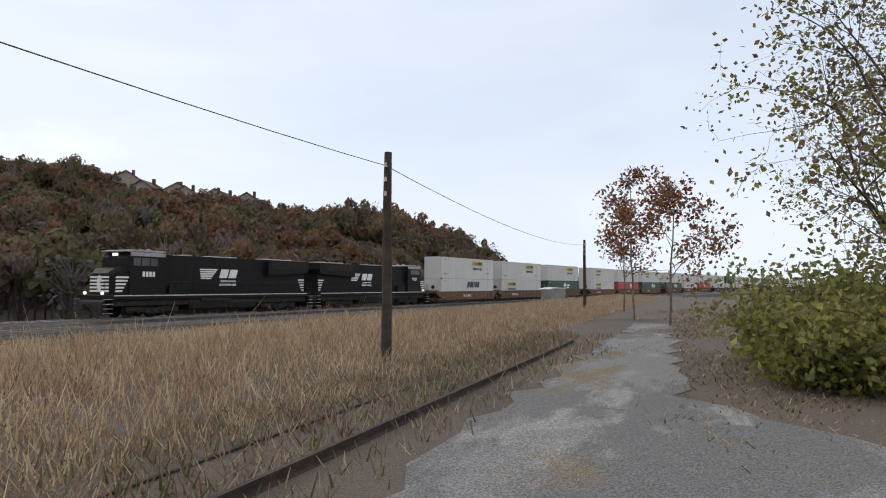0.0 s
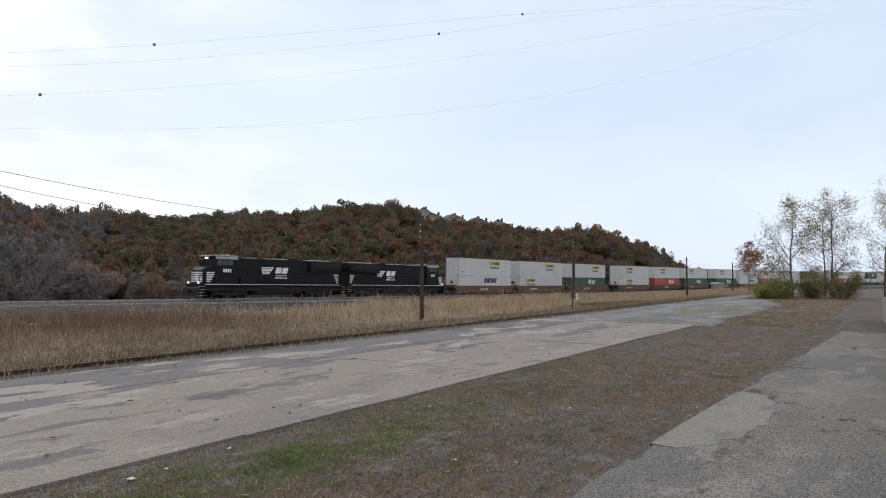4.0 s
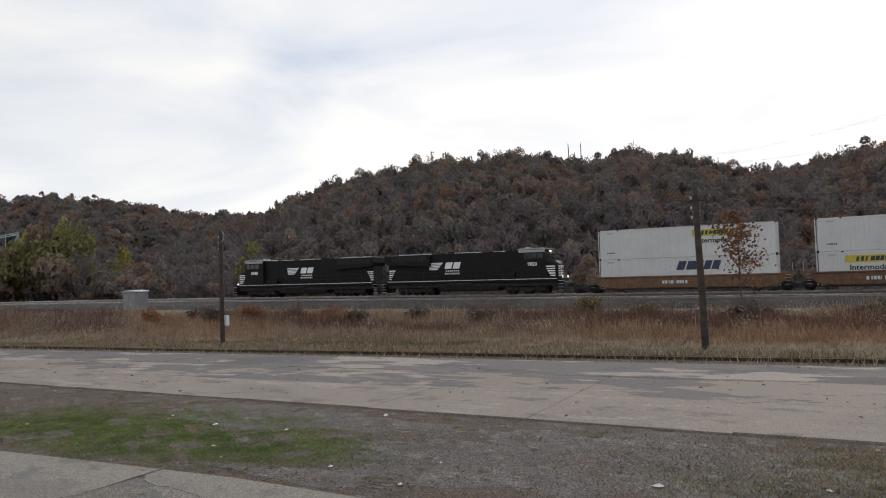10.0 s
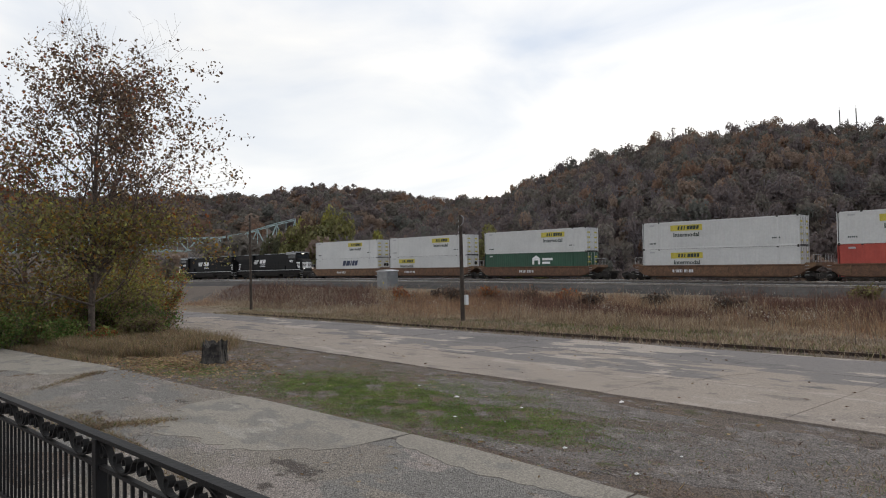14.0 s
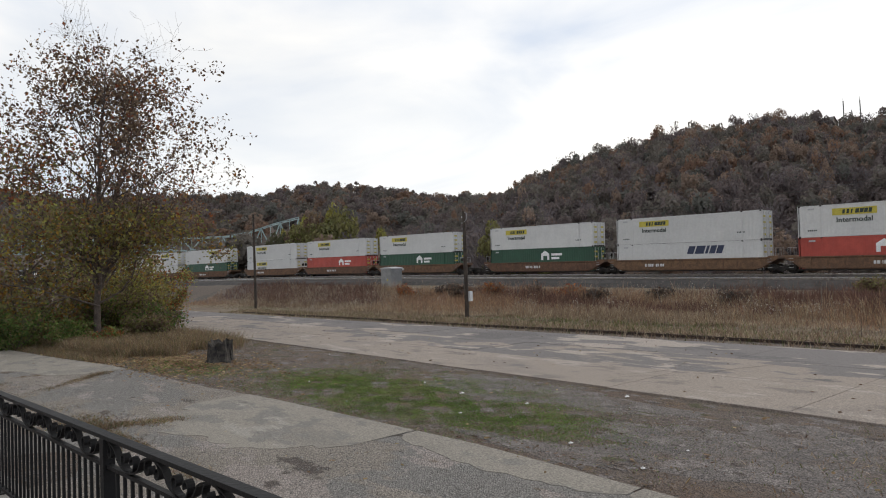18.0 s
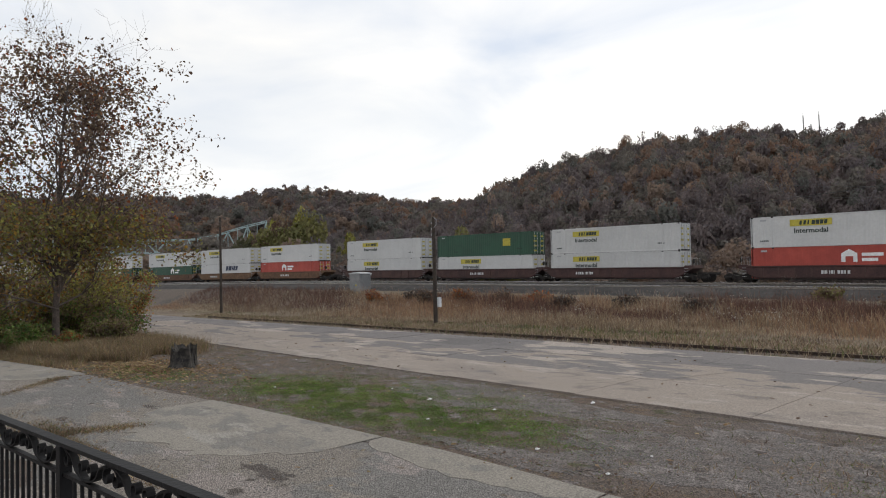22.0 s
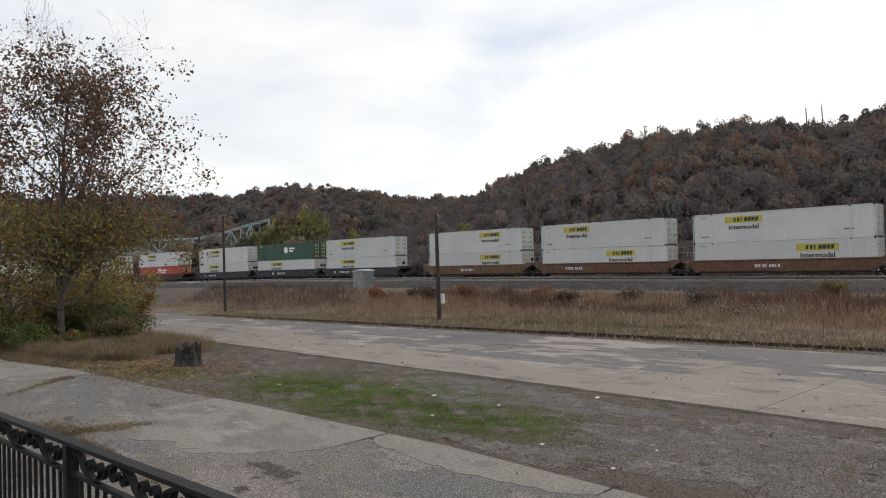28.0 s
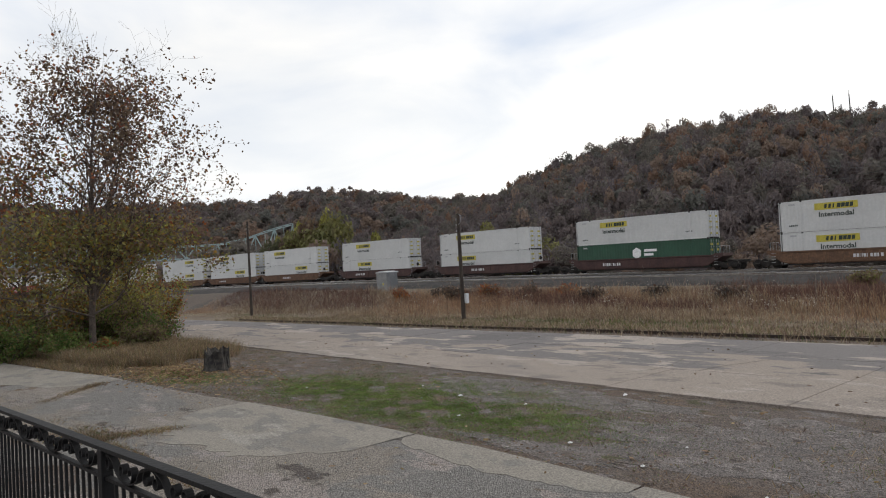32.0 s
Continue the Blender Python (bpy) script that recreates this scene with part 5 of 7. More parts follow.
# high line with marker balls across the valley
LINES = [((0, 65), (0.369, 46.2), (0.595, 66.1), (0.839, 86), (1.0, 103)), ((0, 62), (0.307, 40.3), (0.446, 43.2), (0.538, 46.4), (0.774, 70), (1.0, 97)),
         ((0, 64), (0.3, 46), (0.503, 51.7), (0.774, 78.1), (1.0, 106)), ((0, 60), (0.35, 38), (0.687, 46.5), (1.0, 81))]
_k = np.linspace(0, 1.15, 40)
for j, ln in enumerate(LINES):
    c = np.polyfit([q[0] for q in ln], [q[1] for q in ln], 3)
    solid("power_line", Shape().tube([(-107 + 367 * u, 312 - 252 * u, np.polyval(c, u)) for u in _k], 0.014, 4, False), M_WIRE, "high power line strung across the valley", "power line", "high power lines")
    for u in ((0.369, 0.595, 0.839), (0.19, 0.307, 0.446, 0.538), (0.503, 0.774), ())[j]:
        ball = Shape()
        ball.loft([[(0.42 * math.sin(a) * math.cos(b), 0.42 * math.sin(a) * math.sin(b), 0.42 * math.cos(a)) for b in np.linspace(0, 6.2832, 13)] for a in np.linspace(0, math.pi, 9)])
        red = u > 0.7
        solid("marker_ball", ball, M_BALLR if red else M_BALLW, "red aerial marker ball on a power line" if red else "grey aerial marker ball on a power line", "marker ball", "marker balls on the power lines",
              m=Matrix.Translation((-107 + 367 * u, 312 - 252 * u, np.polyval(c, u))), smooth=True)

# signal cabinets beside the tracks
def cabinet(x, y, w, d, h, yaw, label):
    z = float(ground_height(x, y))
    c = thing("signal_cabinet", label, "cabinet", "signal cabinets", m=Matrix.Translation((x, y, z)) @ Matrix.Rotation(radians(yaw), 4, "Z"))
    part("plinth", Shape().box(-w / 2 - 0.1, w / 2 + 0.1, -d / 2 - 0.1, d / 2 + 0.1, -0.4, 0.15, 0.02), M_CONCRETE, c)
    part("body", Shape().box(-w / 2, w / 2, -d / 2, d / 2, 0.15, h, 0.03), M_CABINET, c)
    part("roof", Shape().prism([(-w / 2 - 0.12, h), (w / 2 + 0.12, h), (w / 2 + 0.08, h + 0.1), (0, h + 0.26), (-w / 2 - 0.08, h + 0.1)], -d / 2 - 0.1, d / 2 + 0.1), M_STEEL, c, "pale metal roof")
    for k in (0, 1):
        dr = part("door", Shape().box(-w / 2 + 0.08 + k * w / 2, -0.06 + k * w / 2, -d / 2 - 0.025, -d / 2, 0.3, h - 0.12, 0.01), M_CABINET, c)
        part("handle", Shape().box(-0.2 + k * 0.3, -0.16 + k * 0.3, -d / 2 - 0.07, -d / 2 - 0.025, 1.0, 1.2, 0.005), M_STEEL, dr)
    part("sticker", Shape().box(0.15, 0.45, -d / 2 - 0.031, -d / 2 - 0.027, 0.8, 1.05), M_YELLOW, c, "yellow warning sticker")
    return c


cabinet(-74.5, 50.5, 2.4, 1.8, 2.45, 3, "grey metal signal cabinet standing by the ballast")
cabinet(196.5, 41.5, 2.5, 2.2, 2.4, -35, "grey metal signal cabinet standing by the weeds")

# burnt stump on the grass
st = Shape()
rings = []
for z, r in ((-0.15, 0.74), (0.0, 0.62), (0.2, 0.50), (0.5, 0.45), (0.75, 0.45), (0.92, 0.47)):
    rings.append([((r + 0.06 * math.sin(5 * b + z * 3) + 0.04 * math.sin(11 * b + 1)) * math.cos(b) + 0.12 * z, (r + 0.06 * math.sin(5 * b + z * 3)) * math.sin(b), z + (0.13 * math.sin(2 * b + 0.6) + 0.07 * math.sin(7 * b) if z > 0.9 else 0)) for b in np.linspace(0, 6.2832, 43)])
rings.append([(0.3 * math.cos(b) + 0.1, 0.3 * math.sin(b), 0.72) for b in np.linspace(0, 6.2832, 43)])
st.loft(rings)
st.add([(0.3 * math.cos(b) + 0.1, 0.3 * math.sin(b), 0.72) for b in np.linspace(0, 6.2832, 43)], [tuple(range(42))])
stump = thing("tree_stump", "charred dark tree stump on leaf-strewn grass", "stump", m=Matrix.Translation((-28.5, 10.2, 0)))
part("trunk", st, M_STUMP, stump)
for k in range(14):
    b, hk = k * 0.449 + 0.2 * math.sin(k * 4.1), 0.55 + 0.32 * abs(math.sin(k * 2.3))
    part("bark_plate", Shape().prism([(-0.09, 0.0), (0.08, 0.02), (0.06 + 0.03 * math.sin(k), hk), (-0.02, hk + 0.1), (-0.07, hk - 0.06)], -0.025, 0.025), M_STUMP, stump, m=Matrix.Rotation(b, 4, "Z") @ Matrix.Translation((0.02, -0.5 - 0.03 * math.sin(k * 3), 0.0)) @ Matrix.Rotation(-0.09, 4, "X"))

# truss bridge in the distance
br = thing("truss_bridge", "pale green steel truss bridge far beyond the tracks", "bridge")
R = 300.0


def at_az(az, r, z):
    return (r * math.sin(radians(az)), r * math.cos(radians(az)), z)


def chord(az):
    return 3.5 + R * math.tan(radians(np.interp(az, (-95, -69.5, -67.5, -65.5, -63.6), (3.6, 3.75, 4.15, 4.8, 5.25))))


azs = np.linspace(-95, -63.6, 41)
lowz = 3.5 + R * math.tan(radians(2.7))
for i in range(40):
    for dr in (0, 9):
        a, b = azs[i], azs[i + 1]
        for k, (p, q) in enumerate(((at_az(a, R + dr, lowz), at_az(b, R + dr, lowz)), (at_az(a, R + dr, chord(a)), at_az(b, R + dr, chord(b))), (at_az(b, R + dr, lowz), at_az(b, R + dr, chord(b))),
                                    (at_az(a, R + dr, lowz), at_az(b, R + dr, chord(b))) if i % 2 else (at_az(a, R + dr, chord(a)), at_az(b, R + dr, lowz)))):
            part("truss_member", Shape().cyl(p, q, 0.26 if k < 2 else 0.17, n=4), M_BRIDGE, br)
    part("cross_brace", Shape().cyl(at_az(azs[i], R, chord(azs[i])), at_az(azs[i + 1], R + 9, chord(azs[i + 1])), 0.14, n=4), M_BRIDGE, br)
for az in (-63.6, -72, -80, -88):
    part("pier", Shape().cyl(at_az(az, R + 4, -6), at_az(az, R + 4, 3.5 + R * math.tan(radians(2.7))), 2.2, 1.6, 10), M_CONCRETE, br)


# houses, masts on the hills
def house(az, r, w, d, h, yaw, dz=0.0, wall=M_HOUSEW):
    x, y = r * math.sin(radians(az)), r * math.cos(radians(az))
    z = float(ground_height(x, y)) + dz
    ho = thing("house", "pale house with a dark gabled roof on the ridge", "house", "houses on the hill", m=Matrix.Translation((x, y, z)) @ Matrix.Rotation(radians(-az + yaw), 4, "Z"))
    part("wall", Shape().prism([(-w / 2, -3), (w / 2, -3), (w / 2, h), (0, h + w * 0.32), (-w / 2, h)], -d / 2, d / 2), wall, ho)
    for e in (-1, 1):
        rf = Shape().prism([(0, h + w * 0.32 + 0.1), (e * (w / 2 + 0.5), h - 0.2), (e * (w / 2 + 0.5), h), (0, h + w * 0.32 + 0.35)], -d / 2 - 0.4, d / 2 + 0.4)
        part("roof", rf, M_ROOF, ho)
    part("chimney", Shape().box(w * 0.2, w * 0.2 + 0.8, -0.4, 0.4, h, h + w * 0.32 + 1.0, 0.05), M_RUST, ho)
    for k in range(3):
        for zz in (1.0, 3.6):
            if zz + 1.2 < h + 0.8:
                part("window", Shape().box(-w * 0.32 + k * w * 0.28 - 0.45, -w * 0.32 + k * w * 0.28 + 0.45, -d / 2 - 0.05, -d / 2, zz, zz + 1.3, 0.02), M_GLASS, ho)
    return ho


for k, (az, w) in enumerate(((54.9, 9), (56.0, 8), (57.3, 10), (58.0, 8), (59.3, 9), (60.0, 7), (61.2, 10))):
    house(az, 301, w * 0.75, 8, 3.6, (10, -15, 25, 0, 20, -10, 5)[k], 3.4)
house(11.2, 205, 6.5, 4.5, 3.0, 85, 3.5, mat("white_house_wall", (0.6, 0.6, 0.58), (0.7, 0.69, 0.67), 0.5, 0.8))
house(-20.5, 328, 7, 6, 3.0, 70, 3.0)
for az, e1 in ((-19.35, 11.4), (-18.3, 11.35)):
    x, y = 332 * math.sin(radians(az)), 332 * math.cos(radians(az))
    mst = thing("radio_mast", "tall thin dark mast on the hilltop", "mast", "masts on the hill", m=Matrix.Translation((x, y, 0)))
    z0, z1 = float(ground_height(x, y)), 3.5 + 332 * math.tan(radians(e1))
    part("shaft", Shape().cyl((0, 0, z0 - 1), (0, 0, z1), 0.3, 0.22, 6), M_WIRE, mst)
    part("antenna", Shape().cyl((0, 0, z1), (0, 0, z1 + 1.5), 0.05, n=5), M_WIRE, mst)
for az, e1 in ((-18.85, 10.7), (-30.25, 11.4)):
    x, y = 332 * math.sin(radians(az)), 332 * math.cos(radians(az))
    z0, z1 = float(ground_height(x, y)), 3.5 + 332 * math.tan(radians(e1))
    tw = thing("lattice_tower", "grey lattice tower on the hilltop", "tower", "masts on the hill", m=Matrix.Translation((x, y, z0)))
    h = z1 - z0
    for sx in (-1, 1):
        for sy in (-1, 1):
            part("leg", Shape().cyl((sx * 1.3, sy * 1.3, -1), (sx * 0.1, sy * 0.1, h), 0.09, n=4), M_STEEL, tw)
    for k in range(7):
        w0, w1 = 1.3 - 1.2 * k / 7, 1.3 - 1.2 * (k + 1) / 7
        for sy in (-1, 1):
            part("brace", Shape().cyl((-w0, sy * w0, h * k / 7), (w1, sy * w1, h * (k + 1) / 7), 0.06, n=4), M_STEEL, tw)
            part("brace", Shape().cyl((w0, sy * w0, h * k / 7), (-w1, sy * w1, h * (k + 1) / 7), 0.06, n=4), M_STEEL, tw)

# ---- plants ----
def grow(rng, base, height, spread, limbs, levels=3, lean=(0, 0), twist=0.25, start=0.25, up=0.55, r0=None, kids=(4, 6)):
    """Branches as (points, radii) and the tips of the finest twigs."""
    r0 = r0 or height * 0.016
    segs, tips = [], []

    def branch(p, d, length, r, level):
        n = 5 if level < 2 else 4
        pts, q = [p.copy()], p.copy()
        dd = d.copy()
        for i in range(n):
            dd = (dd + Vector(rng.normal(size=3)) * twist + Vector((0, 0, 0.06))).normalized()
            q = q + dd * (length / n)
            pts.append(q.copy())
        rad = [max(r * (1 - 0.8 * i / n), 0.005) for i in range(n + 1)]
        segs.append((pts, rad, level))
        if level >= levels:
            tips.extend((pts[k], dd) for k in range(1, n + 1))
            return
        for _ in range(int(rng.integers(*kids))):
            i = int(rng.integers(1, n + 1))
            side = Vector(rng.normal(size=3))
            side = (side - dd * side.dot(dd)).normalized()
            nd = (dd * rng.uniform(0.4, 0.9) + side * rng.uniform(0.6, 1.0) + Vector((0, 0, 0.15))).normalized()
            branch(pts[i], nd, length * rng.uniform(0.38, 0.62), rad[i] * 0.6, level + 1)
        tips.append((pts[-1], dd))

    trunk, q = [Vector(base)], Vector(base)
    n = 7
    for i in range(n):
        q = q + Vector((lean[0] / n + rng.normal() * 0.02 * height / n * 3, lean[1] / n + rng.normal() * 0.02 * height / n * 3, height / n))
        trunk.append(q.copy())
    segs.append((trunk, [r0 * (1 - 0.85 * i / n) for i in range(n + 1)], 0))
    for k in range(limbs):
        u = start + (0.97 - start) * ((k + rng.random()) / limbs) ** 1.2
        i = min(int(u * n), n - 1)
        p = trunk[i].lerp(trunk[i + 1], u * n - i)
        a = rng.uniform(0, 6.2832)
        reach = spread * (1.0 - 0.62 * (u - start) / (1 - start)) * rng.uniform(0.75, 1.1)
        d = Vector((math.cos(a), math.sin(a), up + rng.uniform(-0.1, 0.4))).normalized()
        branch(p, d, reach, r0 * (1 - 0.8 * u) * 0.55, 1)
    return segs, tips


def plant(name, label, category, grown, bark, leaves, per_tip, size, scatter, seed, group="", colour=None):
    """A thing with its woody parts and its leaves, sorted by hue."""
    segs, tips = grown
    th = thing(name, label, category, group)
    woods = {0: Shape(), 1: Shape()}
    for pts, rad, level in segs:
        woods[0 if level == 0 else 1].tube(pts, rad, 8 if level == 0 else (5 if level == 1 else 3), False)
    part("trunk", woods[0], bark, th, smooth=True)
    if woods[1].f:
        tagged(part("branchwork", woods[1], bark, th, smooth=True), kind="stuff")
    rng = np.random.default_rng(seed)
    if per_tip and tips:
        c = np.repeat(np.array([tuple(p) for p, _ in tips]), per_tip, 0)
        c = c + rng.normal(size=c.shape) * scatter
        c = c[c[:, 2] > 0.05]
        which = colour(c, rng) if colour else rng.integers(0, len(leaves), len(c))
        for k, lm in enumerate(leaves):
            cc = c[which == k]
            if len(cc):
                v, f = cards(cc, size * rng.uniform(0.6, 1.3, len(cc)), 1.2, rng=rng)
                ob = part("foliage", big_mesh("foliage", v, f, [lm]), None, th)
                tagged(ob, kind="stuff")
    return th


def leafy_part(parent, c, leaves, which, size, g):
    for k, lm in enumerate(leaves):
        cc = c[which == k]
        if len(cc):
            v, f = cards(cc, size * g.uniform(0.6, 1.3, len(cc)), 1.35, rng=g)
            tagged(part("foliage", big_mesh("foliage", v, f, [lm]), None, parent), kind="stuff")


rng = np.random.default_rng(11)
L_DARK = leaf_mat("dark_brown_leaf", (0.10, 0.062, 0.045), (0.15, 0.095, 0.065))
# big sycamore over the weeds, nearly bare on top, olive and amber in its lower boughs
sy = grow(np.random.default_rng(4), (-45.1, 8.6, 0), 17.4, 10.2, 34, 3, (0.1, 0.4), 0.15, 0.16, 0.95, 0.21, (5, 8))
sy2 = grow(rng, (-45.1, 8.6, 0), 7.6, 9.6, 16, 3, (0.05, 0.2), 0.2, 0.3, 0.28, 0.17, (5, 8))
sy = (sy[0] + sy2[0][1:], sy[1])
sycamore = plant("sycamore_tree", "tall half-bare sycamore with sparse brown leaves over weeds", "tree", sy, M_BARKDK, [L_BROWN, L_DARK, L_RUST], 3, 0.19, 0.24, 1, "",
                 lambda c, r: np.where(c[:, 2] > 18.4 + 0.8 * r.normal(size=len(c)), 9, np.where(r.random(len(c)) < 0.45, 0, np.where(r.random(len(c)) < 0.85, 1, 2))))
gs = np.random.default_rng(91)
low = np.array([tuple(p) for p, _ in sy[1] + sy2[1] if 1.2 < p.z < 8.2])
low = np.repeat(low, 6, 0) + gs.normal(size=(len(low) * 6, 3)) * 0.4
leafy_part(sycamore, low, [L_OLIVE, L_YELLOW, L_BROWN, L_ORANGE], gs.choice(4, len(low), p=[0.38, 0.2, 0.24, 0.18]), 0.18, gs)
s2 = grow(rng, (-53, 6.0, 0), 12, 8.5, 14, 3, (0.6, 0), 0.22, 0.2, 0.6, 0.18, (4, 7))
plant("sycamore_tree", "half-bare sycamore with sparse brown leaves behind a larger one", "tree", s2, M_BARKDK, [L_BROWN, L_RUST, L_OLIVE], 2, 0.24, 0.3, 2)


def shrub(x, y, r, h, leaves, n, size, seed, label, category="bush", group="", stems=12, colour=None, bark=M_BARKDK, name="bush", reach=1.0):
    """Many stems from one root with leaf clumps; an uneven outline with gaps."""
    g = np.random.default_rng(seed)
    segs, tips = [], []
    for k in range(stems):
        a, lean = g.uniform(0, 6.2832), g.uniform(0.1, 1.0) ** 0.7 * r
        top = Vector((x + lean * math.cos(a), y + lean * math.sin(a), h * g.uniform(0.55, 1.0) * (1 - 0.35 * lean / r)))
        p0 = Vector((x + 0.25 * lean * math.cos(a), y + 0.25 * lean * math.sin(a), -0.05))
        pts = [p0.lerp(top, u) + Vector(g.normal(size=3)) * 0.12 * r * u * 0.5 for u in np.linspace(0, 1, 6)]
        segs.append((pts, [0.03 * (1 - 0.8 * u) * (h / 3) for u in np.linspace(0, 1, 6)], 0))
        for j in range(9):
            i = int(g.integers(1, 6))
            d = Vector(g.normal(size=3))
            d.z = abs(d.z) * 0.6
            q = [pts[i], pts[i] + d.normalized() * 0.22 * r * g.uniform(0.4, 1.2)]
            q.append(q[1] + Vector(g.normal(size=3)) * 0.1 * r)
            segs.append((q, [0.012, 0.008, 0.004], 1))
            tips += [(q[1], d), (q[2], d)]
        tips += [(p, None) for p in pts[2:]]
    return plant(name, label, category, (segs, tips), bark, leaves, n, size, 0.13 * r * reach, seed, group, colour)


for k, (x, y, r, h, lv) in enumerate(((-51.5, 11.5, 2.8, 5.0, [L_OLIVE, L_YELLOW, L_BROWN]), (-58, 14.0, 3.2, 6.2, [L_OLIVE, L_YELLOW, L_ORANGE]), (-58, 11, 4.0, 7.5, [L_OLIVE, L_BROWN, L_YELLOW]), (-50, 6, 3.6, 6.2, [L_OLIVE, L_BROWN, L_ORANGE]),
                                      (-66, 15, 4.2, 8.0, [L_OLIVE, L_BROWN]), (-57, 3, 4.2, 7.5, [L_OLIVE, L_BROWN]), (-64, 17.5, 3.2, 6.0, [L_OLIVE, L_RUST, L_YELLOW]))):
    shrub(x, y, r, h, lv, 16, 0.19, 20 + k, "slender many-stemmed thicket tree with thinning olive leaves", "tree", "thicket trees by the road", 15, name="thicket_tree", reach=0.75)


# big bush before the deck: green at the foot and towards its right end, rust on top
def bush_hues(c, g):
    x, z = c[:, 0] - 10.3, c[:, 2]
    u = g.random(len(c))
    rust = (z > 2.7 + 0.5 * np.sin(c[:, 0] * 2)) & (x < 1.9) & (u < 0.75)
    green = ((x > 0.6) & (z < 2.8)) | ((z < 1.3) & (x > -0.6))
    return np.where(rust, np.where(u < 0.35, 0, 1), np.where(green & (u < 0.75), 2, 3))


gb = np.random.default_rng(77)
bush = thing("large_bush", "tangled bush, green below and rust-orange on top", "bush")
twig = Shape()
BLEAVES = [L_RUST, L_ORANGE, B_GREEN, B_YELLOW]
clumps = []
for k in range(46):
    bx, by = 9.9 + gb.normal() * 0.9, 13.0 + gb.normal() * 0.7
    a, lean = gb.uniform(0, 6.2832), gb.uniform(0.2, 2.4)
    hh = gb.uniform(2.2, 4.9) * (1 - 0.12 * lean)
    top = Vector((bx + lean * math.cos(a), by + lean * math.sin(a) * 0.8, hh))
    pts = [Vector((bx, by, -0.05)).lerp(top, u) + Vector(gb.normal(size=3)) * 0.16 * u for u in np.linspace(0, 1, 7)]
    part("stem", Shape().tube(pts, [0.024 * (1 - 0.8 * u) + 0.004 for u in np.linspace(0, 1, 7)], 5, False), M_BARKDK, bush, smooth=True)
    for j in range(11):
        i = int(gb.integers(2, 7))
        d = Vector(gb.normal(size=3)).normalized()
        q1 = pts[i] + d * gb.uniform(0.3, 0.9)
        q2 = q1 + (d + Vector(gb.normal(size=3)) * 0.6 + Vector((0, 0, 0.3))).normalized() * gb.uniform(0.2, 0.6)
        twig.tube([pts[i], q1, q2], [0.011, 0.008, 0.004], 3, False)
        clumps += [tuple(q1), tuple(q2)]
for k in range(7):  # bare wands that stand above the crown
    bx, by = 8.0 + gb.normal() * 0.35, 13.6 + gb.normal() * 0.3
    top = Vector((bx + gb.uniform(-0.9, 0.9), by + gb.uniform(-0.4, 0.4), gb.uniform(4.6, 6.4)))
    pts = [Vector((bx, by, 0)).lerp(top, u) + Vector(gb.normal(size=3)) * 0.07 for u in np.linspace(0, 1, 8)]
    part("stem", Shape().tube(pts, [0.018 * (1 - 0.85 * u) + 0.003 for u in np.linspace(0, 1, 8)], 5, False), M_BARKDK, bush, smooth=True)
    for j in range(7):
        i = int(gb.integers(4, 8))
        d = Vector((gb.normal() * 0.5, gb.normal() * 0.3, 0.8)).normalized()
        twig.tube([pts[i], pts[i] + d * gb.uniform(0.3, 0.8)], [0.007, 0.003], 3, False)
for k in range(14):  # arching bare stems on the weedy side
    a = gb.uniform(2.2, 4.4)
    p0, ln = Vector((9.0 + gb.normal() * 0.3, 12.6 + gb.normal() * 0.5, 0)), gb.uniform(2.0, 4.0)
    pts = [p0 + Vector((math.cos(a) * ln * u, math.sin(a) * ln * u * 0.6, 1.9 * math.sin(u * 2.0) * gb.uniform(0.85, 1.1))) for u in np.linspace(0, 1, 8)]
    part("stem", Shape().tube(pts, [0.013 * (1 - 0.8 * u) + 0.003 for u in np.linspace(0, 1, 8)], 5, False), M_BARKDK, bush, smooth=True)
    for j in range(5):
        i = int(gb.integers(3, 8))
        twig.tube([pts[i], pts[i] + Vector(gb.normal(size=3)) * 0.3], [0.006, 0.003], 3, False)
tagged(part("twig_mass", twig, M_BARKDK, bush), kind="stuff")
c = np.repeat(np.array(clumps), 11, 0) + gb.normal(size=(len(clumps) * 11, 3)) * 0.15
low = np.stack([gb.normal(10.9, 1.0, 12000), gb.normal(11.9, 0.75, 12000), np.abs(gb.normal(0.9, 0.7, 12000))], -1)
top = gb.normal(size=(3600, 3)) * np.array([0.85, 0.6, 0.5]) + np.array([10.4, 12.8, 3.6])
mid = gb.normal(size=(3800, 3)) * np.array([1.2, 0.7, 0.8]) + np.array([10.3, 12.5, 2.2])
weedy = gb.normal(size=(7500, 3)) * np.array([0.75, 0.6, 0.65]) + np.array([8.5, 12.4, 1.0])
c = np.concatenate([c, low, top, mid, weedy])
c = c[(c[:, 2] > 0.03) & (c[:, 2] < 4.7 - 0.3 * np.abs(c[:, 0] - 10.2))]
gap = np.sin(c[:, 0] * 4.1 + np.sin(c[:, 2] * 3)) * np.sin(c[:, 1] * 3.7 + 1) * np.sin(c[:, 2] * 4.3 + c[:, 0])
c = c[(gap > -0.16) | ((c[:, 0] > 10.6) & (c[:, 2] < 1.6))]
c = c[gb.random(len(c)) < np.where(c[:, 2] < 1.9, 0.85, np.interp(c[:, 0] - 0.25 * c[:, 2], (8.0, 9.2, 10.2), (0.3, 0.5, 1.0)))]
leafy_part(bush, c, BLEAVES, bush_hues(c, gb), 0.078, gb)
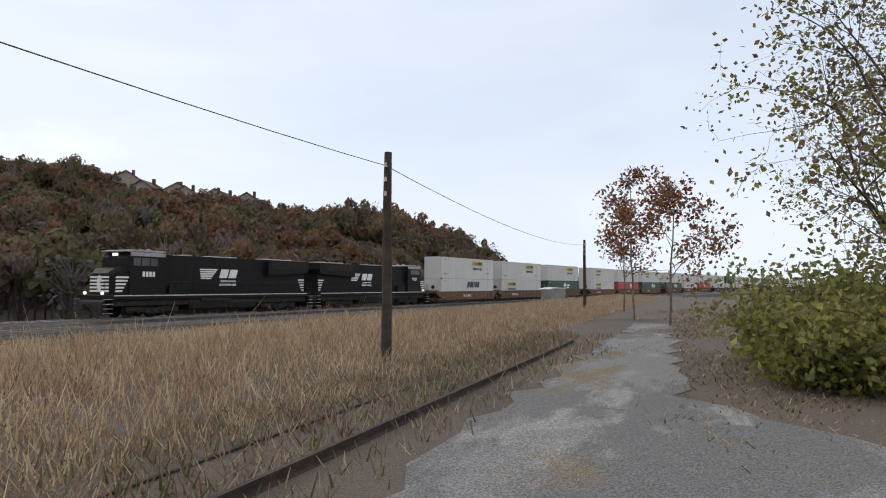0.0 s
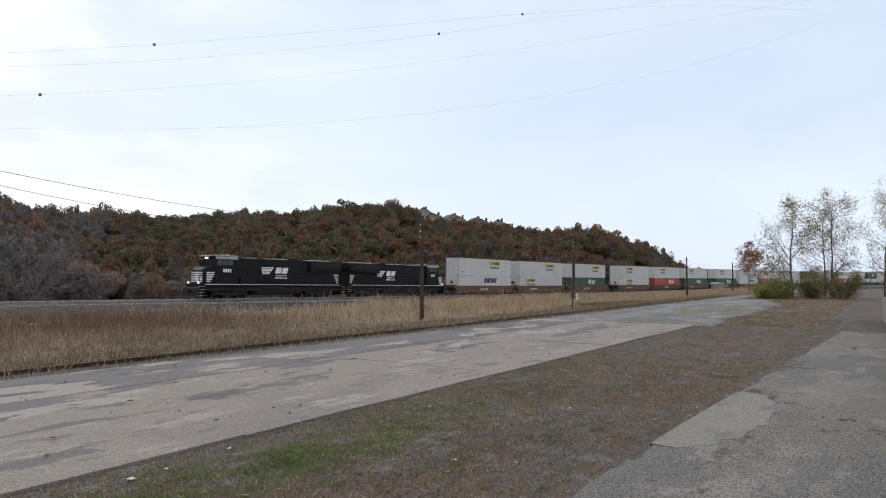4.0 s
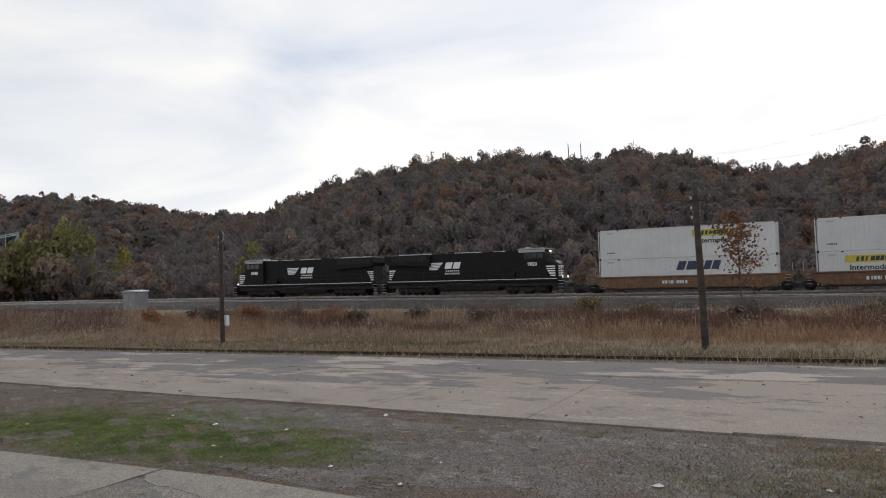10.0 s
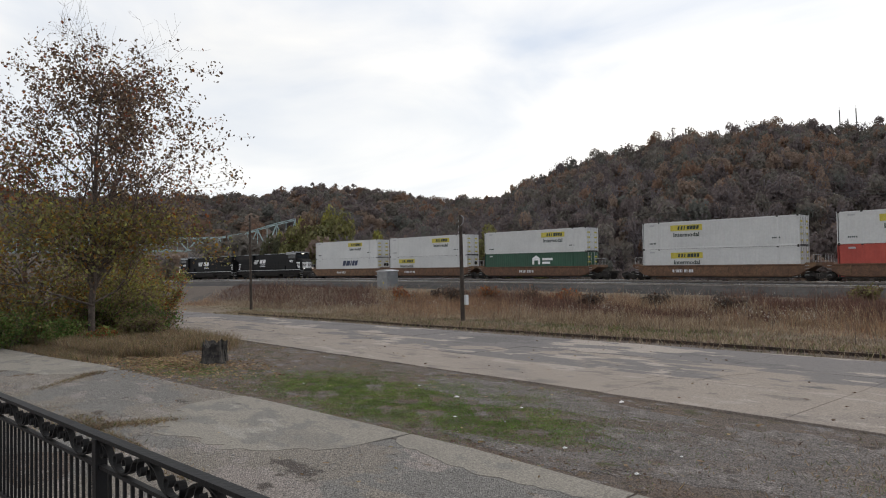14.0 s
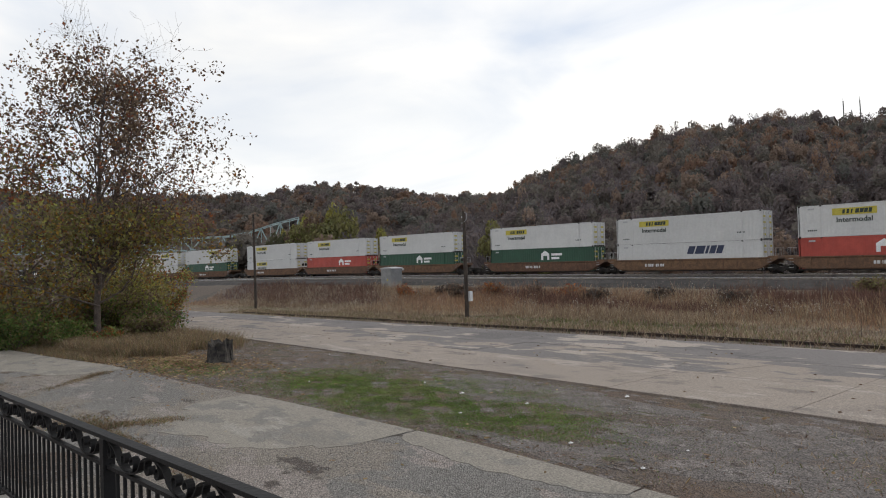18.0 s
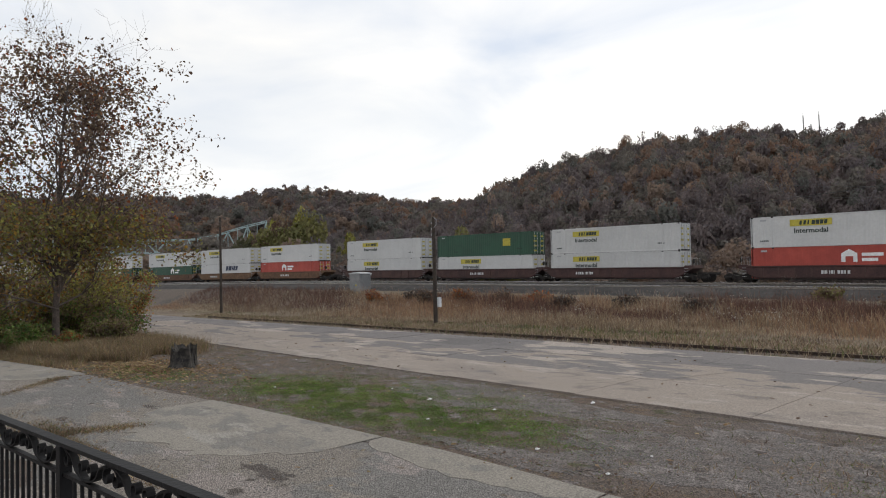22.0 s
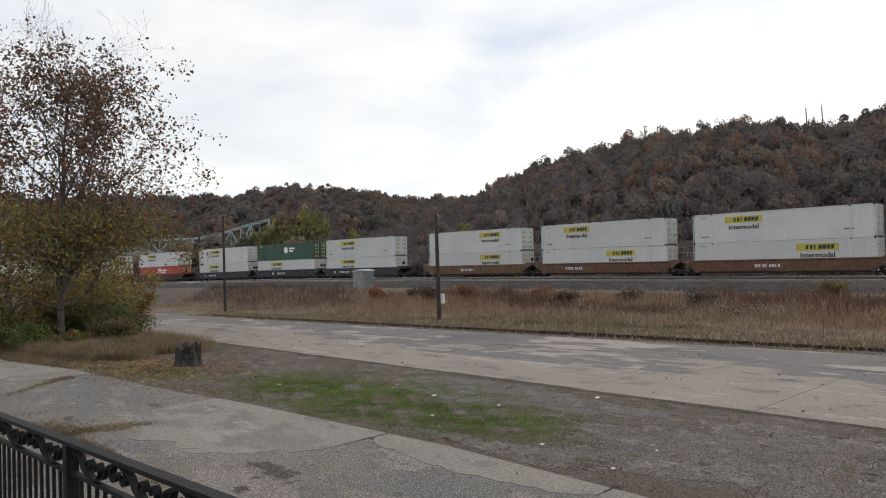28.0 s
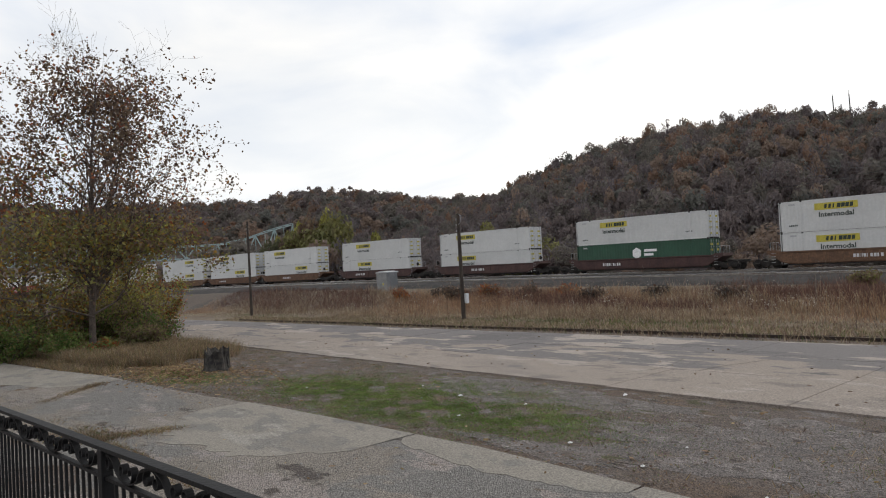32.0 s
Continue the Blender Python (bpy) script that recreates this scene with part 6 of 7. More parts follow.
# seed heads on the rusty crown
for k in range(9):
    p = Vector((9.6 + gb.normal() * 0.9, 12.8 + gb.normal() * 0.5, gb.uniform(4.0, 4.9)))
    part("seed_head", Shape().tube([p, p + Vector((0.02, 0, 0.12)), p + Vector((0.03, 0, 0.22))], [0.02, 0.035, 0.008], 5), L_RUST, bush)

# shrubs and weeds at the foot of the sycamore, at the end of the road, by the pole
for k, (x, y, r, h, lv) in enumerate(((-46, 4.2, 2.4, 2.6, [B_GREEN, L_OLIVE, L_GREEN]), (-49.5, 2.5, 2.8, 3.2, [L_GREEN, L_OLIVE, B_GREEN]), (-44.5, 7.2, 1.6, 1.7, [B_GREEN, L_OLIVE, L_GREEN]), (-51.5, 9.5, 2.6, 3.0, [L_OLIVE, L_GREEN, L_BROWN]), (-43.0, 11.2, 1.3, 1.5, [L_OLIVE, L_BROWN]),
                                      (-47, 12.5, 2.0, 2.4, [L_OLIVE, L_GREEN, L_BROWN]), (-42.2, 8.6, 0.9, 1.0, [B_GREEN, L_OLIVE, L_RUST]))):
    shrub(x, y, r, h, lv, 11, 0.14, 40 + k, "dense green undergrowth at the foot of a sycamore", group="undergrowth", stems=16)
for k, (x, y, r, h, lv) in enumerate(((124.5, 20.2, 2.2, 2.4, [B_YELLOW, L_YELLOW, L_OLIVE]), (127, 18.0, 2.6, 3.2, [L_OLIVE, B_YELLOW]), (129.5, 20.4, 2.8, 3.2, [B_YELLOW, L_OLIVE]), (129, 14.5, 3.0, 4.6, [L_OLIVE, L_BROWN]), (132, 10.5, 3.2, 5.0, [L_OLIVE, L_BROWN]))):
    shrub(x, y, r, h, lv, 14, 0.17, 60 + k, "green and yellowing bush beside the gravel lane", group="bushes by the lane", stems=16)
for k, (x, y, h, w) in enumerate(((129, 17.0, 14.0, 6.5), (134, 12.0, 15.5, 7.0), (143, 13.5, 14.0, 6.5), (134, 5, 15, 7))):
    gr = grow(rng, (x, y, 0), h, w, 15, 3, (-0.3, 0), 0.25, 0.15, 0.6, 0.16, (5, 7))
    plant("bare_tree", "leaning half-bare tree with sparse olive leaves", "tree", gr, M_BARKDK, [L_OLIVE, L_YELLOW, L_BROWN], 3, 0.15, 0.35, 80 + k, "trees by the lane")
for k, (x, y, h) in enumerate(((147, 24.5, 8.5), (153, 27, 9.5), (166, 29, 9.0))):
    gr = grow(rng, (x, y, 0), h, 3.2, 9, 3, (0, 0), 0.22, 0.3, 0.8, 0.08, (4, 6))
    plant("bare_tree", "small bare tree with a few pinkish leaves", "tree", gr, M_BARK, [L_RUST, L_BROWN], 2, 0.22, 0.3, 90 + k, "trees by the lane")
gr = grow(rng, (-5.0, 45.0, 0.2), 6.6, 2.4, 11, 3, (0, 0), 0.25, 0.3, 0.7, 0.07, (3, 5))
plant("small_tree", "small tree with dry brown and orange leaves by the tracks", "tree", gr, M_BARKDK, [L_BROWN, L_DARK, L_RUST], 2, 0.18, 0.3, 97)
for k, (x, y, h) in enumerate(((76.2, 31.2, 3.0), (77.2, 32.6, 3.2), (80.2, 31.4, 3.1), (81, 32.6, 2.7), (79.2, 30.8, 2.4), (-50, 44, 3.0), (-33, 41, 2.4), (-17, 43, 2.8), (-9.5, 41, 2.2), (-42, 42, 2.2), (-55, 41, 2.6), (-28, 43, 2.6), (-21, 42, 2.4), (12, 44, 2.2), (51.4, 32.2, 2.2))):
    gr = grow(rng, (x, y, float(ground_height(x, y))), h, 1.3, 6, 2, (rng.normal() * 0.6, 0), 0.3, 0.35, 0.9, 0.035, (3, 5))
    plant("bare_sapling", "leafless sumac sapling in the tall grass", "sapling", gr, M_BARK, [], 0, 0.1, 0.1, 100 + k, "saplings along the siding")
for k, (x, y, h, lv) in enumerate(((-18.5, 55.3, 1.0, [L_OLIVE, L_BROWN]), (-12, 48, 0.9, [L_BROWN, L_DARK]), (-24, 46, 1.0, [L_DARK, L_BARE]), (-31, 47.5, 1.1, [L_DARK, L_BARE]), (-36, 45.5, 1.0, [L_DARK, L_BARE]), (-44, 46.5, 1.2, [L_DARK, L_BARE]), (-54, 45, 1.3, [L_DARK, L_BARE]), (-58, 47, 1.2, [L_DARK, L_BARE]), (2, 47, 0.8, [L_DARK, L_BARE]), (-5, 46, 0.9, [L_DARK, L_BARE]), (-40, 47, 1.3, [L_RUST, L_BROWN]), (-49, 46, 1.5, [L_BROWN, L_RUST]), (20, 47, 1.1, [L_RUST, L_BROWN]), (-62, 44, 1.6, [L_BROWN, L_RUST]))):
    ob = shrub(x, y, 1.4, h, lv, 8, 0.2, 120 + k, "low shrub with dry autumn leaves among the grass", group="low shrubs by the tracks", stems=9)
    ob.location.z = float(ground_height(x, y))


# far woods: crowns of many leaf clumps on trunks, one mass per hillside
def crown_template(g, bare, n=27, s=1.0):
    """Lobed crown of leaf clumps, or a spray of bare boughs, in unit size: triangles (n, 3, 3)."""
    if bare:
        n = 80
        z0 = g.uniform(-1.2, 0.5, n)
        a, out = g.uniform(0, 6.2832, n), g.uniform(0.35, 1.0, n) * np.sqrt(np.clip(1.05 - z0 ** 2 * 0.4, 0.1, 1))
        p0 = np.stack([np.cos(a) * 0.3 * out, np.sin(a) * 0.3 * out, z0], -1) * g.uniform(0.0, 1.0, (n, 1)) ** 0.3
        p0[:, 2] = z0
        p1 = np.stack([np.cos(a) * out, np.sin(a) * out, np.clip(z0 + g.uniform(0.3, 0.8, n), -1, 1.1)], -1)
        w = np.stack([-np.sin(a), np.cos(a), np.zeros(n)], -1) * 0.035
        v, _ = cards(p1 * 0.9, g.uniform(0.12, 0.22, n), 1.2, rng=g)
        q = v.reshape(n, 4, 3)
        return np.concatenate([np.stack([p0 - w, p0 + w, p1], 1), q[:, [0, 1, 2]], q[:, [0, 2, 3]]])
    out = []
    for _ in range(6):
        c = g.normal(size=3) * np.array([0.34, 0.34, 0.30])
        d = g.normal(size=(n, 3))
        d[:, 2] = np.abs(d[:, 2]) - 0.3
        d /= np.linalg.norm(d, axis=1)[:, None]
        p = c + d * g.uniform(0.38, 0.58) * g.uniform(0.78, 1.05, (n, 1))
        q = d + 0.5 * g.normal(size=(n, 3))
        q /= np.linalg.norm(q, axis=1)[:, None]
        a = np.cross(q, g.normal(size=(n, 3)))
        a /= np.linalg.norm(a, axis=1)[:, None]
        b = np.cross(q, a)
        k = s * g.uniform(0.09, 0.19, (n, 1))
        out.append(np.stack([p + a * k, p + (b * 0.87 - a * 0.5) * k, p - (b * 0.87 + a * 0.5) * k], 1))
    return np.concatenate(out)


gw = np.random.default_rng(21)
TEMPL = [crown_template(gw, False, 60, 1.0) for _ in range(14)]
SMALL = [crown_template(gw, False, 48, 1.0) for _ in range(14)]
FINE = [crown_template(gw, False, 200, 0.55) for _ in range(6)]
BARE = [crown_template(gw, True) for _ in range(6)]


def woods(name, label, xs, ys, radius, height, probs, mats, zoff=0.0, thin=1.0, templ=TEMPL, upper=None, line=30.0):
    keep = ys > track_y(xs)[0] + 6.5
    xs, ys = xs[keep], ys[keep]
    n = len(xs)
    zs = ground_height(xs, ys) + zoff
    V, idx = [], []
    kind = gw.choice(len(mats), n, p=probs)
    if upper:  # another mix of trees above that height
        kind = np.where(zs + 7 * gw.normal(size=n) + 6 * np.sin(xs * 0.05) > line, gw.choice(len(mats), n, p=upper), kind)
    for i in range(n):
        r = radius * gw.uniform(0.6, 1.4)
        h = height * gw.uniform(0.7, 1.25)
        a = gw.uniform(0, 6.2832)
        t = templ[gw.integers(0, len(templ))]
        if kind[i] == len(mats) - 1:
            t = BARE[gw.integers(0, len(BARE))]
        elif thin < 1:
            t = t[gw.random(len(t)) < thin]
        ca, sa = math.cos(a), math.sin(a)
        v = np.empty_like(t)
        v[..., 0] = (t[..., 0] * ca - t[..., 1] * sa) * r + xs[i]
        v[..., 1] = (t[..., 0] * sa + t[..., 1] * ca) * r + ys[i]
        v[..., 2] = t[..., 2] * h * 0.44 + zs[i] + h * 0.56
        V.append(v.reshape(-1, 3))
        idx.append(np.full(len(t), kind[i]))
        w = 0.16
        tr = np.array([[(-w, 0, -1), (w, 0, -1), (0, 0, h * 0.75)], [(0, -w, -1), (0, w, -1), (0, 0, h * 0.75)]], float) + np.array([xs[i], ys[i], zs[i]])
        V.append(tr.reshape(-1, 3))
        idx.append(np.full(2, len(mats) - 1))
    V = np.concatenate(V)
    me = big_mesh(name, V, np.arange(len(V)).reshape(-1, 3), mats, np.concatenate(idx))
    return tagged(new(name, me), label, "woods", kind="stuff")


def scatter(az0, az1, r0, r1, n):
    az = np.radians(gw.uniform(az0, az1, n))
    r = np.sqrt(gw.uniform(r0 ** 2, r1 ** 2, n))
    return r * np.sin(az), r * np.cos(az)


# leaf colours with the haze painted in
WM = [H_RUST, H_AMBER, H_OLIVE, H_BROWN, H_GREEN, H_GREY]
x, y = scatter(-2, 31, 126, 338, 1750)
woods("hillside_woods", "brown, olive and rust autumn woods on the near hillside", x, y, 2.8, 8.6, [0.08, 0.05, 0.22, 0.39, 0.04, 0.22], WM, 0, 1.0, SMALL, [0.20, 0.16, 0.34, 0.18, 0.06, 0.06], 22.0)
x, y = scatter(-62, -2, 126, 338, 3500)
woods("hillside_woods", "brown and olive autumn woods on the near hillside, haze in their colours", x, y, 2.8, 8.6, [0.05, 0.04, 0.22, 0.39, 0.04, 0.26], WM, 0, 1.0, SMALL, [0.15, 0.17, 0.36, 0.20, 0.06, 0.06], 26.0)
x, y = scatter(-44, 14, 316, 340, 170)
woods("ridge_trees", "taller rounded trees along the top of the near hill", x, y, 4.0, 10.8, [0.06, 0.08, 0.26, 0.32, 0.08, 0.20], WM, 0, 1.0, FINE)
x, y = scatter(18, 77, 165, 309, 2900)
woods("hillside_woods", "rust, amber and olive autumn woods on the ridge", x, y, 2.8, 7.6, [0.24, 0.13, 0.26, 0.25, 0.05, 0.07], [R_RUST, R_AMBER, R_OLIVE, R_BROWN, R_GREEN, H_GREY])
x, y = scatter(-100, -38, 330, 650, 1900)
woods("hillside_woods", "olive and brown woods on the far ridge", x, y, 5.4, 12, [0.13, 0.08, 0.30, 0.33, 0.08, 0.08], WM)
x, y = scatter(-80, -55, 130, 260, 240)
woods("riverside_woods", "yellowing trees along the river below the bridge", x, y, 4.2, 10, [0.05, 0.22, 0.35, 0.18, 0.12, 0.08], WM, 1.0)
x, y = scatter(-63.4, -60.6, 140, 146, 7)
woods("riverside_woods", "tall amber trees beside the bridge", x, y, 4.4, 16.0, [0.1, 0.35, 0.55, 0.0, 0.0, 0.0], [L_BROWN, L_YELLOW, L_OLIVE, R_BROWN, R_GREEN, H_GREY], 0, 1.0, FINE)
x, y = scatter(-70, -56.8, 138, 152, 34)
woods("riverside_woods", "low olive and yellow trees behind the tracks", x, y, 3.2, 12.5, [0.0, 0.3, 0.45, 0.1, 0.15, 0.0], [R_RUST, L_YELLOW, L_OLIVE, R_BROWN, R_GREEN, H_GREY], 0, 1.0, FINE)
x, y = scatter(-48.5, -38.5, 103, 124, 26)
woods("riverside_woods", "low olive and amber trees below the near hill", x, y, 3.4, 8.4, [0.04, 0.26, 0.40, 0.10, 0.0, 0.20], [L_BROWN, L_YELLOW, L_OLIVE, L_BROWN, R_GREEN, H_GREY], 0, 0.8, FINE)
_s = gw.uniform(-260, 330, 420)
_o = gw.uniform(9, 30, 420)
xy = np.array([track(s, o)[:2] for s, o in zip(_s, _o)])
woods("trackside_thicket", "yellow-brown thicket behind the tracks", xy[:, 0], xy[:, 1], 2.2, 5.6, [0.05, 0.16, 0.27, 0.22, 0.04, 0.26], WM, 0, 0.9, [q * 1.0 for q in FINE])


# ---- grasses: blades of several hues, one mass per strip ----
def blades(name, label, x, y, h, width, mats, probs, lean=0.25, seed=1, kind_fn=None):
    g = np.random.default_rng(seed)
    n = len(x)
    z = ground_height(x, y) - 0.02
    h = h * g.uniform(0.45, 1.25, n)
    a = g.uniform(0, 6.2832, n)
    dx, dy = np.cos(a) * width * 0.5, np.sin(a) * width * 0.5
    lx, ly = g.normal(size=n) * lean * h, g.normal(size=n) * lean * h
    zero = np.zeros(n)
    base = np.stack([x, y, z], -1)
    v = np.stack([base + np.stack([-dx, -dy, zero], -1), base + np.stack([dx, dy, zero], -1), base + np.stack([lx + dx * 0.35, ly + dy * 0.35, h], -1), base + np.stack([lx - dx * 0.35, ly - dy * 0.35, h], -1)], 1).reshape(-1, 3)
    which = kind_fn(x, y, g) if kind_fn else g.choice(len(mats), n, p=probs)
    return tagged(new(name, big_mesh(name, v, np.arange(4 * n).reshape(n, 4), mats, which)), label, "grass", kind="stuff")


g = np.random.default_rng(31)
L_LAWN = leaf_mat("fresh_green_grass", (0.115, 0.215, 0.030), (0.165, 0.275, 0.048))
L_FALLEN = leaf_mat("tan_fallen_leaves", (0.25, 0.155, 0.08), (0.36, 0.25, 0.14))


def field_hues(x, y, g):
    s = np.sin(x * 0.11 + 1.0) + np.sin(x * 0.043 + y * 0.21) + g.normal(size=len(x)) * 0.6
    red = np.sin(x * 0.19 + y * 0.5) + np.sin(x * 0.07 + 2.0) + g.normal(size=len(x)) * 0.5
    k = np.where(y < 34.0, np.where(s > 0.1, 0, np.where(s > -1.1, 2, 3)), np.where(s > 0.3, 1, np.where(s > -1.0, 0, 2)))
    k = np.where((y > 39.5) & (red > np.where(x < -18, -0.3, 0.4)), 4, k)
    k = np.where((x > 46 + 6 * g.normal(size=len(x))) & (k != 3), 5, k)
    return np.where((g.random(len(x)) < 0.10), 2, k)


L_PALE = leaf_mat("bright_straw_grass", (0.40, 0.29, 0.185), (0.50, 0.38, 0.26))
L_REDMOSS = leaf_mat("red_brown_moss", (0.18, 0.118, 0.078), (0.225, 0.15, 0.10))
L_REDWEED = leaf_mat("dark_red_weeds", (0.10, 0.05, 0.04), (0.145, 0.075, 0.058))
n = 270000
x = g.uniform(-115, 150, n)
_u = g.random(n)
x = np.where(_u < 0.40, g.uniform(-60, 45, n), np.where(_u < 0.62, g.uniform(62, 115, n), x))
y = 30.2 + g.random(n) ** 0.9 * 19
ty, tz = track_y(x)
ok = y < ty - 9.0
x, y = x[ok], y[ok]
clump = np.sin(x * 0.9 + 2 * np.sin(y * 0.5)) * np.sin(y * 1.3 + x * 0.21) + 0.6 * np.sin(x * 0.23 + y * 0.4)
hh = np.interp(y, (30, 33, 36, 39, 44), (0.10, 0.15, 0.32, 0.6, 0.8)) * (1 + 0.35 * clump)
hh = np.where(g.random(len(x)) < 0.06, hh * 1.7, hh)
blades("tall_dry_grass", "tall straw and reddish dry grass between siding and tracks", x, y, hh, 0.032, [L_STRAW, L_RGRASS, L_BROWN, L_DRYGREEN, L_REDWEED, L_PALE], None, 0.38, 5, field_hues)
# pale seed tufts in the field
n = 3600
x = np.repeat(g.uniform(-70, 60, 180), 20) + g.normal(size=n) * 0.35
y = np.repeat(g.uniform(36, 50, 180), 20) + g.normal(size=n) * 0.3
ok = y < track_y(x)[0] - 9.2
x, y = x[ok], y[ok]
v, f = cards(np.stack([x, y, ground_height(x, y) + 0.75 + 0.2 * g.normal(size=len(x))], -1), g.uniform(0.05, 0.11, len(x)), 1.0, rng=g)
tagged(new("seed_heads", big_mesh("seed_heads", v, f, [mat("pale_seed_fluff", (0.4, 0.36, 0.3), (0.5, 0.46, 0.4), 2, 0.9, bump=0, island=0.2)])), "pale fluffy seed heads in the dry field", "weeds", kind="stuff")
# dark dead stalks
n = 900
x, y = g.uniform(-80, 110, n), g.uniform(30.8, 46, n)
blades("dead_stalks", "thin dark dead weed stalks standing in the grass", x, y, np.full(n, 1.1), 0.022, [L_BARE], [1.0], 0.1, 8)
# verge along the siding and between the rails
n = 46000
x, y = g.uniform(-75, 138, n), np.where(g.random(n) < 0.10, g.normal(27.1, 0.3, n), g.uniform(27.95, 31, n))
blades("verge_grass", "short straw-coloured grass along the rusty siding", x, y, np.full(n, 0.26), 0.035, [L_STRAW, L_DRYGREEN, L_BROWN], [0.44, 0.18, 0.38], 0.5, 9)


# green patches and thin brown turf on the lot: heading centre, spread
EDGE = ((-70, -50, -38, -31.8, -21.6, -17.8, -13.2, -10, 0, 8, 16, 28, 60), (0.5, 3.4, 5.3, 6.5, 7.5, 8.0, 8.4, 8.65, 8.65, 8.9, 8.8, 8.5, 7.0))
PATCHES = ((-19.0, 10.8, 2.8, 1.6), (-15.2, 10.4, 2.2, 1.3), (-11.6, 11.0, 2.6, 1.3), (-29.0, 8.6, 3.0, 0.9), (-14.6, 13.2, 2.0, 0.9), (-2.2, 11.5, 1.1, 0.5), (2.8, 12.4, 2.2, 0.8), (21, 13.4, 4.0, 0.7), (8.5, 10.6, 2.0, 0.6))


def lot_points(n, sparse):
    x = np.where(g.random(n) < 0.8, g.uniform(-40, 32, n), g.uniform(-60, 75, n))
    y = g.uniform(6.5, 15.5, n)
    lush = sum(np.exp(-((x - a) / c) ** 2 - ((y - b) / d) ** 2) for a, b, c, d in PATCHES)
    wob = np.sin(x * 1.9 + np.sin(y * 2.3)) * np.sin(y * 2.7 + x * 0.6) + 0.6 * np.sin(x * 0.61 + y * 1.1) + g.normal(size=n) * 0.25
    gravelly = np.exp(-((x + 4) / 5.5) ** 2)
    ok = (y > np.interp(x, *EDGE) + 0.12) & ((lush + 0.22 * wob > 0.36) if not sparse else (wob > 0.15 + gravelly * 0.7))
    return x[ok], y[ok], wob[ok]


px, py = [], []
for a, b, c, d in PATCHES:
    m = int(21000 * c * d)
    px.append(a + c * 0.75 * g.normal(size=m))
    py.append(b + d * 0.75 * g.normal(size=m))
x, y = np.concatenate(px), np.concatenate(py)
wob = np.sin(x * 2.9 + np.sin(y * 3.3)) * np.sin(y * 3.7 + x * 0.9) + 0.5 * np.sin(x * 7.1 + y * 3) * np.sin(y * 8.3) + 0.7 * np.sin(x * 0.9 + 1.3 * np.sin(y * 1.7)) * np.sin(y * 1.9 + x * 0.4)
ok = (y > np.interp(x, *EDGE) + 0.1) & (y < 15.2) & (wob + 0.55 * g.normal(size=len(x)) > -0.3)
x, y = x[ok], y[ok]
blades("lawn_grass", "short green grass in patches on the gravel lot", x, y, np.full(len(x), 0.042), 0.014, [L_LAWN, L_DRYGREEN, L_STRAW, L_BROWN], [0.60, 0.18, 0.08, 0.14], 0.9, 10)
x, y, w = lot_points(150000, True)
blades("thin_turf", "thin brown and olive turf on the gravel lot", x, y, np.full(len(x), 0.05), 0.016, [L_DRYGREEN, L_BROWN, L_STRAW], [0.42, 0.42, 0.16], 0.8, 14)
n = 85000
x, y = g.normal(-41.5, 5.0, n), g.normal(9.2, 2.4, n)
ok = (y > np.interp(x, *EDGE) + 0.2) & (y < 14.6) & (x < -34 + 1.2 * np.sin(y * 2.1))
x, y = x[ok], y[ok]
blades("tall_weeds", "tall dry weeds with pale tips round the sycamore", x, y, np.where(y > np.interp(x, *EDGE) + 1.6, 0.6, 0.28), 0.016, [L_STRAW, L_BROWN, L_DRYGREEN, L_FALLEN], [0.26, 0.26, 0.18, 0.30], 0.4, 12)
n = 75000
x, y = g.normal(7.4, 4.6, n), g.normal(12.2, 1.6, n)
ok = (y > np.interp(x, *EDGE) + 0.2) & (y < 15.1)
x, y = x[ok], y[ok]
blades("tall_weeds", "dry weeds and grass round the large bush", x, y, np.full(len(x), 0.10), 0.02, [L_STRAW, L_BROWN, L_DRYGREEN, L_FALLEN], [0.24, 0.34, 0.26, 0.16], 0.8, 13)
n = 500
x, y = g.normal(12.8, 0.8, n), g.normal(12.6, 0.7, n)
blades("dead_stalks", "tall dead weed stalks beside the large bush", x, y, np.full(n, 0.9), 0.014, [L_BROWN, L_BARE], [0.6, 0.4], 0.15, 15)


n = 110000  # worn turf between the road and the apron
x = np.where(g.random(n) < 0.75, g.uniform(9, 40, n), g.uniform(40, 72, n))
y = g.uniform(7.5, 15.2, n)
wob = np.sin(x * 0.9 + 2 * np.sin(y * 0.8)) * np.sin(y * 1.4 + x * 0.3) + 0.5 * g.normal(size=n)
ok = (y > np.interp(x, *EDGE) + 0.25) & (wob > -0.75)
x, y, wob = x[ok], y[ok], wob[ok]
blades("worn_turf", "worn tan and olive turf between road and apron", x, y, np.full(len(x), 0.055), 0.026, [L_DRYGREEN, L_BROWN, L_STRAW, L_FALLEN], None, 0.9, 19, lambda a, b, r: np.where(b + r.normal(size=len(a)) > 12.2, r.choice(4, len(a), p=[0.42, 0.18, 0.26, 0.14]), r.choice(4, len(a), p=[0.16, 0.22, 0.38, 0.24])))
n = 30000  # weeds and leaf mould at the foot of the fence
px = g.uniform(-16, 9, 70000)  # brown moss and thin grass on the gravel
py = g.uniform(8.5, 15.2, 70000)
wob = np.sin(px * 1.3 + 1.4 * np.sin(py * 1.1)) * np.sin(py * 1.6 + px * 0.5) + 0.5 * np.sin(px * 3.1 + py * 2) * np.sin(py * 3.7) + 0.3 * g.normal(size=70000)
ok = (py > np.interp(px, *EDGE) + 0.1) & (wob > 0.12)
px, py = px[ok], py[ok]
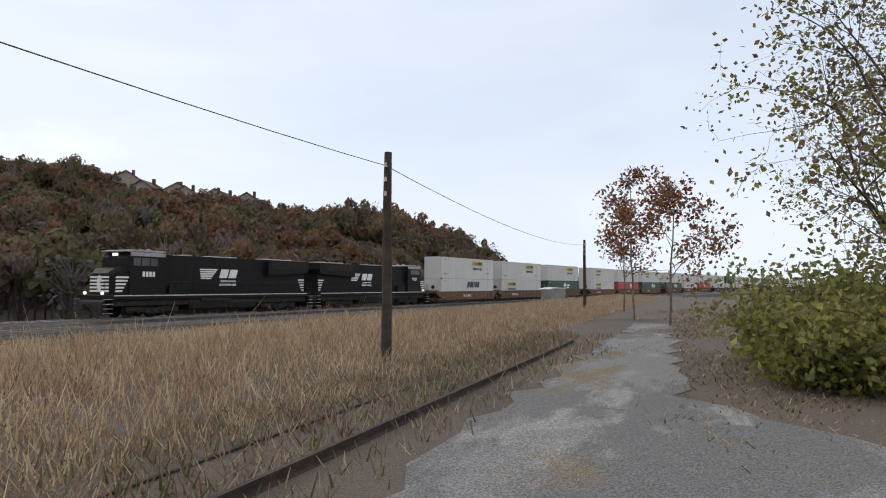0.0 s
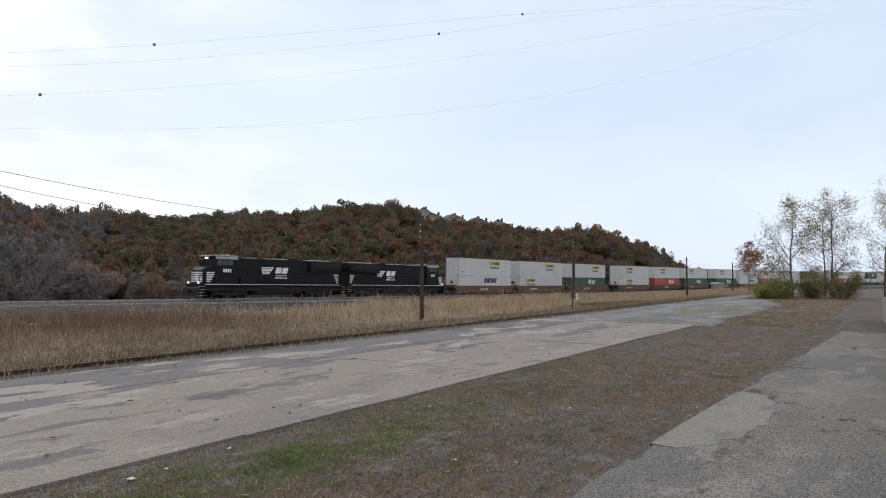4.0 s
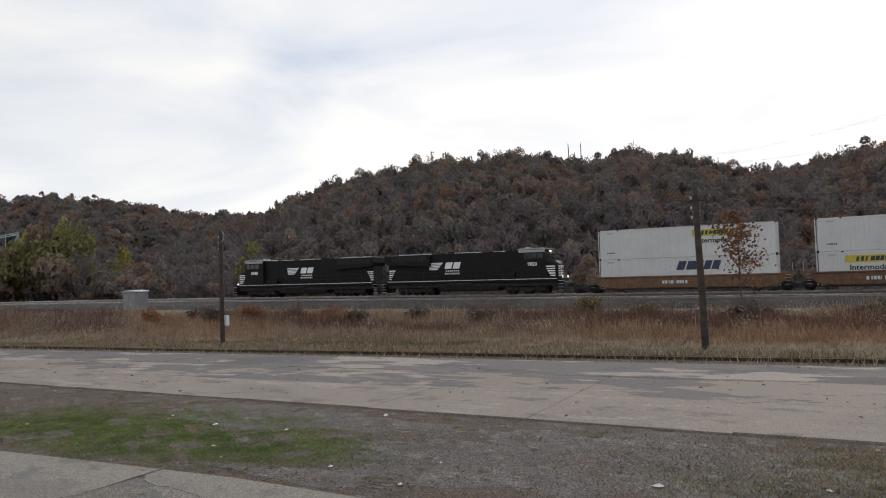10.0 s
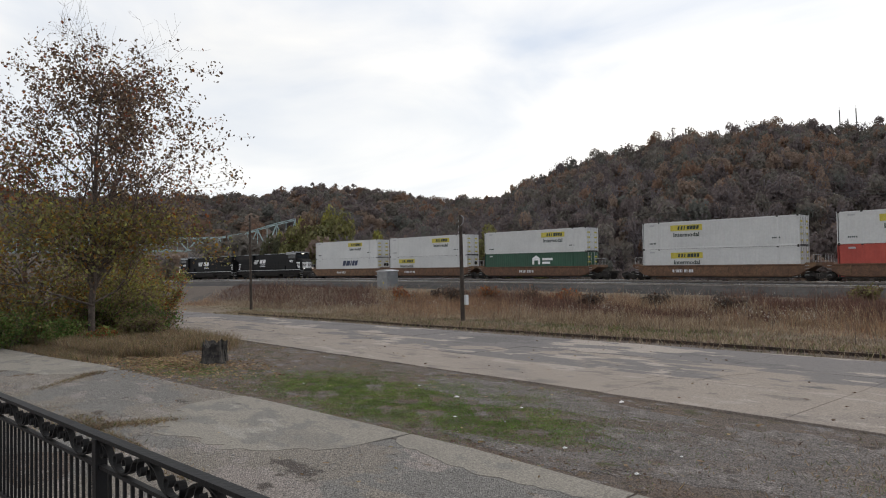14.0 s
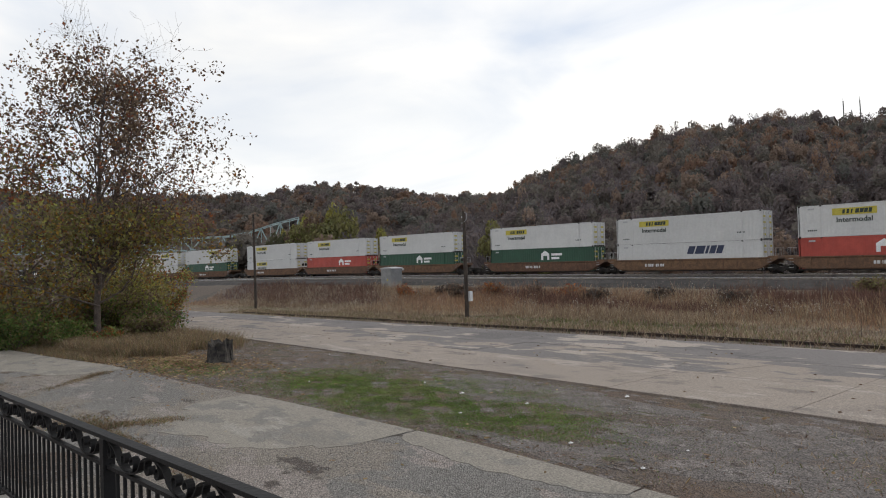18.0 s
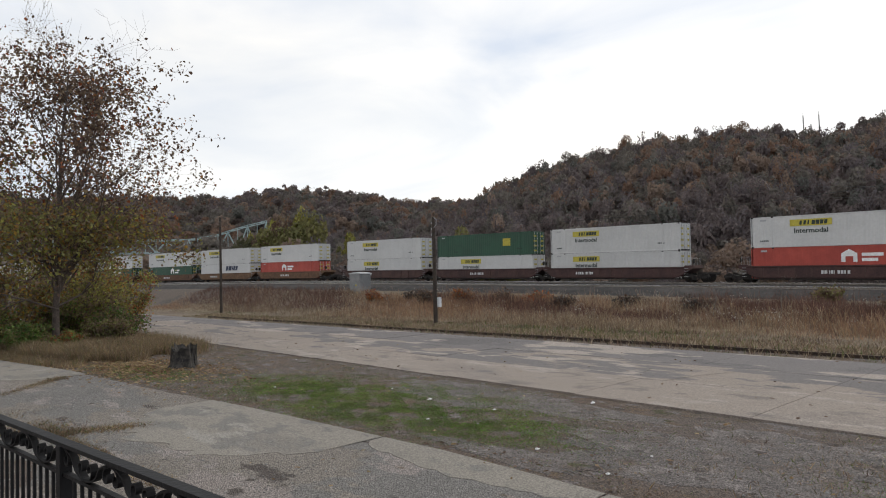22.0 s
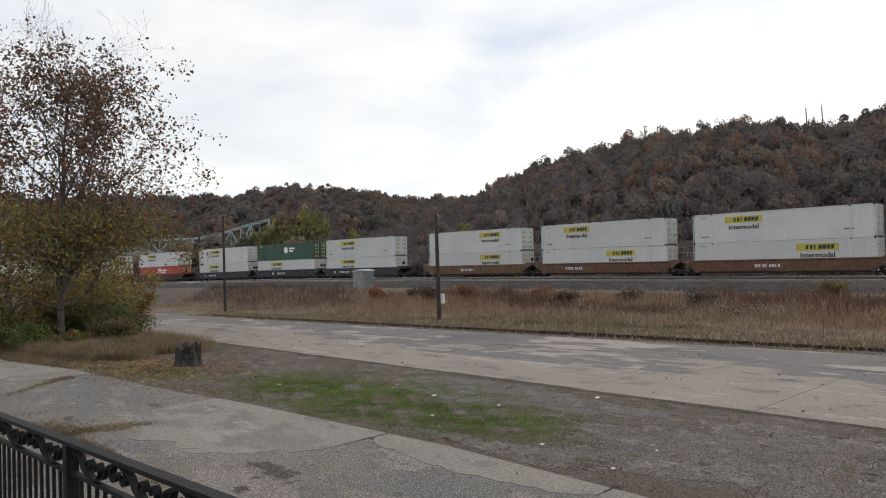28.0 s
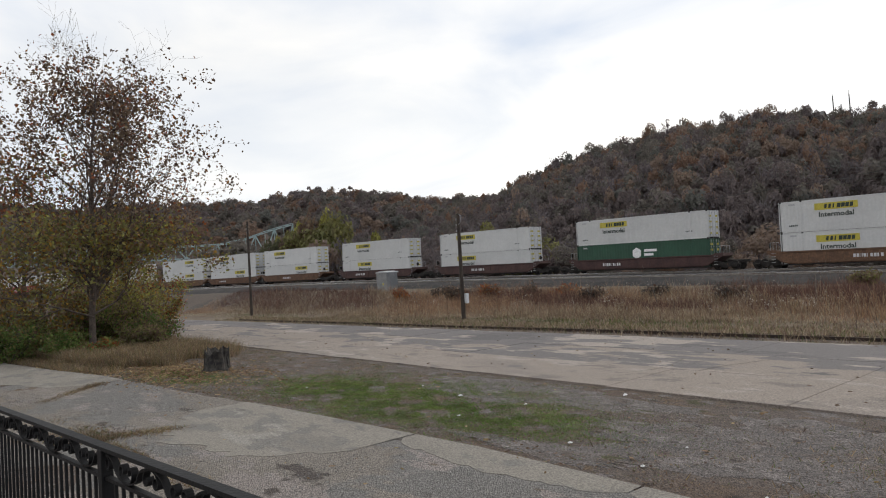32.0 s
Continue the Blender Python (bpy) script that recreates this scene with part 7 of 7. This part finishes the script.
blades("moss_patches", "brown moss and thin grass over the gravel", px, py, np.full(len(px), 0.028), 0.022, [L_FALLEN, L_DRYGREEN, L_REDMOSS], None, 0.9, 21, lambda a, b, r: np.where(np.sin(a * 0.8 + b) + 0.6 * r.normal(size=len(a)) > 0.4, 1, np.where(r.random(len(a)) < 0.8, 2, 0)))
lines = np.array([(-31.0, 1.7, -24.5, 2.4), (-24.5, 2.4, -18.0, 3.4), (-29.6, 5.9, -26.3, 3.3), (-18.2, 3.2, -17.5, 5.3), (-18.0, 3.4, -12.0, 3.9)])
k = g.choice(5, n, p=[0.34, 0.30, 0.14, 0.10, 0.12])
u = g.random(n)
x = lines[k, 0] + (lines[k, 2] - lines[k, 0]) * u + 0.22 * g.normal(size=n)
y = lines[k, 1] + (lines[k, 3] - lines[k, 1]) * u + np.where(k < 2, 0.42, 0.13) * g.normal(size=n)
ok = np.sin(x * 1.9) + np.sin(x * 0.67 + 1) + 0.6 * g.normal(size=n) > -0.5
x, y = x[ok], y[ok]
blades("joint_weeds", "brown and olive weeds in the joints of the apron", x, y, np.full(len(x), 0.09), 0.022, [L_BROWN, L_DRYGREEN, L_STRAW, L_FALLEN], [0.42, 0.22, 0.16, 0.20], 0.9, 16)
n = 90000  # dry turf and straw beyond the end of the road
x, y = g.uniform(60, 175, n), g.uniform(7, 27, n)
wob = np.sin(x * 0.5 + np.sin(y * 0.7)) + np.sin(y * 0.9 + x * 0.21) + 0.5 * g.normal(size=n)
lane = np.interp(x, (58, 98, 116, 122, 150), (14.5, 15.2, 18.6, 23.2, 24.6))
ok = (y < lane + 0.4 * g.normal(size=n) + np.where(wob > 1.1, 3.0, 0)) & (wob > -0.9) & (y > 8.5)
x, y = x[ok], y[ok]
blades("dry_turf", "short dry tan turf beside the gravel lane", x, y, np.full(len(x), 0.11), 0.05, [L_STRAW, L_BROWN, L_DRYGREEN, L_PALE], [0.40, 0.26, 0.16, 0.18], 0.8, 17)
n = 110000
x, y = g.uniform(100, 235, n), g.uniform(29.6, 50, n)
ok = y < track_y(x)[0] - 9.5
x, y = x[ok], y[ok]
blades("tall_dry_grass", "tall pale straw grass beyond the end of the siding", x, y, np.interp(y, (30, 33, 38, 44), (0.3, 0.45, 0.65, 0.8)), 0.032, [L_PALE, L_STRAW, L_RGRASS], [0.50, 0.22, 0.28], 0.38, 18)


# ---- small things on the ground ----
def litter(name, label, x, y, size, m, z=0.03, category="leaves"):
    v, f = cards(np.stack([x, y, ground_height(x, y) + z], -1), size * g.uniform(0.6, 1.4, len(x)), 1.1, rng=g)
    c = v.reshape(-1, 4, 3)
    c[..., 2] = (c[..., 2] - c[..., 2].mean(1, keepdims=True)) * 0.35 + c[..., 2].mean(1, keepdims=True) + 0.01
    return tagged(new(name, big_mesh(name, c.reshape(-1, 3), f, [m])), label, category, kind="stuff")


x, y = np.concatenate([g.normal(-31, 4.0, 2600), g.uniform(-45, 40, 500), g.normal(8, 3.5, 600)]), np.concatenate([g.normal(9.0, 1.3, 2600), g.uniform(5, 15, 500), g.normal(11, 1.3, 600)])
litter("fallen_leaves", "scattered dry fallen leaves on the grass and gravel", x, y, 0.12, L_FALLEN)
x, y = g.normal(-32, 4.6, 1500), g.uniform(0.1, 4.2, 1500)
y = y + np.interp(x, *EDGE)
ok = x < -23
litter("fallen_leaves", "thick tan fallen leaves round the stump and weeds", x[ok], y[ok], 0.15, L_FALLEN, 0.05)
x, y = np.concatenate([g.uniform(-31, -6, 900), g.uniform(-14, 4, 260)]), np.concatenate([np.abs(g.normal(size=900)) * 0.9, g.uniform(0.1, 4, 260)])
y = y + np.interp(x, *EDGE) + 0.05
litter("fallen_leaves", "crumbled brown leaves along the edge of the grass", x, y, 0.07, L_BROWN, 0.025)
x, y = g.normal(5.5, 2.4, 190), g.normal(13.0, 0.9, 190)
ok = y < 15.2
litter("fallen_leaves", "rust-coloured fallen leaves beside the large bush", x[ok], y[ok], 0.10, L_RUST, 0.05)
x, y = g.uniform(-60, 50, 500), g.uniform(15.6, 26.4, 500)
litter("fallen_leaves", "dark scattered leaves on the concrete road", x, y, 0.12, L_BROWN, 0.08)
for k in range(26):
    xx = -8 + k * 1.5 + g.normal() * 0.5
    yy = fence_y(xx) - g.uniform(0.3, 2.4)
    sh = Shape()
    o = [(0.07 * math.cos(b) * (1 + 0.4 * math.cos(3 * b)), 0.06 * math.sin(b), 0.006 + 0.012 * math.cos(2 * b) ** 2) for b in np.linspace(0, 6.2832, 9)[:-1]]
    sh.add(o + [(0, 0, 0.0)], [(i, (i + 1) % 8, 8) for i in range(8)])
    solid("fallen_leaf", sh, L_ORANGE, "curled tan fallen leaf on the concrete deck", "leaf", "leaves on the deck", m=Matrix.Translation((xx, yy, deck_z + 0.004)) @ Matrix.Rotation(k * 1.3, 4, "Z"))
for k in range(34):
    xx, yy = g.uniform(-30, 30), g.uniform(9.2, 15.0)
    if k < 4:
        xx, yy = ((-2.7, 11.1), (1.4, 15.3), (-10.7, 14.6), (18.5, 10.2))[k]
    s = g.uniform(0.03, 0.08) if k > 3 else 0.10
    sh = Shape()
    o = [(s * math.cos(b) * (1 + 0.35 * math.sin(2.3 * b + k)), s * 0.6 * math.sin(b), 0.0) for b in np.linspace(0, 6.2832, 8)[:-1]]
    sh.add(o + [(0.2 * s, 0.1 * s, s * 0.45)], [(i, (i + 1) % 7, 7) for i in range(7)])
    solid("paper_scrap", sh, M_LITTER, "crumpled white paper scrap on the grass", "litter", "litter on the lot", m=Matrix.Translation((xx, yy, float(ground_height(xx, yy)) + 0.03)) @ Matrix.Rotation(k, 4, "Z"))
for k in range(150):
    xx, yy = g.uniform(-30, 35), np.clip(g.normal(10.5, 2.8), 3, 15)
    s = g.uniform(0.014, 0.036)
    sh = Shape()
    rings = [[(s * math.sin(a) * math.cos(b) * (1 + 0.2 * math.sin(3 * b + k)), s * 0.8 * math.sin(a) * math.sin(b), s * 0.6 * math.cos(a)) for b in np.linspace(0, 6.2832, 7)] for a in np.linspace(0.05, 3.1, 5)]
    sh.loft(rings)
    if k < 24:
        ME_STONE = sh.mesh("stone", M_GRAVEL)
        if k == 0:
            STONES = []
        STONES.append(ME_STONE)
    solid("loose_stone", STONES[k % len(STONES)], None, "loose grey stone lying on the lot", "stone", "loose stones", m=Matrix.Translation((xx, yy, max(float(ground_height(xx, yy)), 0.06 if yy > 15.3 else 0.03) + 0.01)) @ Matrix.Rotation(k * 2.1, 4, "Z"))

# gravel as real chips where the camera passes nearest
n = 90000
x = g.uniform(-30, 32, n)
y = fence_y(x) + g.uniform(0.4, 13.5, n)
edge = np.interp(x, *EDGE)
drift = np.sin(x * 1.1 + 1.5 * np.sin(y * 0.9)) * np.sin(y * 1.3 + x * 0.35) + 0.35 * g.normal(size=n)
ok = np.where(y < edge - 0.05, drift > -0.35, (y < 15.2) & (y > edge + 0.6) & (drift > 0.25) & (g.random(n) < 0.5))
for a, b, d in PADS:
    ok &= ~((x > a) & (x < b) & (y > edge - d * 0.93) & (y < edge + 0.1) & (g.random(n) < 0.96))
ok &= sum(np.exp(-((x - a) / c) ** 2 - ((y - b) / d) ** 2) for a, b, c, d in PATCHES) < 0.3
x, y, edge = x[ok], y[ok], edge[ok]
n = len(x)
s = g.uniform(0.005, 0.014, n)[:, None, None]
tet = g.normal(size=(n, 4, 3)) * 0.55 + np.array([[1, 1, 0.6], [-1, 1, -0.5], [-1, -1, 0.6], [1, -1, -0.5]])
v = np.stack([x, y, np.where(y < edge, 0.040, 0.018)], -1)[:, None, :] + tet * s
f = (np.arange(n)[:, None, None] * 4 + np.array([[0, 1, 2], [0, 2, 3], [0, 3, 1], [1, 3, 2]])).reshape(-1, 3)
tagged(new("gravel_chips", big_mesh("gravel_chips", v.reshape(-1, 3), f, [mat("gravel_chip", (0.24, 0.225, 0.21), (0.34, 0.325, 0.31), 1.0, 0.95, bump=0, island=0.4)])), "loose grey gravel chips over the apron and lot", "gravel", kind="stuff")


def motions():
    times = [0.0, 0.5] + [float(k) for k in range(1, 32)] + [31.5, 32.0]
    cars = [(LOCO_1, -37.1, 0.0), (LOCO_2, -14.6, 0.0)]
    for s, w, low, up in WELLS:
        cars += [(w, s, 0.0), (low, s, 0.425), (up, s, 0.425 + CH + 0.02)]
    for ob, off, lift in cars:
        walk(ob, [(t, train_pose(head_s(t) + off, lift)) for t in times])


motions()
